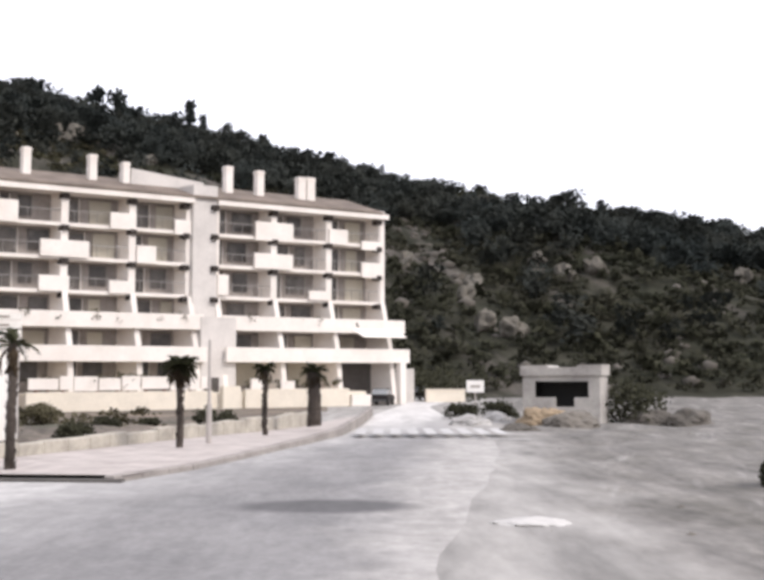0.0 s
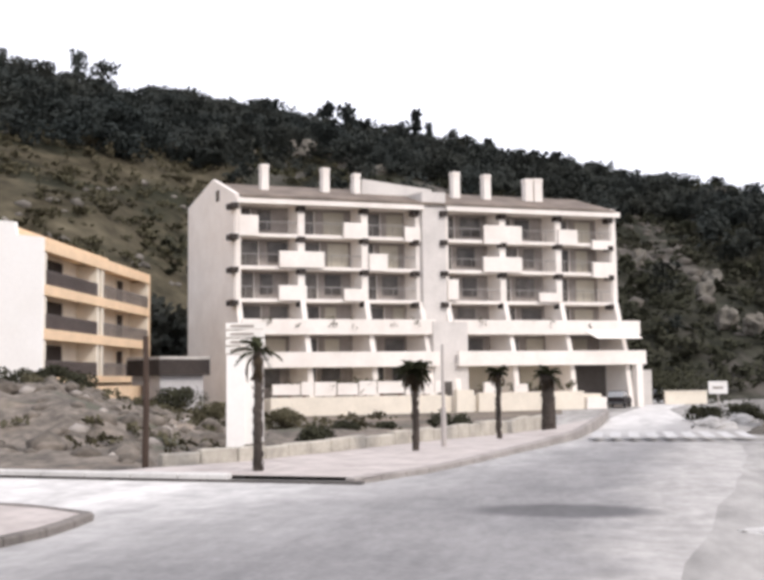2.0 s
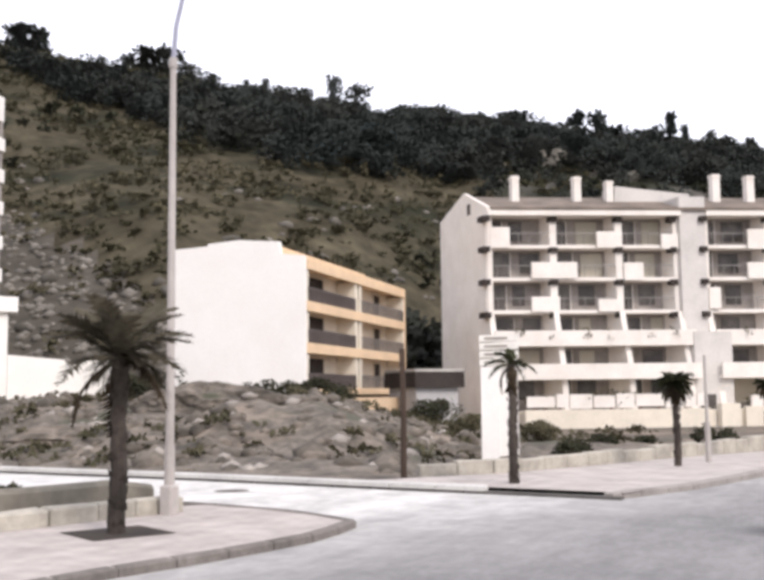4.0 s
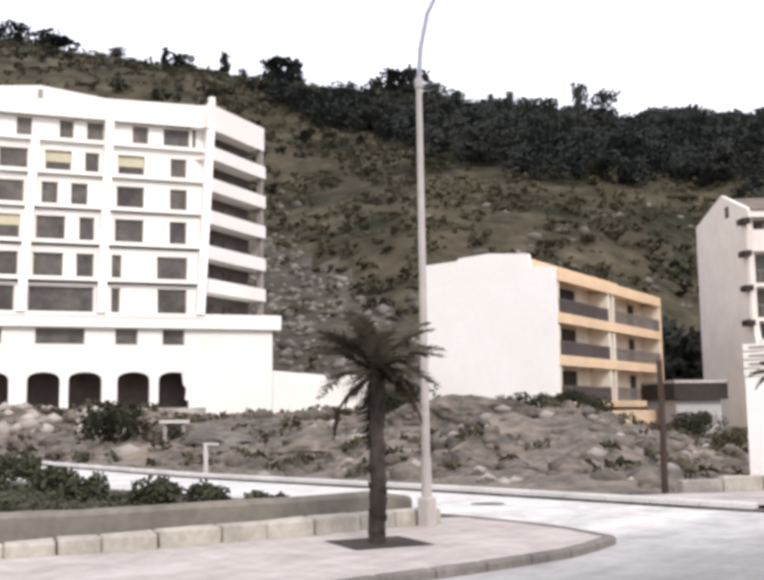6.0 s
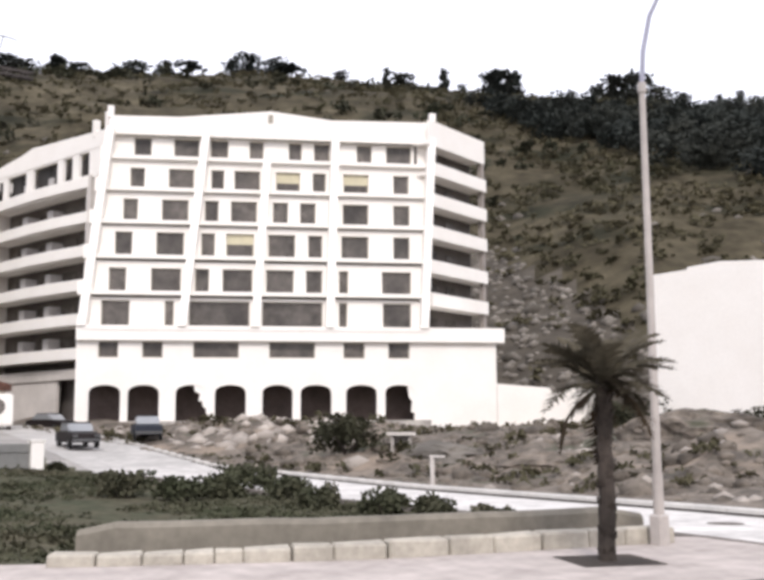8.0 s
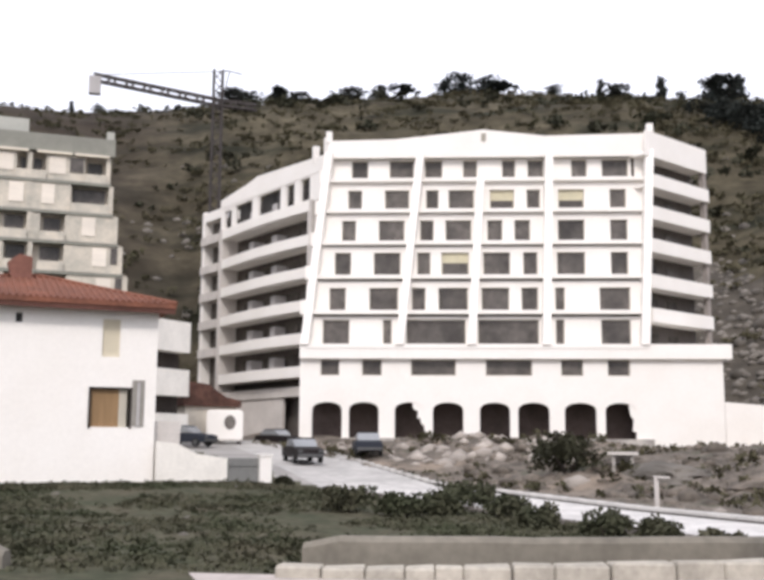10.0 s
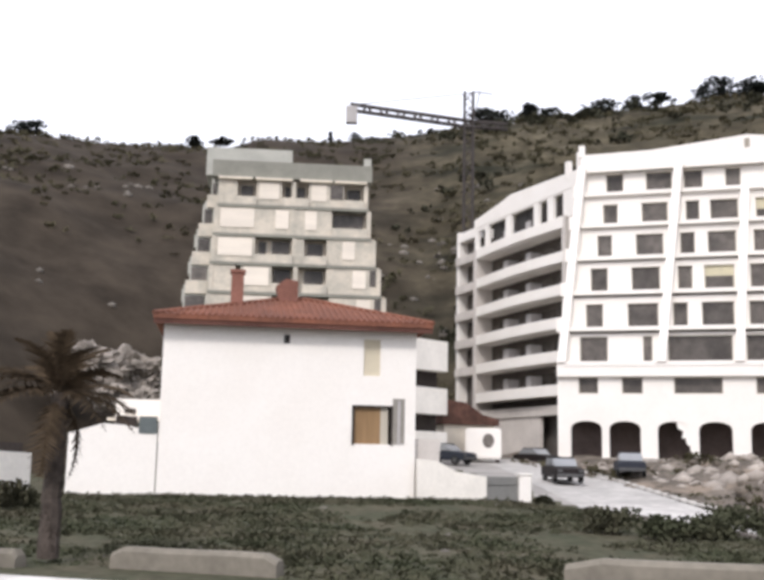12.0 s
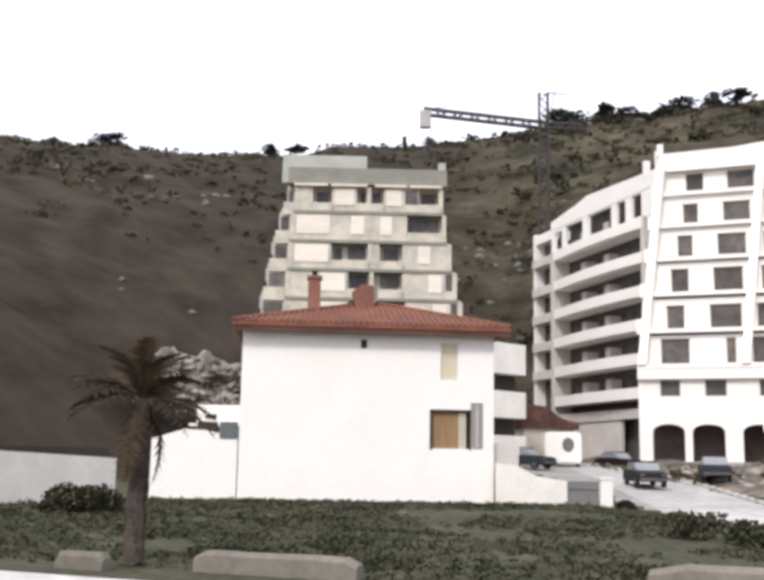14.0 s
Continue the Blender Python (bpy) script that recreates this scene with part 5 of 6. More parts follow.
# palms
def frond(length, droop, width, rnd, leaflets=22):
    """One feathery frond along +x, arching down."""
    bm = bmesh.new()
    pts = []
    for k in range(9):
        t = k / 8
        pts.append(Vector((length * (t - 0.12 * droop * t * t), 0, length * (0.35 * t - droop * t * t))))
    tube(bm, pts, 0.022, 0.006, 4)
    for k in range(leaflets):
        t = 0.12 + 0.86 * k / leaflets
        i = min(7, int(t * 8))
        p = pts[i].lerp(pts[i + 1], t * 8 - i)
        w = width * math.sin(math.pi * (0.15 + 0.8 * t)) * rnd.uniform(0.75, 1.15)
        for side in (-1, 1):
            tip = p + Vector((w * 0.55, side * w, -w * rnd.uniform(0.05, 0.5)))
            b = 0.035 + 0.02 * rnd.random()
            f = [bm.verts.new(p + Vector((-b, 0, 0))), bm.verts.new(p + Vector((b, 0, 0.01))), bm.verts.new(tip)]
            bm.faces.new(f)
    return bm


def make_palm(at, high, reach, n, label, seed, mat, girth=0.14, dry=0, droop=0.75, lean=0.0, group="young palms"):
    rnd = random.Random(seed)
    r = thing("palm_tree", at, label, "palm tree", group, turn=rnd.uniform(0, 360))
    bm = bmesh.new()
    rings = 14
    path = [(lean * (k / rings) ** 2 + 0.02 * rnd.uniform(-1, 1), 0.02 * rnd.uniform(-1, 1), high * k / rings) for k in range(rings + 1)]
    tube(bm, path, girth * 1.12, girth * 0.85, 9)
    for k in range(int(high * 22)):
        z = high * rnd.random()
        a = rnd.uniform(0, 2 * math.pi)
        c = Vector((math.cos(a) * girth, math.sin(a) * girth, z))
        q = [bm.verts.new(c + Vector((-math.sin(a) * o * 0.07, math.cos(a) * o * 0.07, -0.03))) for o in (-1, 1)]
        q.append(bm.verts.new(c + Vector((math.cos(a) * 0.06, math.sin(a) * 0.06, 0.11))))
        bm.faces.new(q)
    part("trunk", bm, M_BARK, r)
    shapes = []
    for k in range(4):
        b = frond(reach * rnd.uniform(0.85, 1.1), droop * rnd.uniform(0.8, 1.15), reach * 0.24, rnd)
        me = bpy.data.meshes.new("frond")
        b.to_mesh(me)
        b.free()
        me.materials.append(mat)
        shapes.append(me)
    dead = [m.copy() for m in shapes[:2]]
    for m in dead:
        m.materials[0] = M_DRYFROND
    for k in range(n):
        ob = new("frond", dead[k % 2] if k < dry else shapes[k % 4])
        ob.parent = r
        tilt = rnd.uniform(-75, 10) if k >= dry else rnd.uniform(20, 70)
        ob.matrix_basis = Matrix.Translation((lean, 0, high - 0.05)) @ Matrix.Rotation(2.39996 * k, 4, "Z") @ Matrix.Rotation(radians(tilt), 4, "Y") @ Matrix.Rotation(rnd.uniform(-0.4, 0.4), 4, "X")
    return r


make_palm((-11.0, 12.75, 0.1), 2.75, 1.28, 30, "palm with a rough dark trunk and ragged drooping crown", 5, M_BROWNFROND, 0.128, 3, 0.75)
make_palm((-8.2, 23.1, 0.1), 2.8, 0.66, 11, "slender palm with a sparse ragged crown", 6, M_FROND, 0.1, 4, 1.0)
make_palm((-5.9, 30.5, 0.1), 2.35, 0.56, 60, "young palm with a rounded dark crown", 7, M_FROND, 0.095, 16, 1.15)
make_palm((-4.15, 36.9, 0.1), 2.3, 0.46, 30, "slim young palm with a small tufted crown", 8, M_FROND, 0.085, 5, 1.0)
make_palm((-2.8, 43.0, 0.1), 2.2, 0.66, 32, "young palm wrapped in hanging dry fronds", 9, M_FROND, 0.28, 14, 1.0)
make_palm((-22.6, -2.35, 0.1), 3.35, 1.75, 22, "palm with a brown dry arching crown", 10, M_DRYFROND, 0.2, 3, 0.75)


# foliage made of many small leaf blades
def leaf_cloud(rnd, clumps, blades, size):
    """Vertices and triangles of blades gathered in round clumps (x, y, z, r)."""
    vs, fs = [], []
    for x, y, z, r in clumps:
        for _ in range(blades):
            a, b = rnd.uniform(0, 2 * math.pi), math.asin(rnd.uniform(-0.6, 1))
            q = r * rnd.uniform(0.55, 1.05)
            c = Vector((x + q * math.cos(a) * math.cos(b), y + q * math.sin(a) * math.cos(b), z + q * 0.8 * math.sin(b)))
            d = Vector((rnd.uniform(-1, 1), rnd.uniform(-1, 1), rnd.uniform(-0.6, 0.9))).normalized()
            e = d.orthogonal().normalized()
            w = size * rnd.uniform(0.6, 1.3)
            i = len(vs)
            vs += [c - e * w * 0.5, c + e * w * 0.5, c + d * w * 1.1 + e * w * 0.3, c + d * w * 1.0 - e * w * 0.35]
            fs.append((i, i + 1, i + 2, i + 3))
    return vs, fs


def leaf_mesh(name, vs, fs, mat):
    me = bpy.data.meshes.new(name)
    me.from_pydata([tuple(v) for v in vs], [], fs)
    me.materials.append(mat)
    return me


def tree_parts(rnd, kind):
    """Trunk and crown shapes of a hillside tree of unit height about 6 m."""
    h = 6.0
    t = bmesh.new()
    tube(t, ((0, 0, -1.5), (0.1, 0, h * 0.4), (0.05, 0.1, h * 0.75)), 0.2, 0.07, 6)
    for k in range(5):
        a = rnd.uniform(0, 6.28)
        tube(t, ((0.05, 0.05, h * (0.35 + 0.07 * k)), (1.3 * math.cos(a), 1.3 * math.sin(a), h * (0.5 + 0.07 * k))), 0.07, 0.03, 4)
    clumps = []
    for k in range(24):
        a = rnd.uniform(0, 6.28)
        if kind == "round":
            q, z, r = rnd.uniform(0, 2.1), rnd.uniform(0.12, 0.9) * h, rnd.uniform(0.85, 1.35)
        elif kind == "tall":
            z = rnd.uniform(0.2, 1.0) * h
            q, r = rnd.uniform(0, 1.0) * (1.15 - z / h), rnd.uniform(0.45, 0.8)
        else:
            q, z, r = rnd.uniform(0, 2.6), rnd.uniform(0.4, 0.85) * h, rnd.uniform(0.7, 1.0)
        clumps.append((q * math.cos(a), q * math.sin(a), z, r))
    vs, fs = leaf_cloud(rnd, clumps, 26, 0.5)
    return t, vs, fs


def make_skyline():
    rnd = random.Random(21)
    protos = []
    for kind in ("round", "tall", "flat", "round", "round"):
        r = thing("pine_tree", (0, 0, -500), "dark hillside pine with an uneven crown", "tree", "pines along the ridge")
        t, vs, fs = tree_parts(rnd, kind)
        part("trunk", t, M_BARK, r)
        ob = new("crown", leaf_mesh("crown", vs, fs, M_PINE))
        ob.parent = r
        protos.append(r)
    # direction, slope of the top, width, shape
    tops = [(18.99, 0.2761, 8.1, 0), (17.34, 0.2626, 4.0, 3), (15.62, 0.2715, 6.7, 0), (14.47, 0.2722, 5.4, 4), (13.71, 0.2559, 6.7, 0), (11.57, 0.2518, 9.4, 0), (10.66, 0.2638, 3.0, 1), (9.91, 0.2506, 2.4, 1), (8.63, 0.2449, 4.7, 0), (7.95, 0.2361, 4.7, 3), (6.62, 0.2336, 5.1, 4), (5.81, 0.2224, 4.8, 0), (4.34, 0.2179, 7.4, 0), (2.96, 0.2167, 3.5, 1), (2.35, 0.2072, 3.2, 3), (-0.03, 0.1936, 3.0, 0), (-5.45, 0.1835, 5.1, 0), (-7.16, 0.1756, 3.8, 3), (-9.65, 0.1724, 5.4, 4), (-10.32, 0.1773, 7.5, 0), (-12.01, 0.1655, 3.0, 1)]
    tops += [(-13.57, 0.1587, 5.9, 3), (-14.88, 0.1548, 5.4, 2), (-16.3, 0.1463, 5.4, 0), (-18.13, 0.1443, 4.8, 0), (29.23, 0.3164, 3.8, 0), (27.91, 0.306, 6.7, 3), (25.47, 0.2865, 5.4, 2), (23.32, 0.2843, 5.4, 0), (19.29, 0.2759, 4.8, 0)]
    for az, up, wide, k in tops:
        p = polar(az, 294)
        z = ground_z(p.x, p.y)
        high = max(2.2 + up * 294 - z, 2.5) + 1.5
        side = wide / (1.9 if k == 1 else 4.3)
        c = copy_thing(protos[k], Matrix.Identity(4))
        c.matrix_basis = Matrix.Translation((p.x, p.y, z - 1.5)) @ Matrix.Rotation(rnd.uniform(0, 6.28), 4, "Z") @ Matrix.Diagonal((side, side, high / 6.3, 1))
    spots = [(31.0, 7, 0), (33.0, 8, 1), (34.1, 6, 1), (36.0, 6, 4), (37.4, 9, 0), (38.6, 12, 3), (39.5, 11, 0), (40.6, 8, 4), (42.0, 5, 0), (45.5, 11, 0), (46.4, 9, 3), (49.1, 9, 1), (51.6, 6, 0), (52.4, 7, 1), (55.0, 4, 0), (57.8, 6, 2), (58.8, 7, 0), (60.2, 8, 3), (61.2, 6, 4), (63.4, 6, 2), (64.8, 5, 0), (66.4, 5.5, 3), (67.4, 4, 0), (69.6, 5, 0), (70.6, 7, 4), (72.4, 6, 0), (73.2, 6.5, 3), (80.6, 3.2, 0), (82.0, 4, 1), (89.6, 4, 0), (88.2, 4.5, 2), (98.5, 6, 0), (99.2, 4, 3), (101.5, 3, 2)]
    for az, high, k in spots:
        p = polar(az, 296 + rnd.uniform(-5, 3))
        high *= 0.92
        wide = 1.0 if az < 50 or k == 1 else 1.55
        m = Matrix.Translation((p.x, p.y, ground_z(p.x, p.y) - 0.12 * high)) @ Matrix.Rotation(rnd.uniform(0, 6.28), 4, "Z") @ Matrix.Diagonal((wide * high / 6 * rnd.uniform(0.9, 1.25), wide * high / 6 * rnd.uniform(0.9, 1.25), high / 6.4, 1))
        c = copy_thing(protos[k], Matrix.Identity(4))
        c.matrix_basis = m
    for r in protos:
        for o in (*r.children_recursive, r):
            bpy.data.objects.remove(o)


make_skyline()

FOREST_AZ = (-60, -2, 6, 14, 22, 30, 37, 44, 48, 50)
FOREST_UP = (0.0, 0.02, 0.06, 0.15, 0.20, 0.222, 0.25, 0.285, 0.325, 0.5)


def scatter(name, count, seed, az0, az1, d0, d1, keep, shapes, size, mat, label, category):
    """Many copies of a few clump shapes on the slope, joined into one mesh."""
    rnd = random.Random(seed)
    vs_all, fs_all = [], []
    base = 0
    made = 0
    tries = 0
    while made < count and tries < count * 12:
        tries += 1
        az = rnd.uniform(az0, az1)
        d = math.sqrt(rnd.uniform(d0 * d0, d1 * d1))
        p = polar(az, d)
        z = ground_z(p.x, p.y)
        if not keep(az, d, z, p, rnd):
            continue
        v, f = shapes[rnd.randrange(len(shapes))]
        k = size * rnd.uniform(0.6, 1.35)
        a = rnd.uniform(0, 6.283)
        c, sn = math.cos(a) * k, math.sin(a) * k
        arr = np.empty_like(v)
        arr[:, 0] = v[:, 0] * c - v[:, 1] * sn + p.x
        arr[:, 1] = v[:, 0] * sn + v[:, 1] * c + p.y
        arr[:, 2] = v[:, 2] * k * rnd.uniform(0.8, 1.2) + z - 0.1
        vs_all.append(arr)
        fs_all.append(f + base)
        base += len(v)
        made += 1
    me = bpy.data.meshes.new(name)
    v, f = np.concatenate(vs_all), np.concatenate(fs_all)
    sides = f.shape[1]
    me.vertices.add(len(v))
    me.vertices.foreach_set("co", v.astype(np.float32).ravel())
    me.loops.add(f.size)
    me.loops.foreach_set("vertex_index", f.astype(np.int32).ravel())
    me.polygons.add(len(f))
    me.polygons.foreach_set("loop_start", np.arange(0, f.size, sides, dtype=np.int32))
    me.update(calc_edges=True)
    me.materials.append(mat)
    return tagged(new(name, me), label, category, kind="stuff")


def clump_shapes(seed, n, lumps, blades, size, spread, high):
    rnd = random.Random(seed)
    out = []
    for _ in range(n):
        cl = [(rnd.uniform(-1, 1) * spread, rnd.uniform(-1, 1) * spread, rnd.uniform(0.25, 1.0) * high, rnd.uniform(0.3, 0.55) * (spread + high) * 0.5) for _ in range(lumps)]
        vs, fs = leaf_cloud(rnd, cl, blades, size)
        out.append((np.array([tuple(v) for v in vs]), np.array(fs)))
    return out


def beyond_foot(az, d):
    return d > float(np.interp(az, FOOT_AZ, FOOT_D)) + 2


def gully(p):
    return noise.noise((p.x * 0.045 + p.y * 0.02, p.y * 0.012, 9.0))


def in_forest(az, d, z, p, rnd):
    if not beyond_foot(az, d):
        return False
    up = (z - 2.2) / d
    lim = float(np.interp(az, FOREST_AZ, FOREST_UP))
    if up < lim + rnd.uniform(-0.012, 0.012):
        return False
    if az < 48 and (z + 2.4) / d > float(np.interp(az, RIDGE_AZ, RIDGE_UP)) + (rnd.uniform(0.006, 0.019) if -4 < az < 25 else rnd.uniform(0.004, 0.0155) if az < 0 else rnd.uniform(0.001, 0.0125)):
        return False
    if az < 20 and up < float(np.interp(az, RIDGE_AZ, RIDGE_UP)) - 0.03 and (rnd.random() < 0.88 or strata(az, up) < 0.12 - 1.2 * max(0.0, up - 0.09)):
        return False
    return True


def strata(az, up):
    """Bands of rock and growth that slant down the slope."""
    return noise.noise(((up - 0.02 * az) * 26, az * 0.1, 3)) + 0.5 * noise.noise(((up - 0.02 * az) * 70, az * 0.3, 8))


def in_scrub(az, d, z, p, rnd):
    if az > 52 and rnd.random() > 0.5:
        return False
    if az > 76 and (rnd.random() > 0.5 or (az > 88 and d < 150)):
        return False
    if 36 < az < 48.5 and (z - 2.2) / d < 0.19 - 0.012 * (48.5 - az) and rnd.random() > 0.15:
        return False
    return beyond_foot(az, d) and noise.noise((p.x * 0.06, p.y * 0.06, 4)) > -0.25


pine_shapes = clump_shapes(31, 6, 9, 20, 0.46, 1.6, 4.4)
scatter("pine_wood", 3000, 32, -26, 50, 126, 302, in_forest, pine_shapes, 0.9, M_PINE, "dark pine wood covering the upper slope", "woodland")
shrub_shapes = clump_shapes(33, 6, 4, 14, 0.28, 1.1, 0.75)
scatter("hill_scrub", 7000, 34, 14, 108, 80, 300, in_scrub, shrub_shapes, 1.0, M_SHRUB, "low dark scrub scattered over the hillside", "scrub")


def on_right_slope(az, d, z, p, rnd):
    return beyond_foot(az, d) and (z - 2.2) / d < 0.19 and strata(az, (z - 2.2) / d) > -0.25


scatter("slope_growth", 3800, 56, -26, 16, 108, 260, lambda az, d, z, p, rnd: beyond_foot(az, d) and (z - 2.2) / d < 0.2 and strata(az, (z - 2.2) / d) > -0.3, shrub_shapes, 1.15, M_SLOPEGREEN, "low grey green growth over the rocky slope", "scrub")
scatter("slope_bushes", 350, 35, -26, 20, 110, 240, on_right_slope, shrub_shapes, 1.7, M_BUSH, "dark olive bushes on the lower slope", "scrub")
scatter("hill_bushes", 200, 36, 24, 80, 110, 285, lambda az, d, z, p, rnd: beyond_foot(az, d) and noise.noise((p.x * 0.035, p.y * 0.035, 14)) > 0.12 and not (36 < az < 48.5 and (z - 2.2) / d < 0.17), shrub_shapes, 2.1, M_SLOPEGREEN, "dark bush thickets on the hillside", "scrub")


# rocks
def rock_shapes(seed, n, sub=2):
    rnd = random.Random(seed)
    out = []
    for _ in range(n):
        bm = bmesh.new()
        bmesh.ops.create_icosphere(bm, subdivisions=sub, radius=1)
        o = rnd.uniform(0, 50)
        for v in bm.verts:
            v.co *= 1 + 0.45 * noise.noise(v.co * 1.3 + Vector((o, o, o)))
            v.co.z *= 0.65
        bm.verts.ensure_lookup_table()
        out.append((np.array([tuple(v.co) for v in bm.verts]), np.array([[v.index for v in f.verts] for f in bm.faces])))
        bm.free()
    return out


rocks = rock_shapes(41, 6, 1)
scatter("hill_rocks", 420, 42, -26, 104, 110, 290, lambda az, d, z, p, rnd: beyond_foot(az, d) and (gully(p) > 0.2 or 45 < az < 76) and (z - 2.2) / d < 0.27, rocks, 0.8, M_ROCK, "grey rocks strewn on the hillside", "rocks")
scatter("scree", 450, 50, 36, 49, 95, 190, lambda az, d, z, p, rnd: beyond_foot(az, d) and (z - 2.2) / d < 0.2 - 0.012 * (48.5 - az), rocks, 0.6, M_ROCK, "grey broken scree on the cut slope", "scree")
scatter("bank_rubble", 1700, 43, 21, 72, 26, 80, lambda az, d, z, p, rnd: p.y > 24.6 and p.y < 60 and p.x < -11.5, rocks, 0.3, M_BANKROCK, "grey rubble and stones on the roadside bank", "rubble")
scatter("bank_boulders", 190, 54, 21, 60, 26, 62, lambda az, d, z, p, rnd: p.y > 25.4 and p.y < 56 and p.x < -13 and noise.noise((p.x * 0.3, p.y * 0.3, 11)) > -0.05, rocks, 0.5, M_BANKROCK, "brownish grey boulders half buried in the bank", "rubble")
scatter("slope_ledges", 260, 51, -26, 46, 105, 250, lambda az, d, z, p, rnd: beyond_foot(az, d) and (z - 2.2) / d < 0.18 and strata(az, (z - 2.2) / d) < -0.25, rocks, 1.2, M_LEDGE, "brownish rock ledges showing through the slope", "rocks")
scatter("bank_stones", 75, 52, 22, 50, 26, 50, lambda az, d, z, p, rnd: p.y > 25.4 and p.x < -13 and noise.noise((p.x * 0.5, p.y * 0.5, 3)) > -0.2, rocks, 0.33, M_PALEROCK, "pale broken stones lying on the bank", "rubble")
scatter("pale_rubble", 130, 44, 54, 69, 40, 82, lambda az, d, z, p, rnd: p.y > 27 and p.x < -30 and noise.noise((p.x * 0.1, p.y * 0.1, 1)) > -0.1, rocks, 0.55, M_PALEROCK, "pale broken boulders below the hotel", "rubble")
scatter("bank_weeds", 900, 45, 12, 72, 26, 82, lambda az, d, z, p, rnd: p.y > 24.9 and p.y < 75 and p.x < -11.5 and noise.noise((p.x * 0.12, p.y * 0.12, 6)) > -0.05, clump_shapes(46, 4, 3, 10, 0.14, 0.4, 0.35), 0.9, M_SHRUB, "dry weeds on the roadside bank", "weeds")
scatter("field_weeds", 3000, 47, 42, 112, 18, 47, lambda az, d, z, p, rnd: p.x < -15.0 - max(0, 12 - p.y) * 0.5 and p.x > -46 and p.y < 17.2 and p.y > -14 and noise.noise((p.x * 0.22, p.y * 0.22, 8)) > -0.3, clump_shapes(48, 5, 5, 24, 0.055, 0.6, 0.09), 0.95, M_GREEN, "dense dark green weeds in the field", "weeds")
scatter("dirt_stones", 140, 53, -26, 0, 12, 50, lambda az, d, z, p, rnd: p.x > 1.0 + p.y * 0.06, rocks, 0.13, M_ROCK, "scattered stones on the dirt verge", "stones")
scatter("grit", 1100, 49, -30, 2, 8, 60, lambda az, d, z, p, rnd: p.x > 1.2 + p.y * 0.06, rocks, 0.06, M_PALEROCK, "loose grit and small stones on the dirt", "gravel")


def one_bush(at, size, label, mat=None, seed=1, flat=0.8):
    rnd = random.Random(seed)
    r = thing("bush", at, label, "bush")
    cl = [(rnd.uniform(-0.6, 0.6) * size, rnd.uniform(-0.6, 0.6) * size, rnd.uniform(0.2, 0.75) * size * flat, rnd.uniform(0.3, 0.5) * size) for _ in range(12)]
    vs, fs = leaf_cloud(rnd, cl, 110, 0.06 + 0.04 * size)
    ob = new("foliage", leaf_mesh("foliage", vs, fs, mat or M_SHRUB))
    ob.parent = r
    t = bmesh.new()
    for k in range(4):
        a = 1.6 * k
        tube(t, ((0, 0, -0.3), (0.4 * size * math.cos(a), 0.4 * size * math.sin(a), 0.5 * size * flat)), 0.04 * size, 0.015 * size, 5)
    part("stem", t, M_BARK, r)
    return r


def on_ground(az, d, up=0.0):
    p = polar(az, d)
    return (p.x, p.y, ground_z(p.x, p.y) + up)


for k, (az, d, size, label) in enumerate((
        (54.6, 50, 2.2, "large dark bush on the bank below the arcade"), (16.5, 46, 1.0, "dark rounded bush on bare ground"), (9.0, 49, 1.1, "dark rounded bush behind the low wall"),
        (14.8, 50, 0.7, "small dark bush on bare ground"), (12.5, 52, 0.6, "small dark bush on bare ground"), (18.0, 55, 1.4, "grey green bush below the forecourt"),
        (33.9, 60, 1.2, "dark hedge bush by the orange house"), (32.3, 59, 1.4, "dark hedge bush by the orange house"), (30.6, 60, 1.3, "dark hedge bush by the orange house"), (29.0, 63, 1.3, "dark hedge bush by the orange house"), (36.0, 60, 0.9, "scrubby bush at the foot of the white wall"),
        (-21.3, 22.3, 0.75, "dark bush on the dirt verge"), (-2.9, 108, 5.5, "large dark shrub at the foot of the hill"), (-4.4, 64, 1.3, "dark bush beside a white heap"), (-6.6, 62, 1.3, "dark bush by the concrete hut"), (-12.9, 59, 2.7, "dark bush behind the concrete hut"),
        (60.0, 36, 1.1, "dark green bush at the field's edge"), (63.5, 32, 0.9, "dark green bush at the field's edge"), (47.0, 22.5, 0.6, "small dark bush by the low wall"), (56.0, 29, 0.7, "dark green bush at the field's edge"), (66.5, 33, 0.9, "dark green bush at the field's edge"),
        (50.0, 25.5, 0.6, "dark green bush at the field's edge"), (52.5, 26.5, 0.7, "dark green bush at the field's edge"), (58.0, 33, 0.9, "dark green bush at the field's edge"), (61.6, 33.5, 1.0, "dark green bush at the field's edge"), (69.9, 47, 0.55, "dark bush beside the gate"), (97.9, 38, 1.0, "dark shrub against the white wall"), (99.4, 37, 1.1, "dark shrub against the white wall"), (39.5, 68, 2.3, "tall dark bush beside the white house wall"), (23.9, 72, 1.8, "dark bush by the grey shed"), (22.0, 66, 1.3, "scrubby bush beside the apartments"))):
    one_bush(on_ground(az, d), size, label, M_GREEN if d < 40 and az > 40 else M_BUSH if label.startswith(("dark", "large", "small", "tall")) else None, seed=60 + k, flat=0.55 if d == 108 else 0.8)


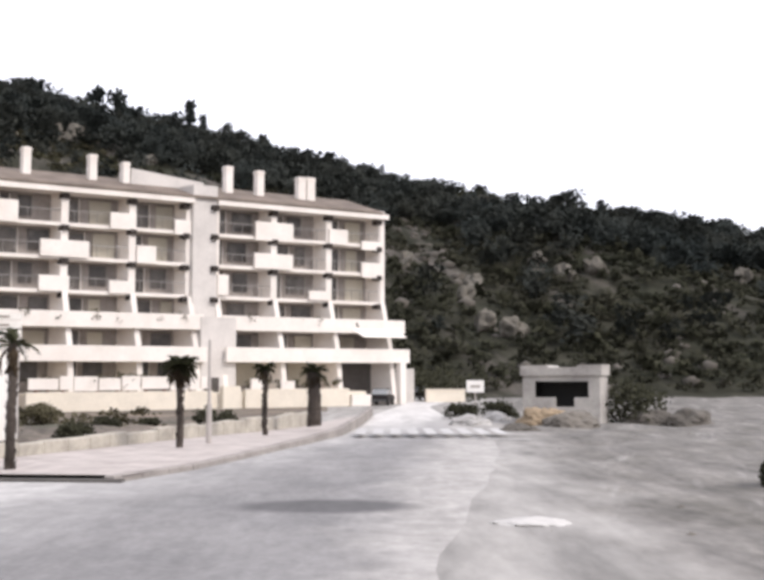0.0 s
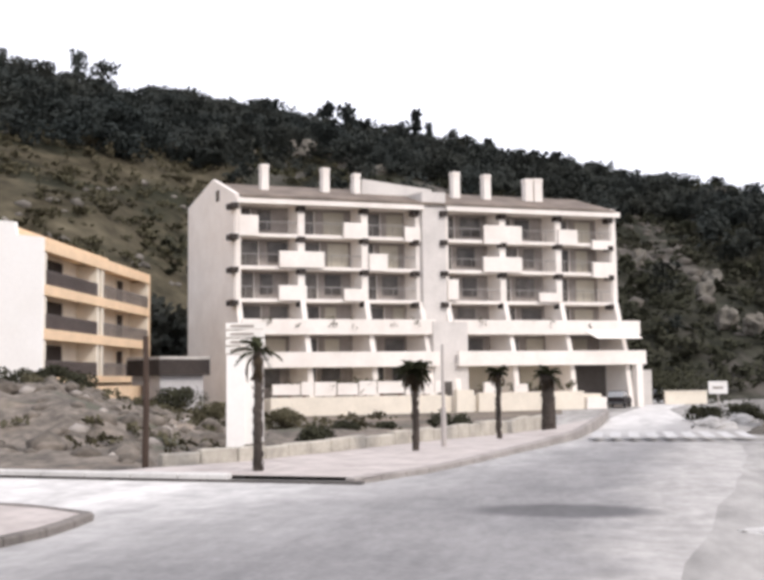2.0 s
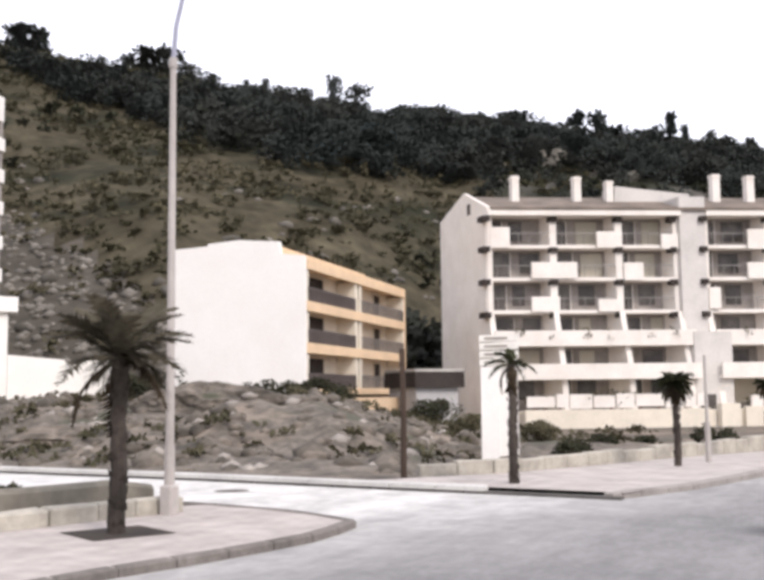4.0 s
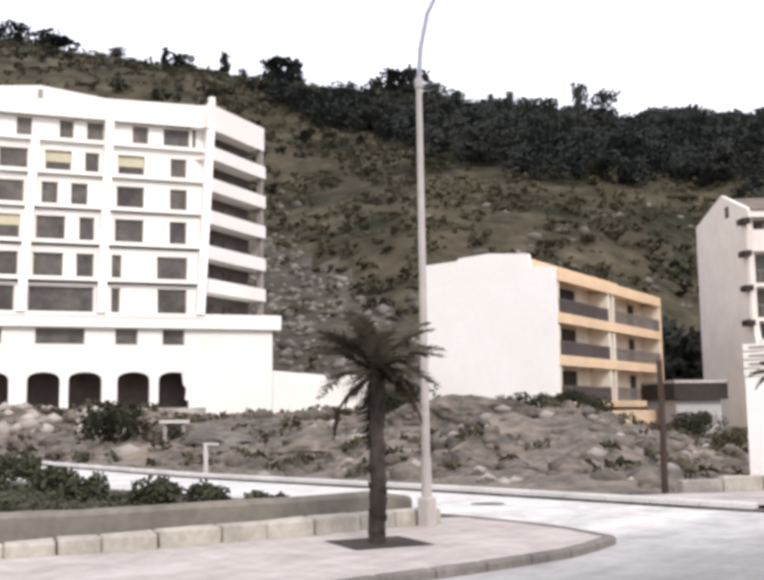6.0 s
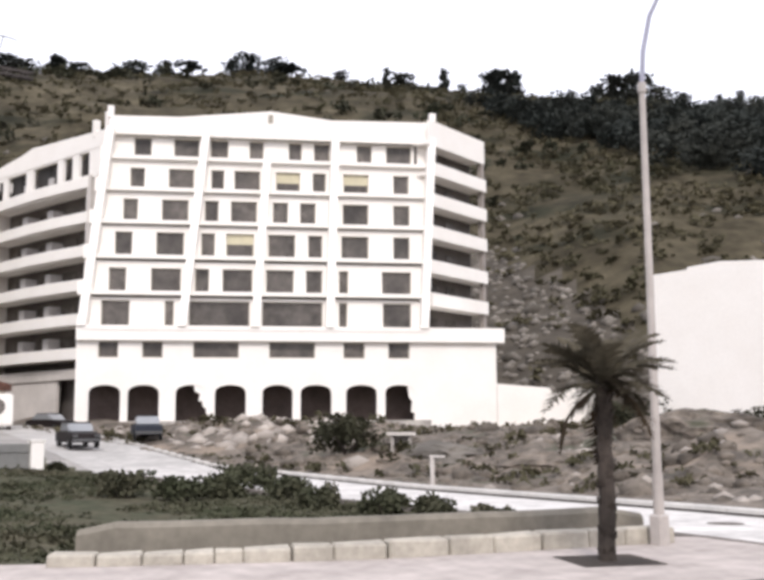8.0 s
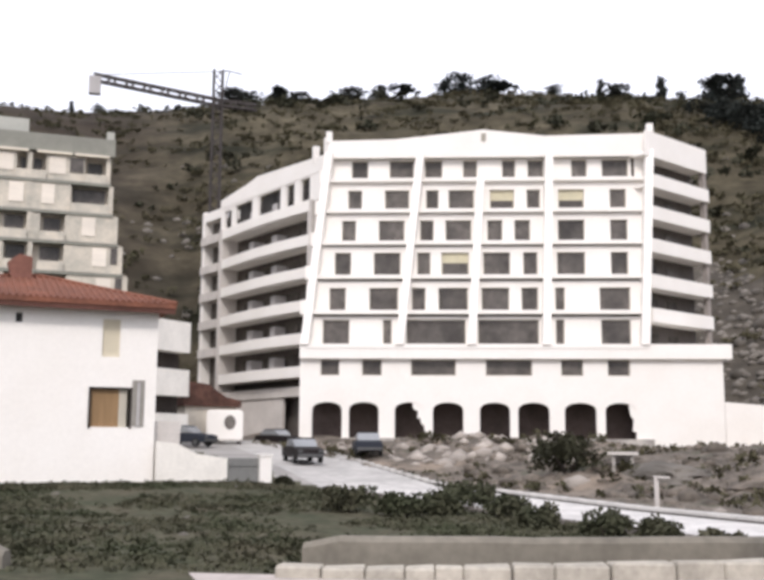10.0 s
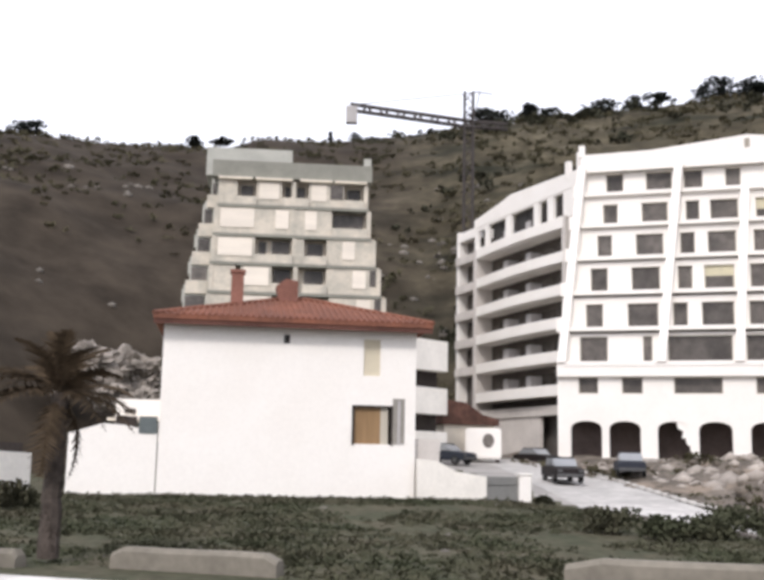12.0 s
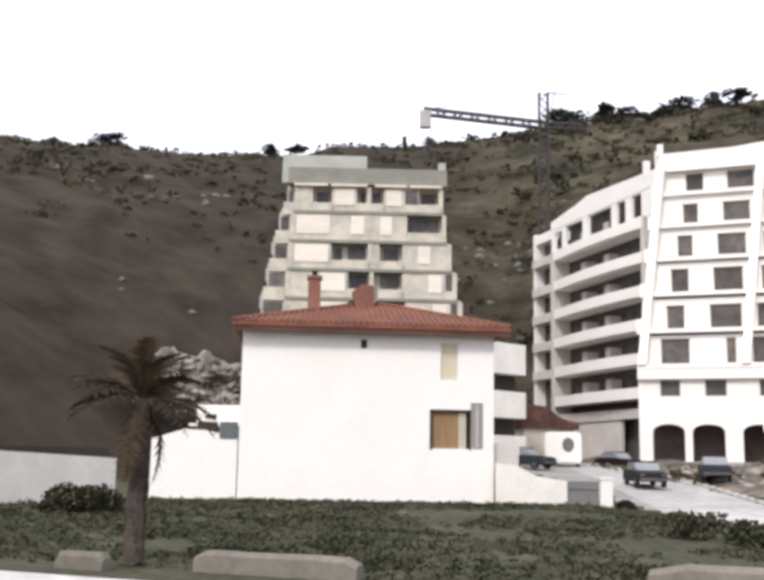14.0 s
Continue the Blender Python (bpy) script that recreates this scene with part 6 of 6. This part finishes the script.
# crane
def make_crane():
    p = polar(74.09, 128)
    r = thing("tower_crane", (p.x, p.y, ground_z(p.x, p.y)), "thin dark steel tower crane on the hillside", "crane")
    base = r.location.z
    top = 2.2 + 0.333 * 128 - base
    along = (polar(80.82, 128) - p).normalized()
    ang = math.degrees(math.atan2(along.y, along.x))
    r.rotation_euler = (0, 0, radians(ang))

    def lattice(length, half, axis):
        bm = bmesh.new()
        n = max(3, int(length / (half * 2.6)))
        for a, b in ((-1, -1), (1, -1), (1, 1), (-1, 1)):
            ends = [axis(k * length / n, a * half, b * half) for k in (0, n)]
            tube(bm, ends, 0.14, 0.14, 4)
        for k in range(n):
            for a, b, c, d in ((-1, -1, 1, -1), (1, -1, 1, 1), (1, 1, -1, 1), (-1, 1, -1, -1)):
                if k % 2:
                    a, b, c, d = c, d, a, b
                tube(bm, (axis(k * length / n, a * half, b * half), axis((k + 1) * length / n, c * half, d * half)), 0.07, 0.07, 3)
        return bm

    part("mast", lattice(top + 5.2, 0.55, lambda t, a, b: Vector((a, b, t - 1))), M_STEEL, r)
    part("jib", lattice(15.2, 0.4, lambda t, a, b: Vector((t, a, top + b + t * 0.135))), M_STEEL, r)
    part("counter_jib", lattice(5, 0.35, lambda t, a, b: Vector((-t, a, top + b - t * 0.06))), M_STEEL, r)
    part("counterweight", boxes((14.3, 15.7, -0.5, 0.5, top - 0.1, top + 2.1)), M_GREYWALL, r)
    part("tie_bar", tube(bmesh.new(), ((0, 0, top + 4.1), (14.8, 0, top + 2.4)), 0.05, 0.05, 4), M_STEEL, r)
    part("tie_bar", tube(bmesh.new(), ((0, 0, top + 4.1), (-1.2, 0, top + 4.3), (-3.0, 0, top + 4.0)), 0.09, 0.07, 4), M_STEEL, r)
    part("tie_bar", tube(bmesh.new(), ((-1.4, 0, top + 4.2), (-0.6, 0, top + 0.4)), 0.06, 0.06, 4), M_STEEL, r)


make_crane()


# cars
def make_car(at, turn, paint, label):
    r = thing("car", at, label, "car", "parked cars", turn)
    bm = bmesh.new()
    prism(bm, ((-2.0, 0.3), (2.0, 0.3), (2.05, 0.62), (1.95, 0.8), (0.95, 0.9), (-1.55, 0.92), (-2.02, 0.85), (-2.05, 0.5)), -0.8, 0.8)
    bmesh.ops.bevel(bm, geom=bm.edges[:], offset=0.06, segments=2, affect="EDGES")
    part("body", bm, paint, r)
    bm = bmesh.new()
    prism(bm, ((0.95, 0.88), (0.35, 1.36), (-1.0, 1.4), (-1.6, 0.9)), -0.68, 0.68)
    bmesh.ops.bevel(bm, geom=bm.edges[:], offset=0.07, segments=2, affect="EDGES")
    part("cabin", bm, M_CARGLASS, r)
    bm = boxes((-0.95, 0.32, -0.64, 0.64, 1.36, 1.43))
    bmesh.ops.bevel(bm, geom=bm.edges[:], offset=0.03, segments=1, affect="EDGES")
    part("roof", bm, paint, r)
    for x in (-1.25, 1.3):
        for y in (-0.74, 0.74):
            w = part("wheel", tube(bmesh.new(), ((x, y - 0.09, 0.3), (x, y + 0.09, 0.3)), 0.3, 0.3, 14), M_TYRE, r)
            part("rim", tube(bmesh.new(), ((x, y - 0.1, 0.3), (x, y + 0.1, 0.3)), 0.17, 0.17, 10), M_CHROME, w)
    part("bumper", boxes((2.0, 2.12, -0.75, 0.75, 0.36, 0.52)), M_CHROME, r)
    part("bumper", boxes((-2.12, -2.0, -0.75, 0.75, 0.36, 0.52)), M_CHROME, r)
    for y in (-0.6, 0.6):
        part("headlight", boxes((1.98, 2.07, y - 0.14, y + 0.14, 0.6, 0.74)), M_CHROME, r)
    return r


# pale base colour stands in for bright sky mirrored in the glass
M_CARGLASS = material("car_glass", (0.26, 0.27, 0.28), gloss=0.6, rough=0.12, spread=0.05, bump=0)
M_CARBLUE = material("blue_car_paint", (0.03, 0.034, 0.045), gloss=0.12, rough=0.55, spread=0.05, bump=0)
make_car((-56.9, 21.9, ground_z(-56.9, 21.9) + 0.03), -8, M_CARRED, "dark saloon car parked on the side road")
make_car((-58.9, 26.9, ground_z(-58.9, 26.9) + 0.02), 160, M_CARBLUE, "blue grey car parked on the rough verge")
make_car((0.0, 92.5, ground_z(0, 92.5) + 0.03), 80, M_CARRED, "dark car parked by the apartment garage")
make_car((4.2, 108, ground_z(4.2, 108) + 0.03), 70, M_CARRED, "dark car parked at the end of the road")
p_ = polar(75.2, 73)
make_car((p_.x, p_.y, ground_z(p_.x, p_.y) + 0.03), 40, M_CARBLUE, "blue grey car parked beside the terraced building")
p_ = polar(70.3, 84)
make_car((p_.x, p_.y, ground_z(p_.x, p_.y) + 0.03), 20, M_CARRED, "dark car parked under the hotel wing")


# concrete hut with an open hatch, broken at the top
def make_hut():
    s = Site("concrete_hut", polar(-7.68, 56.2, -0.15), polar(-11.8, 55.4), None, "bare grey concrete hut with a wide open hatch", "hut")
    n = s.length
    bm = bmesh.new()
    holed(bm, 0, n, 0, 0.25, -0.3, 2.3, [(0.65, n - 0.6, 1.15, 2.0), (1.75, 2.75, 0.65, 1.15)])
    bx(bm, 0, 0.25, 0.25, 2.6, -0.3, 2.3)
    bx(bm, n - 0.25, n, 0.25, 2.6, -0.3, 2.3)
    bx(bm, 0.25, n - 0.25, 2.4, 2.6, -0.3, 2.3)
    s.part("wall", bm, M_CONCRETE)
    bm = bmesh.new()
    prism(bm, ((-0.1, 2.3), (n + 0.1, 2.3), (n + 0.1, 2.88), (3.0, 2.85), (2.9, 2.74), (1.5, 2.72), (1.3, 2.85), (-0.1, 2.82)), -0.15, 2.75)
    s.part("roof", bm, M_CONCRETE)
    s.part("floor", boxes((0.25, n - 0.25, 0.25, 2.4, -0.3, 0.05)), M_SOIL)
    # added dark sheets that paint the shade inside the hut
    s.part("lining", boxes((0.25, n - 0.25, 2.2, 2.39, 0.05, 2.28), (0.252, 0.4, 0.26, 2.2, 0.05, 2.28), (n - 0.4, n - 0.252, 0.26, 2.2, 0.05, 2.28)), M_DARK, label="dark inner lining that stands for interior shade")


make_hut()


def heap(at, size, high, mat, label, seed):
    bm = bmesh.new()
    bmesh.ops.create_icosphere(bm, subdivisions=4, radius=1)
    for v in bm.verts:
        k = 1 + 0.3 * noise.noise(v.co * 1.6 + Vector((seed, 0, 0))) + 0.14 * noise.noise(v.co * 5 + Vector((seed, 3, 0)))
        v.co = Vector((v.co.x * size * k, v.co.y * size * 0.6 * k, v.co.z * high * k))
    ob = part("mound", bm, mat)
    ob.location = at
    return tagged(ob, label, "heap")


M_WHITESAND = material("white_sand", (0.52, 0.50, 0.475), spread=0.2, grain=4)
M_ORANGESOIL = material("ochre_rubble", (0.31, 0.235, 0.155), spread=0.25, grain=4)
heap(on_ground(-4.8, 54, 0), 1.1, 0.5, M_WHITESAND, "pale heap of sand at the roadside", 1)
heap(on_ground(-8.8, 52, 0), 1.3, 0.85, M_ORANGESOIL, "ochre rubble heap before the hut", 2)
heap(on_ground(-10.2, 51, -0.1), 1.5, 0.8, M_ROCK, "grey rubble heap before the hut", 3)
heap(on_ground(-7.4, 47, -0.1), 0.9, 0.4, M_ROCK, "grey rubble heap before the hut", 4)
heap(on_ground(-14.4, 58, 0), 1.4, 0.8, M_ROCK, "grey brown heap of earth", 5)
heap(on_ground(-16.4, 57, 0), 1.3, 0.85, M_ROCK, "brown heap of debris", 6)
heap(on_ground(-8.2, 15.8, -0.05), 0.62, 0.13, M_WHITESAND, "small pale heap of gravel on the dirt", 7)
heap(on_ground(-6.2, 60, 0), 0.8, 0.5, M_WHITESAND, "white heap beside a bush", 8)
scatter("field_stones", 16, 55, 70, 98, 24, 44, lambda az, d, z, p, rnd: p.x < -22 and p.x > -44 and p.y < 14, rocks, 0.2, M_ROCK, "pale flat stones lying in the field", "stones")
heap(on_ground(49.5, 48, -0.2), 2.6, 0.7, M_ROCK, "mound of grey earth on the bank", 9)
heap(on_ground(36.0, 44, -0.2), 3.2, 1.0, M_RUBBLE, "mound of grey earth on the bank", 10)
heap(on_ground(44.0, 44, -0.3), 3.0, 0.6, M_RUBBLE, "mound of grey earth on the bank", 11)

# signs and posts
sign = thing("sign_board", on_ground(-5.1, 66), "white board on a short post", "sign")
part("post", tube(bmesh.new(), ((0, 0, -0.3), (0, 0, 1.8)), 0.05), M_GALV, sign)
part("board", boxes((-0.55, 0.55, -0.08, -0.04, 1.55, 2.3)), M_WHITE, sign)
part("lettering", boxes((-0.3, 0.3, -0.09, -0.082, 1.85, 1.98)), M_TEXTBAR, sign)

totem = thing("totem_sign", (-11.3, 30.7, ground_z(-11.3, 30.7)), "tall white totem sign with stacked boards", "sign", turn=15)
part("pillar", boxes((-0.58, 0.0, -0.12, 0.12, -0.5, 2.75)), M_WHITE, totem)
part("pillar", boxes((0.38, 0.56, -0.12, 0.12, -0.5, 2.75)), M_GREYWHITE, totem)
part("pillar", boxes((0.0, 0.38, 0.0, 0.1, -0.5, 2.75)), M_WHITE, totem)
for k in range(4):
    b_ = part("board", boxes((-0.6, 0.6, -0.14, 0.14, 2.79 + 0.25 * k, 2.99 + 0.25 * k)), M_CREAMWHITE, totem)
    part("lettering", boxes((-0.45, 0.27, -0.15, -0.142, 2.85 + 0.25 * k, 2.92 + 0.25 * k)), M_TEXTBAR, b_)

post = thing("timber_post", (-11.7, 24.5, 0.1), "rough brown timber post by the kerb", "post")
part("shaft", tube(bmesh.new(), ((0, 0, -0.3), (0.02, 0, 1.5), (0, 0, 3.3)), 0.09, 0.075, 8), M_BARKPOST, post)
pole = thing("grey_pole", (-5.4, 32.6, 0.1), "slim grey metal pole on the pavement", "pole")
part("shaft", tube(bmesh.new(), ((0, 0, 0), (0, 0, 1.2)), 0.09), M_GALV, pole)
part("shaft", tube(bmesh.new(), ((0, 0, 1.2), (0, 0, 3.2)), 0.055, 0.04), M_GALV, pole)
mark = thing("marker_post", (-29.0, 24.3, road_z(-29.0)), "white concrete marker post by the kerb", "post")
part("shaft", boxes((-0.055, 0.055, -0.055, 0.055, -0.3, 1.1)), M_GREYWHITE, mark)
part("arm", boxes((-0.1, 0.65, -0.05, 0.05, 1.1, 1.17)), M_GREYWHITE, mark)

# small pit house on the bank
pit = Site("pump_house", polar(52.3, 50, 0.8), polar(51.2, 50), None, "small broken concrete pump house on the bank", "hut")
pit.part("wall", boxes((0, 0.16, 0, 0.9, -0.9, 1.0), (0.84, 1.0, 0, 0.9, -0.9, 1.0), (0.16, 0.84, 0.75, 0.9, -0.9, 1.0)), M_CONCRETE)
pit.part("roof", boxes((-0.2, 1.2, -0.15, 1.05, 1.0, 1.14)), M_GREYWHITE)

# boundary wall beside the hotel
bw = Site("boundary_wall", polar(69.17, 85.5, 2.4), polar(46.07, 88), None, "white boundary wall beside the hotel", "wall")
bm = bmesh.new()
prism(bm, ((34.25, -1.6), (43.2, -1.6), (43.2, 2.9), (40.5, 2.95), (40.2, 2.6), (39.0, 2.6), (38.8, 3.0), (34.25, 3.35)), 0.05, 0.35)
bw.part("wall", bm, M_WHITE)

# white walls at the far end of the road
ew = Site("end_wall", polar(-1.0, 102, -0.4), polar(-5.0, 104), None, "low white walls with a taller gate pier at the road's end", "wall")
ew.part("pier", boxes((0.0, 1.4, 0, 0.3, -0.3, 3.2)), M_GREYWHITE)
ew.part("wall", boxes((2.6, 6.6, 0, 0.3, -0.3, 1.1), (2.55, 6.65, -0.05, 0.35, 1.1, 1.2)), M_CREAM)


# dark trees in the gap between the houses
def make_grove_tree(az, d, high, wide, seed):
    rnd = random.Random(seed)
    r = thing("broadleaf_tree", on_ground(az, d), "dark dense tree beside the apartment block", "tree", "trees between the houses")
    t, vs, fs = tree_parts(rnd, "round")
    part("trunk", t, M_BARK, r)
    ob = new("crown", leaf_mesh("crown", vs, fs, M_PINE))
    ob.parent = r
    r.scale = (wide / 4.5, wide / 4.5, high / 6.0)


for k, (az, d, high, wide) in enumerate(((25.6, 99, 7.0, 5.5), (24.4, 101, 8.0, 5.5), (23.4, 104, 9.0, 5.0), (26.8, 103, 6.0, 5.0), (25.0, 108, 9.0, 6.0))):
    make_grove_tree(az, d, high, wide, 300 + k)

# grey shed between the houses
shed = Site("grey_shed", polar(24.9, 72, 0.4), polar(22.4, 74), None, "low grey shed with a dark flat roof", "shed")
shed.part("wall", boxes((0.3, shed.length, 0.2, 4, -1.5, 2.4)), M_GREYWALL)
shed.part("roof", boxes((0.0, shed.length + 0.3, -0.2, 4.2, 2.3, 3.4)), M_BEAM)
shed.part("roof_edge", boxes((0.0, shed.length + 0.3, -0.25, 4.2, 3.4, 3.6)), M_CONCRETE)

# terraces and hut between the house and the hotel
ter = Site("terraced_building", polar(77.3, 70, 2.2), polar(75.15, 73), None, "pale terraced building with dark window bands", "building")
ter.part("wall", boxes((0, ter.length, 1.0, 8, 0, 8.2)), M_BEAM)
for lo, hi in ((6.2, 8.3), (3.2, 5.0), (0.3, 2.0)):
    ter.part("parapet", boxes((-0.2, ter.length, 0, 1.0, lo, hi)), M_CREAMWHITE)
M_RUST = material("rusty_sheet", (0.12, 0.06, 0.045), spread=0.3, grain=3)
red = Site("red_roofed_shed", polar(75.3, 80, 2.4), polar(72.6, 82), None, "low shed with a rusty red roof", "shed")
red.part("wall", boxes((0, red.length, 0, 3, -0.3, 2.6)), M_CREAM)
bm = bmesh.new()
prism(bm, ((-0.3, 2.6), (red.length + 0.3, 2.6), (red.length + 0.3, 3.1), (red.length * 0.75, 3.4), (red.length * 0.4, 4.3), (-0.3, 4.5)), -0.3, 3.2)
red.part("roof", bm, M_RUST)
hut = Site("site_cabin", polar(74.5, 77, 2.2), polar(72.2, 77), None, "white site cabin with a round window", "cabin")
bm = boxes((0.45, hut.length, 0, 2.2, 0.2, 2.45))
bmesh.ops.bevel(bm, geom=bm.edges[:], offset=0.12, segments=2, affect="EDGES")
hut.part("body", bm, M_WHITE)
hut.part("window", prism(bmesh.new(), [(2.15 + 0.42 * math.cos(k), 1.55 + 0.52 * math.sin(k)) for k in np.linspace(0, 6.283, 17)[:-1]], -0.03, 0.02), M_PANE)
for q in (0.55, hut.length - 0.4):
    hut.part("foot", boxes((q, q + 0.3, 0.2, 2, -0.3, 0.25)), M_BEAM)

# white wall on the far side of the field
fw = Site("field_wall", polar(103.8, 40, 0.2), polar(97.1, 45), None, "long white rendered wall beyond the field", "wall")
bm = bmesh.new()
prism(bm, ((-9, -0.6), (fw.length, -0.6), (fw.length, 2.0), (-9, 2.5)), 0, 0.3)
fw.part("wall", bm, M_CREAMWHITE)
fw.part("coping", boxes((-9, fw.length, 0.5, 1.2, 2.0, 2.4)), M_BEAM)

# rock outcrop behind the house
M_OUTCROP = material("cracked_pale_rock", (0.40, 0.36, 0.32), spread=0.3, grain=1.4, stain=0.7, tint=(0.10, 0.088, 0.075), bump=0.6)
for k, (az, d, up, size) in enumerate(((94.6, 105, 9.6, 3.0), (92.6, 106, 9.2, 2.8), (91.2, 106, 8.8, 2.5), (93.4, 104, 6.5, 2.2), (95.6, 106, 7.2, 1.8), (91.6, 103, 5.6, 2.2))):
    p_ = polar(az, d)
    bm = bmesh.new()
    bmesh.ops.create_icosphere(bm, subdivisions=4, radius=1)
    for v in bm.verts:
        q_ = 1 + 0.5 * noise.noise(v.co * 1.4 + Vector((k * 7.0, 0, 0))) - 0.5 * abs(noise.noise(v.co * 3 + Vector((k * 7.0, 0, 0)))) + 0.3 * noise.noise(v.co * 7 + Vector((k * 7.0, 0, 0)))
        v.co = Vector((v.co.x * size * q_, v.co.y * size * q_, v.co.z * size * 0.7 * q_))
    ob = part("rock_outcrop", bm, M_OUTCROP)
    ob.location = (p_.x, p_.y, max(ground_z(p_.x, p_.y), 2.2 + up - size * 0.3))
    tagged(ob, "pale jagged rock outcrop on the slope", "rock", "rock outcrops")


for k, (az, up, size) in enumerate(((-5.43, 0.1565, 3.6), (-8.51, 0.1358, 2.8), (-1.21, 0.1071, 2.2), (16.81, 0.2208, 3.0), (17.61, 0.2235, 2.4), (-10.03, 0.0918, 2.4), (-11.71, 0.0959, 2.3), (-8.52, 0.0968, 2.6), (-19.19, 0.0846, 2.2), (12.8, 0.202, 1.8), (9.64, 0.2089, 1.6), (-5.12, 0.0838, 2.2), (-15.63, 0.1352, 2.4), (-7.18, 0.0379, 2.6), (-5.63, 0.0472, 2.4), (-4.59, 0.0747, 2.0))):
    d = 126.0
    while d < 290 and (ground_z(*polar(az, d).to_2d()) - 2.2) / d < up:
        d += 2.0
    bm = bmesh.new()
    bmesh.ops.create_icosphere(bm, subdivisions=3, radius=1)
    for v in bm.verts:
        q_ = 1 + 0.6 * noise.noise(v.co * 1.4 + Vector((k * 5.0, 3, 0))) + 0.25 * noise.noise(v.co * 4 + Vector((k * 5.0, 0, 0)))
        v.co = Vector((v.co.x * size * 0.7 * q_, v.co.y * size * 0.6 * q_, v.co.z * size * 0.9 * q_))
    ob = part("rock_outcrop", bm, M_SLOPEROCK)
    p_ = polar(az, d - 2)
    ob.location = (p_.x, p_.y, ground_z(p_.x, p_.y) + size * 0.3)
    ob.rotation_euler = (0.3, -0.5, k)
    tagged(ob, "weathered grey rock face among the hillside scrub", "rock", "slope rocks")


# potted plants along the terraces of the apartments
def make_potted(at, size, seed):
    rnd = random.Random(seed)
    r = thing("potted_plant", at, "dark leafy potted plant on a white parapet", "potted plant", "terrace plants")
    part("pot", tube(bmesh.new(), ((0, 0, 0), (0, 0, 0.28)), 0.13, 0.17, 10), M_BRICKRED, r)
    cl = [(rnd.uniform(-0.35, 0.35) * size, rnd.uniform(-0.2, 0.2) * size, 0.3 + rnd.uniform(0.1, 0.7) * size, 0.3 * size) for _ in range(5)]
    vs, fs = leaf_cloud(rnd, cl, 26, 0.12)
    ob = new("foliage", leaf_mesh("foliage", vs, fs, M_SHRUB))
    ob.parent = r


o_ = polar(20.77, 84, -0.7)
u_ = (polar(0, 96.3) - o_).to_2d().normalized().to_3d()
v_ = (polar(23.26, 93) - o_).to_2d().normalized().to_3d()
rnd_ = random.Random(77)
for k in range(11):
    make_potted(o_ + u_ * (1.6 + 1.25 * k + rnd_.uniform(-0.4, 0.4)) + v_ * -3.9 + Vector((0, 0, 1.5)), rnd_.uniform(0.9, 1.6), 200 + k)
for k in range(7):
    make_potted(o_ + u_ * (19.0 + 1.3 * k) + v_ * -3.9 + Vector((0, 0, 1.5)), rnd_.uniform(0.8, 1.4), 220 + k)
for u in (2.0, 4.4, 7.4, 9.0, 12.6, 14.6, 20.5, 25.4, 27.0, 30.8):
    make_potted(o_ + u_ * u + v_ * -1.2 + Vector((0, 0, 6.8)), rnd_.uniform(0.8, 1.2), 240 + int(u * 3))
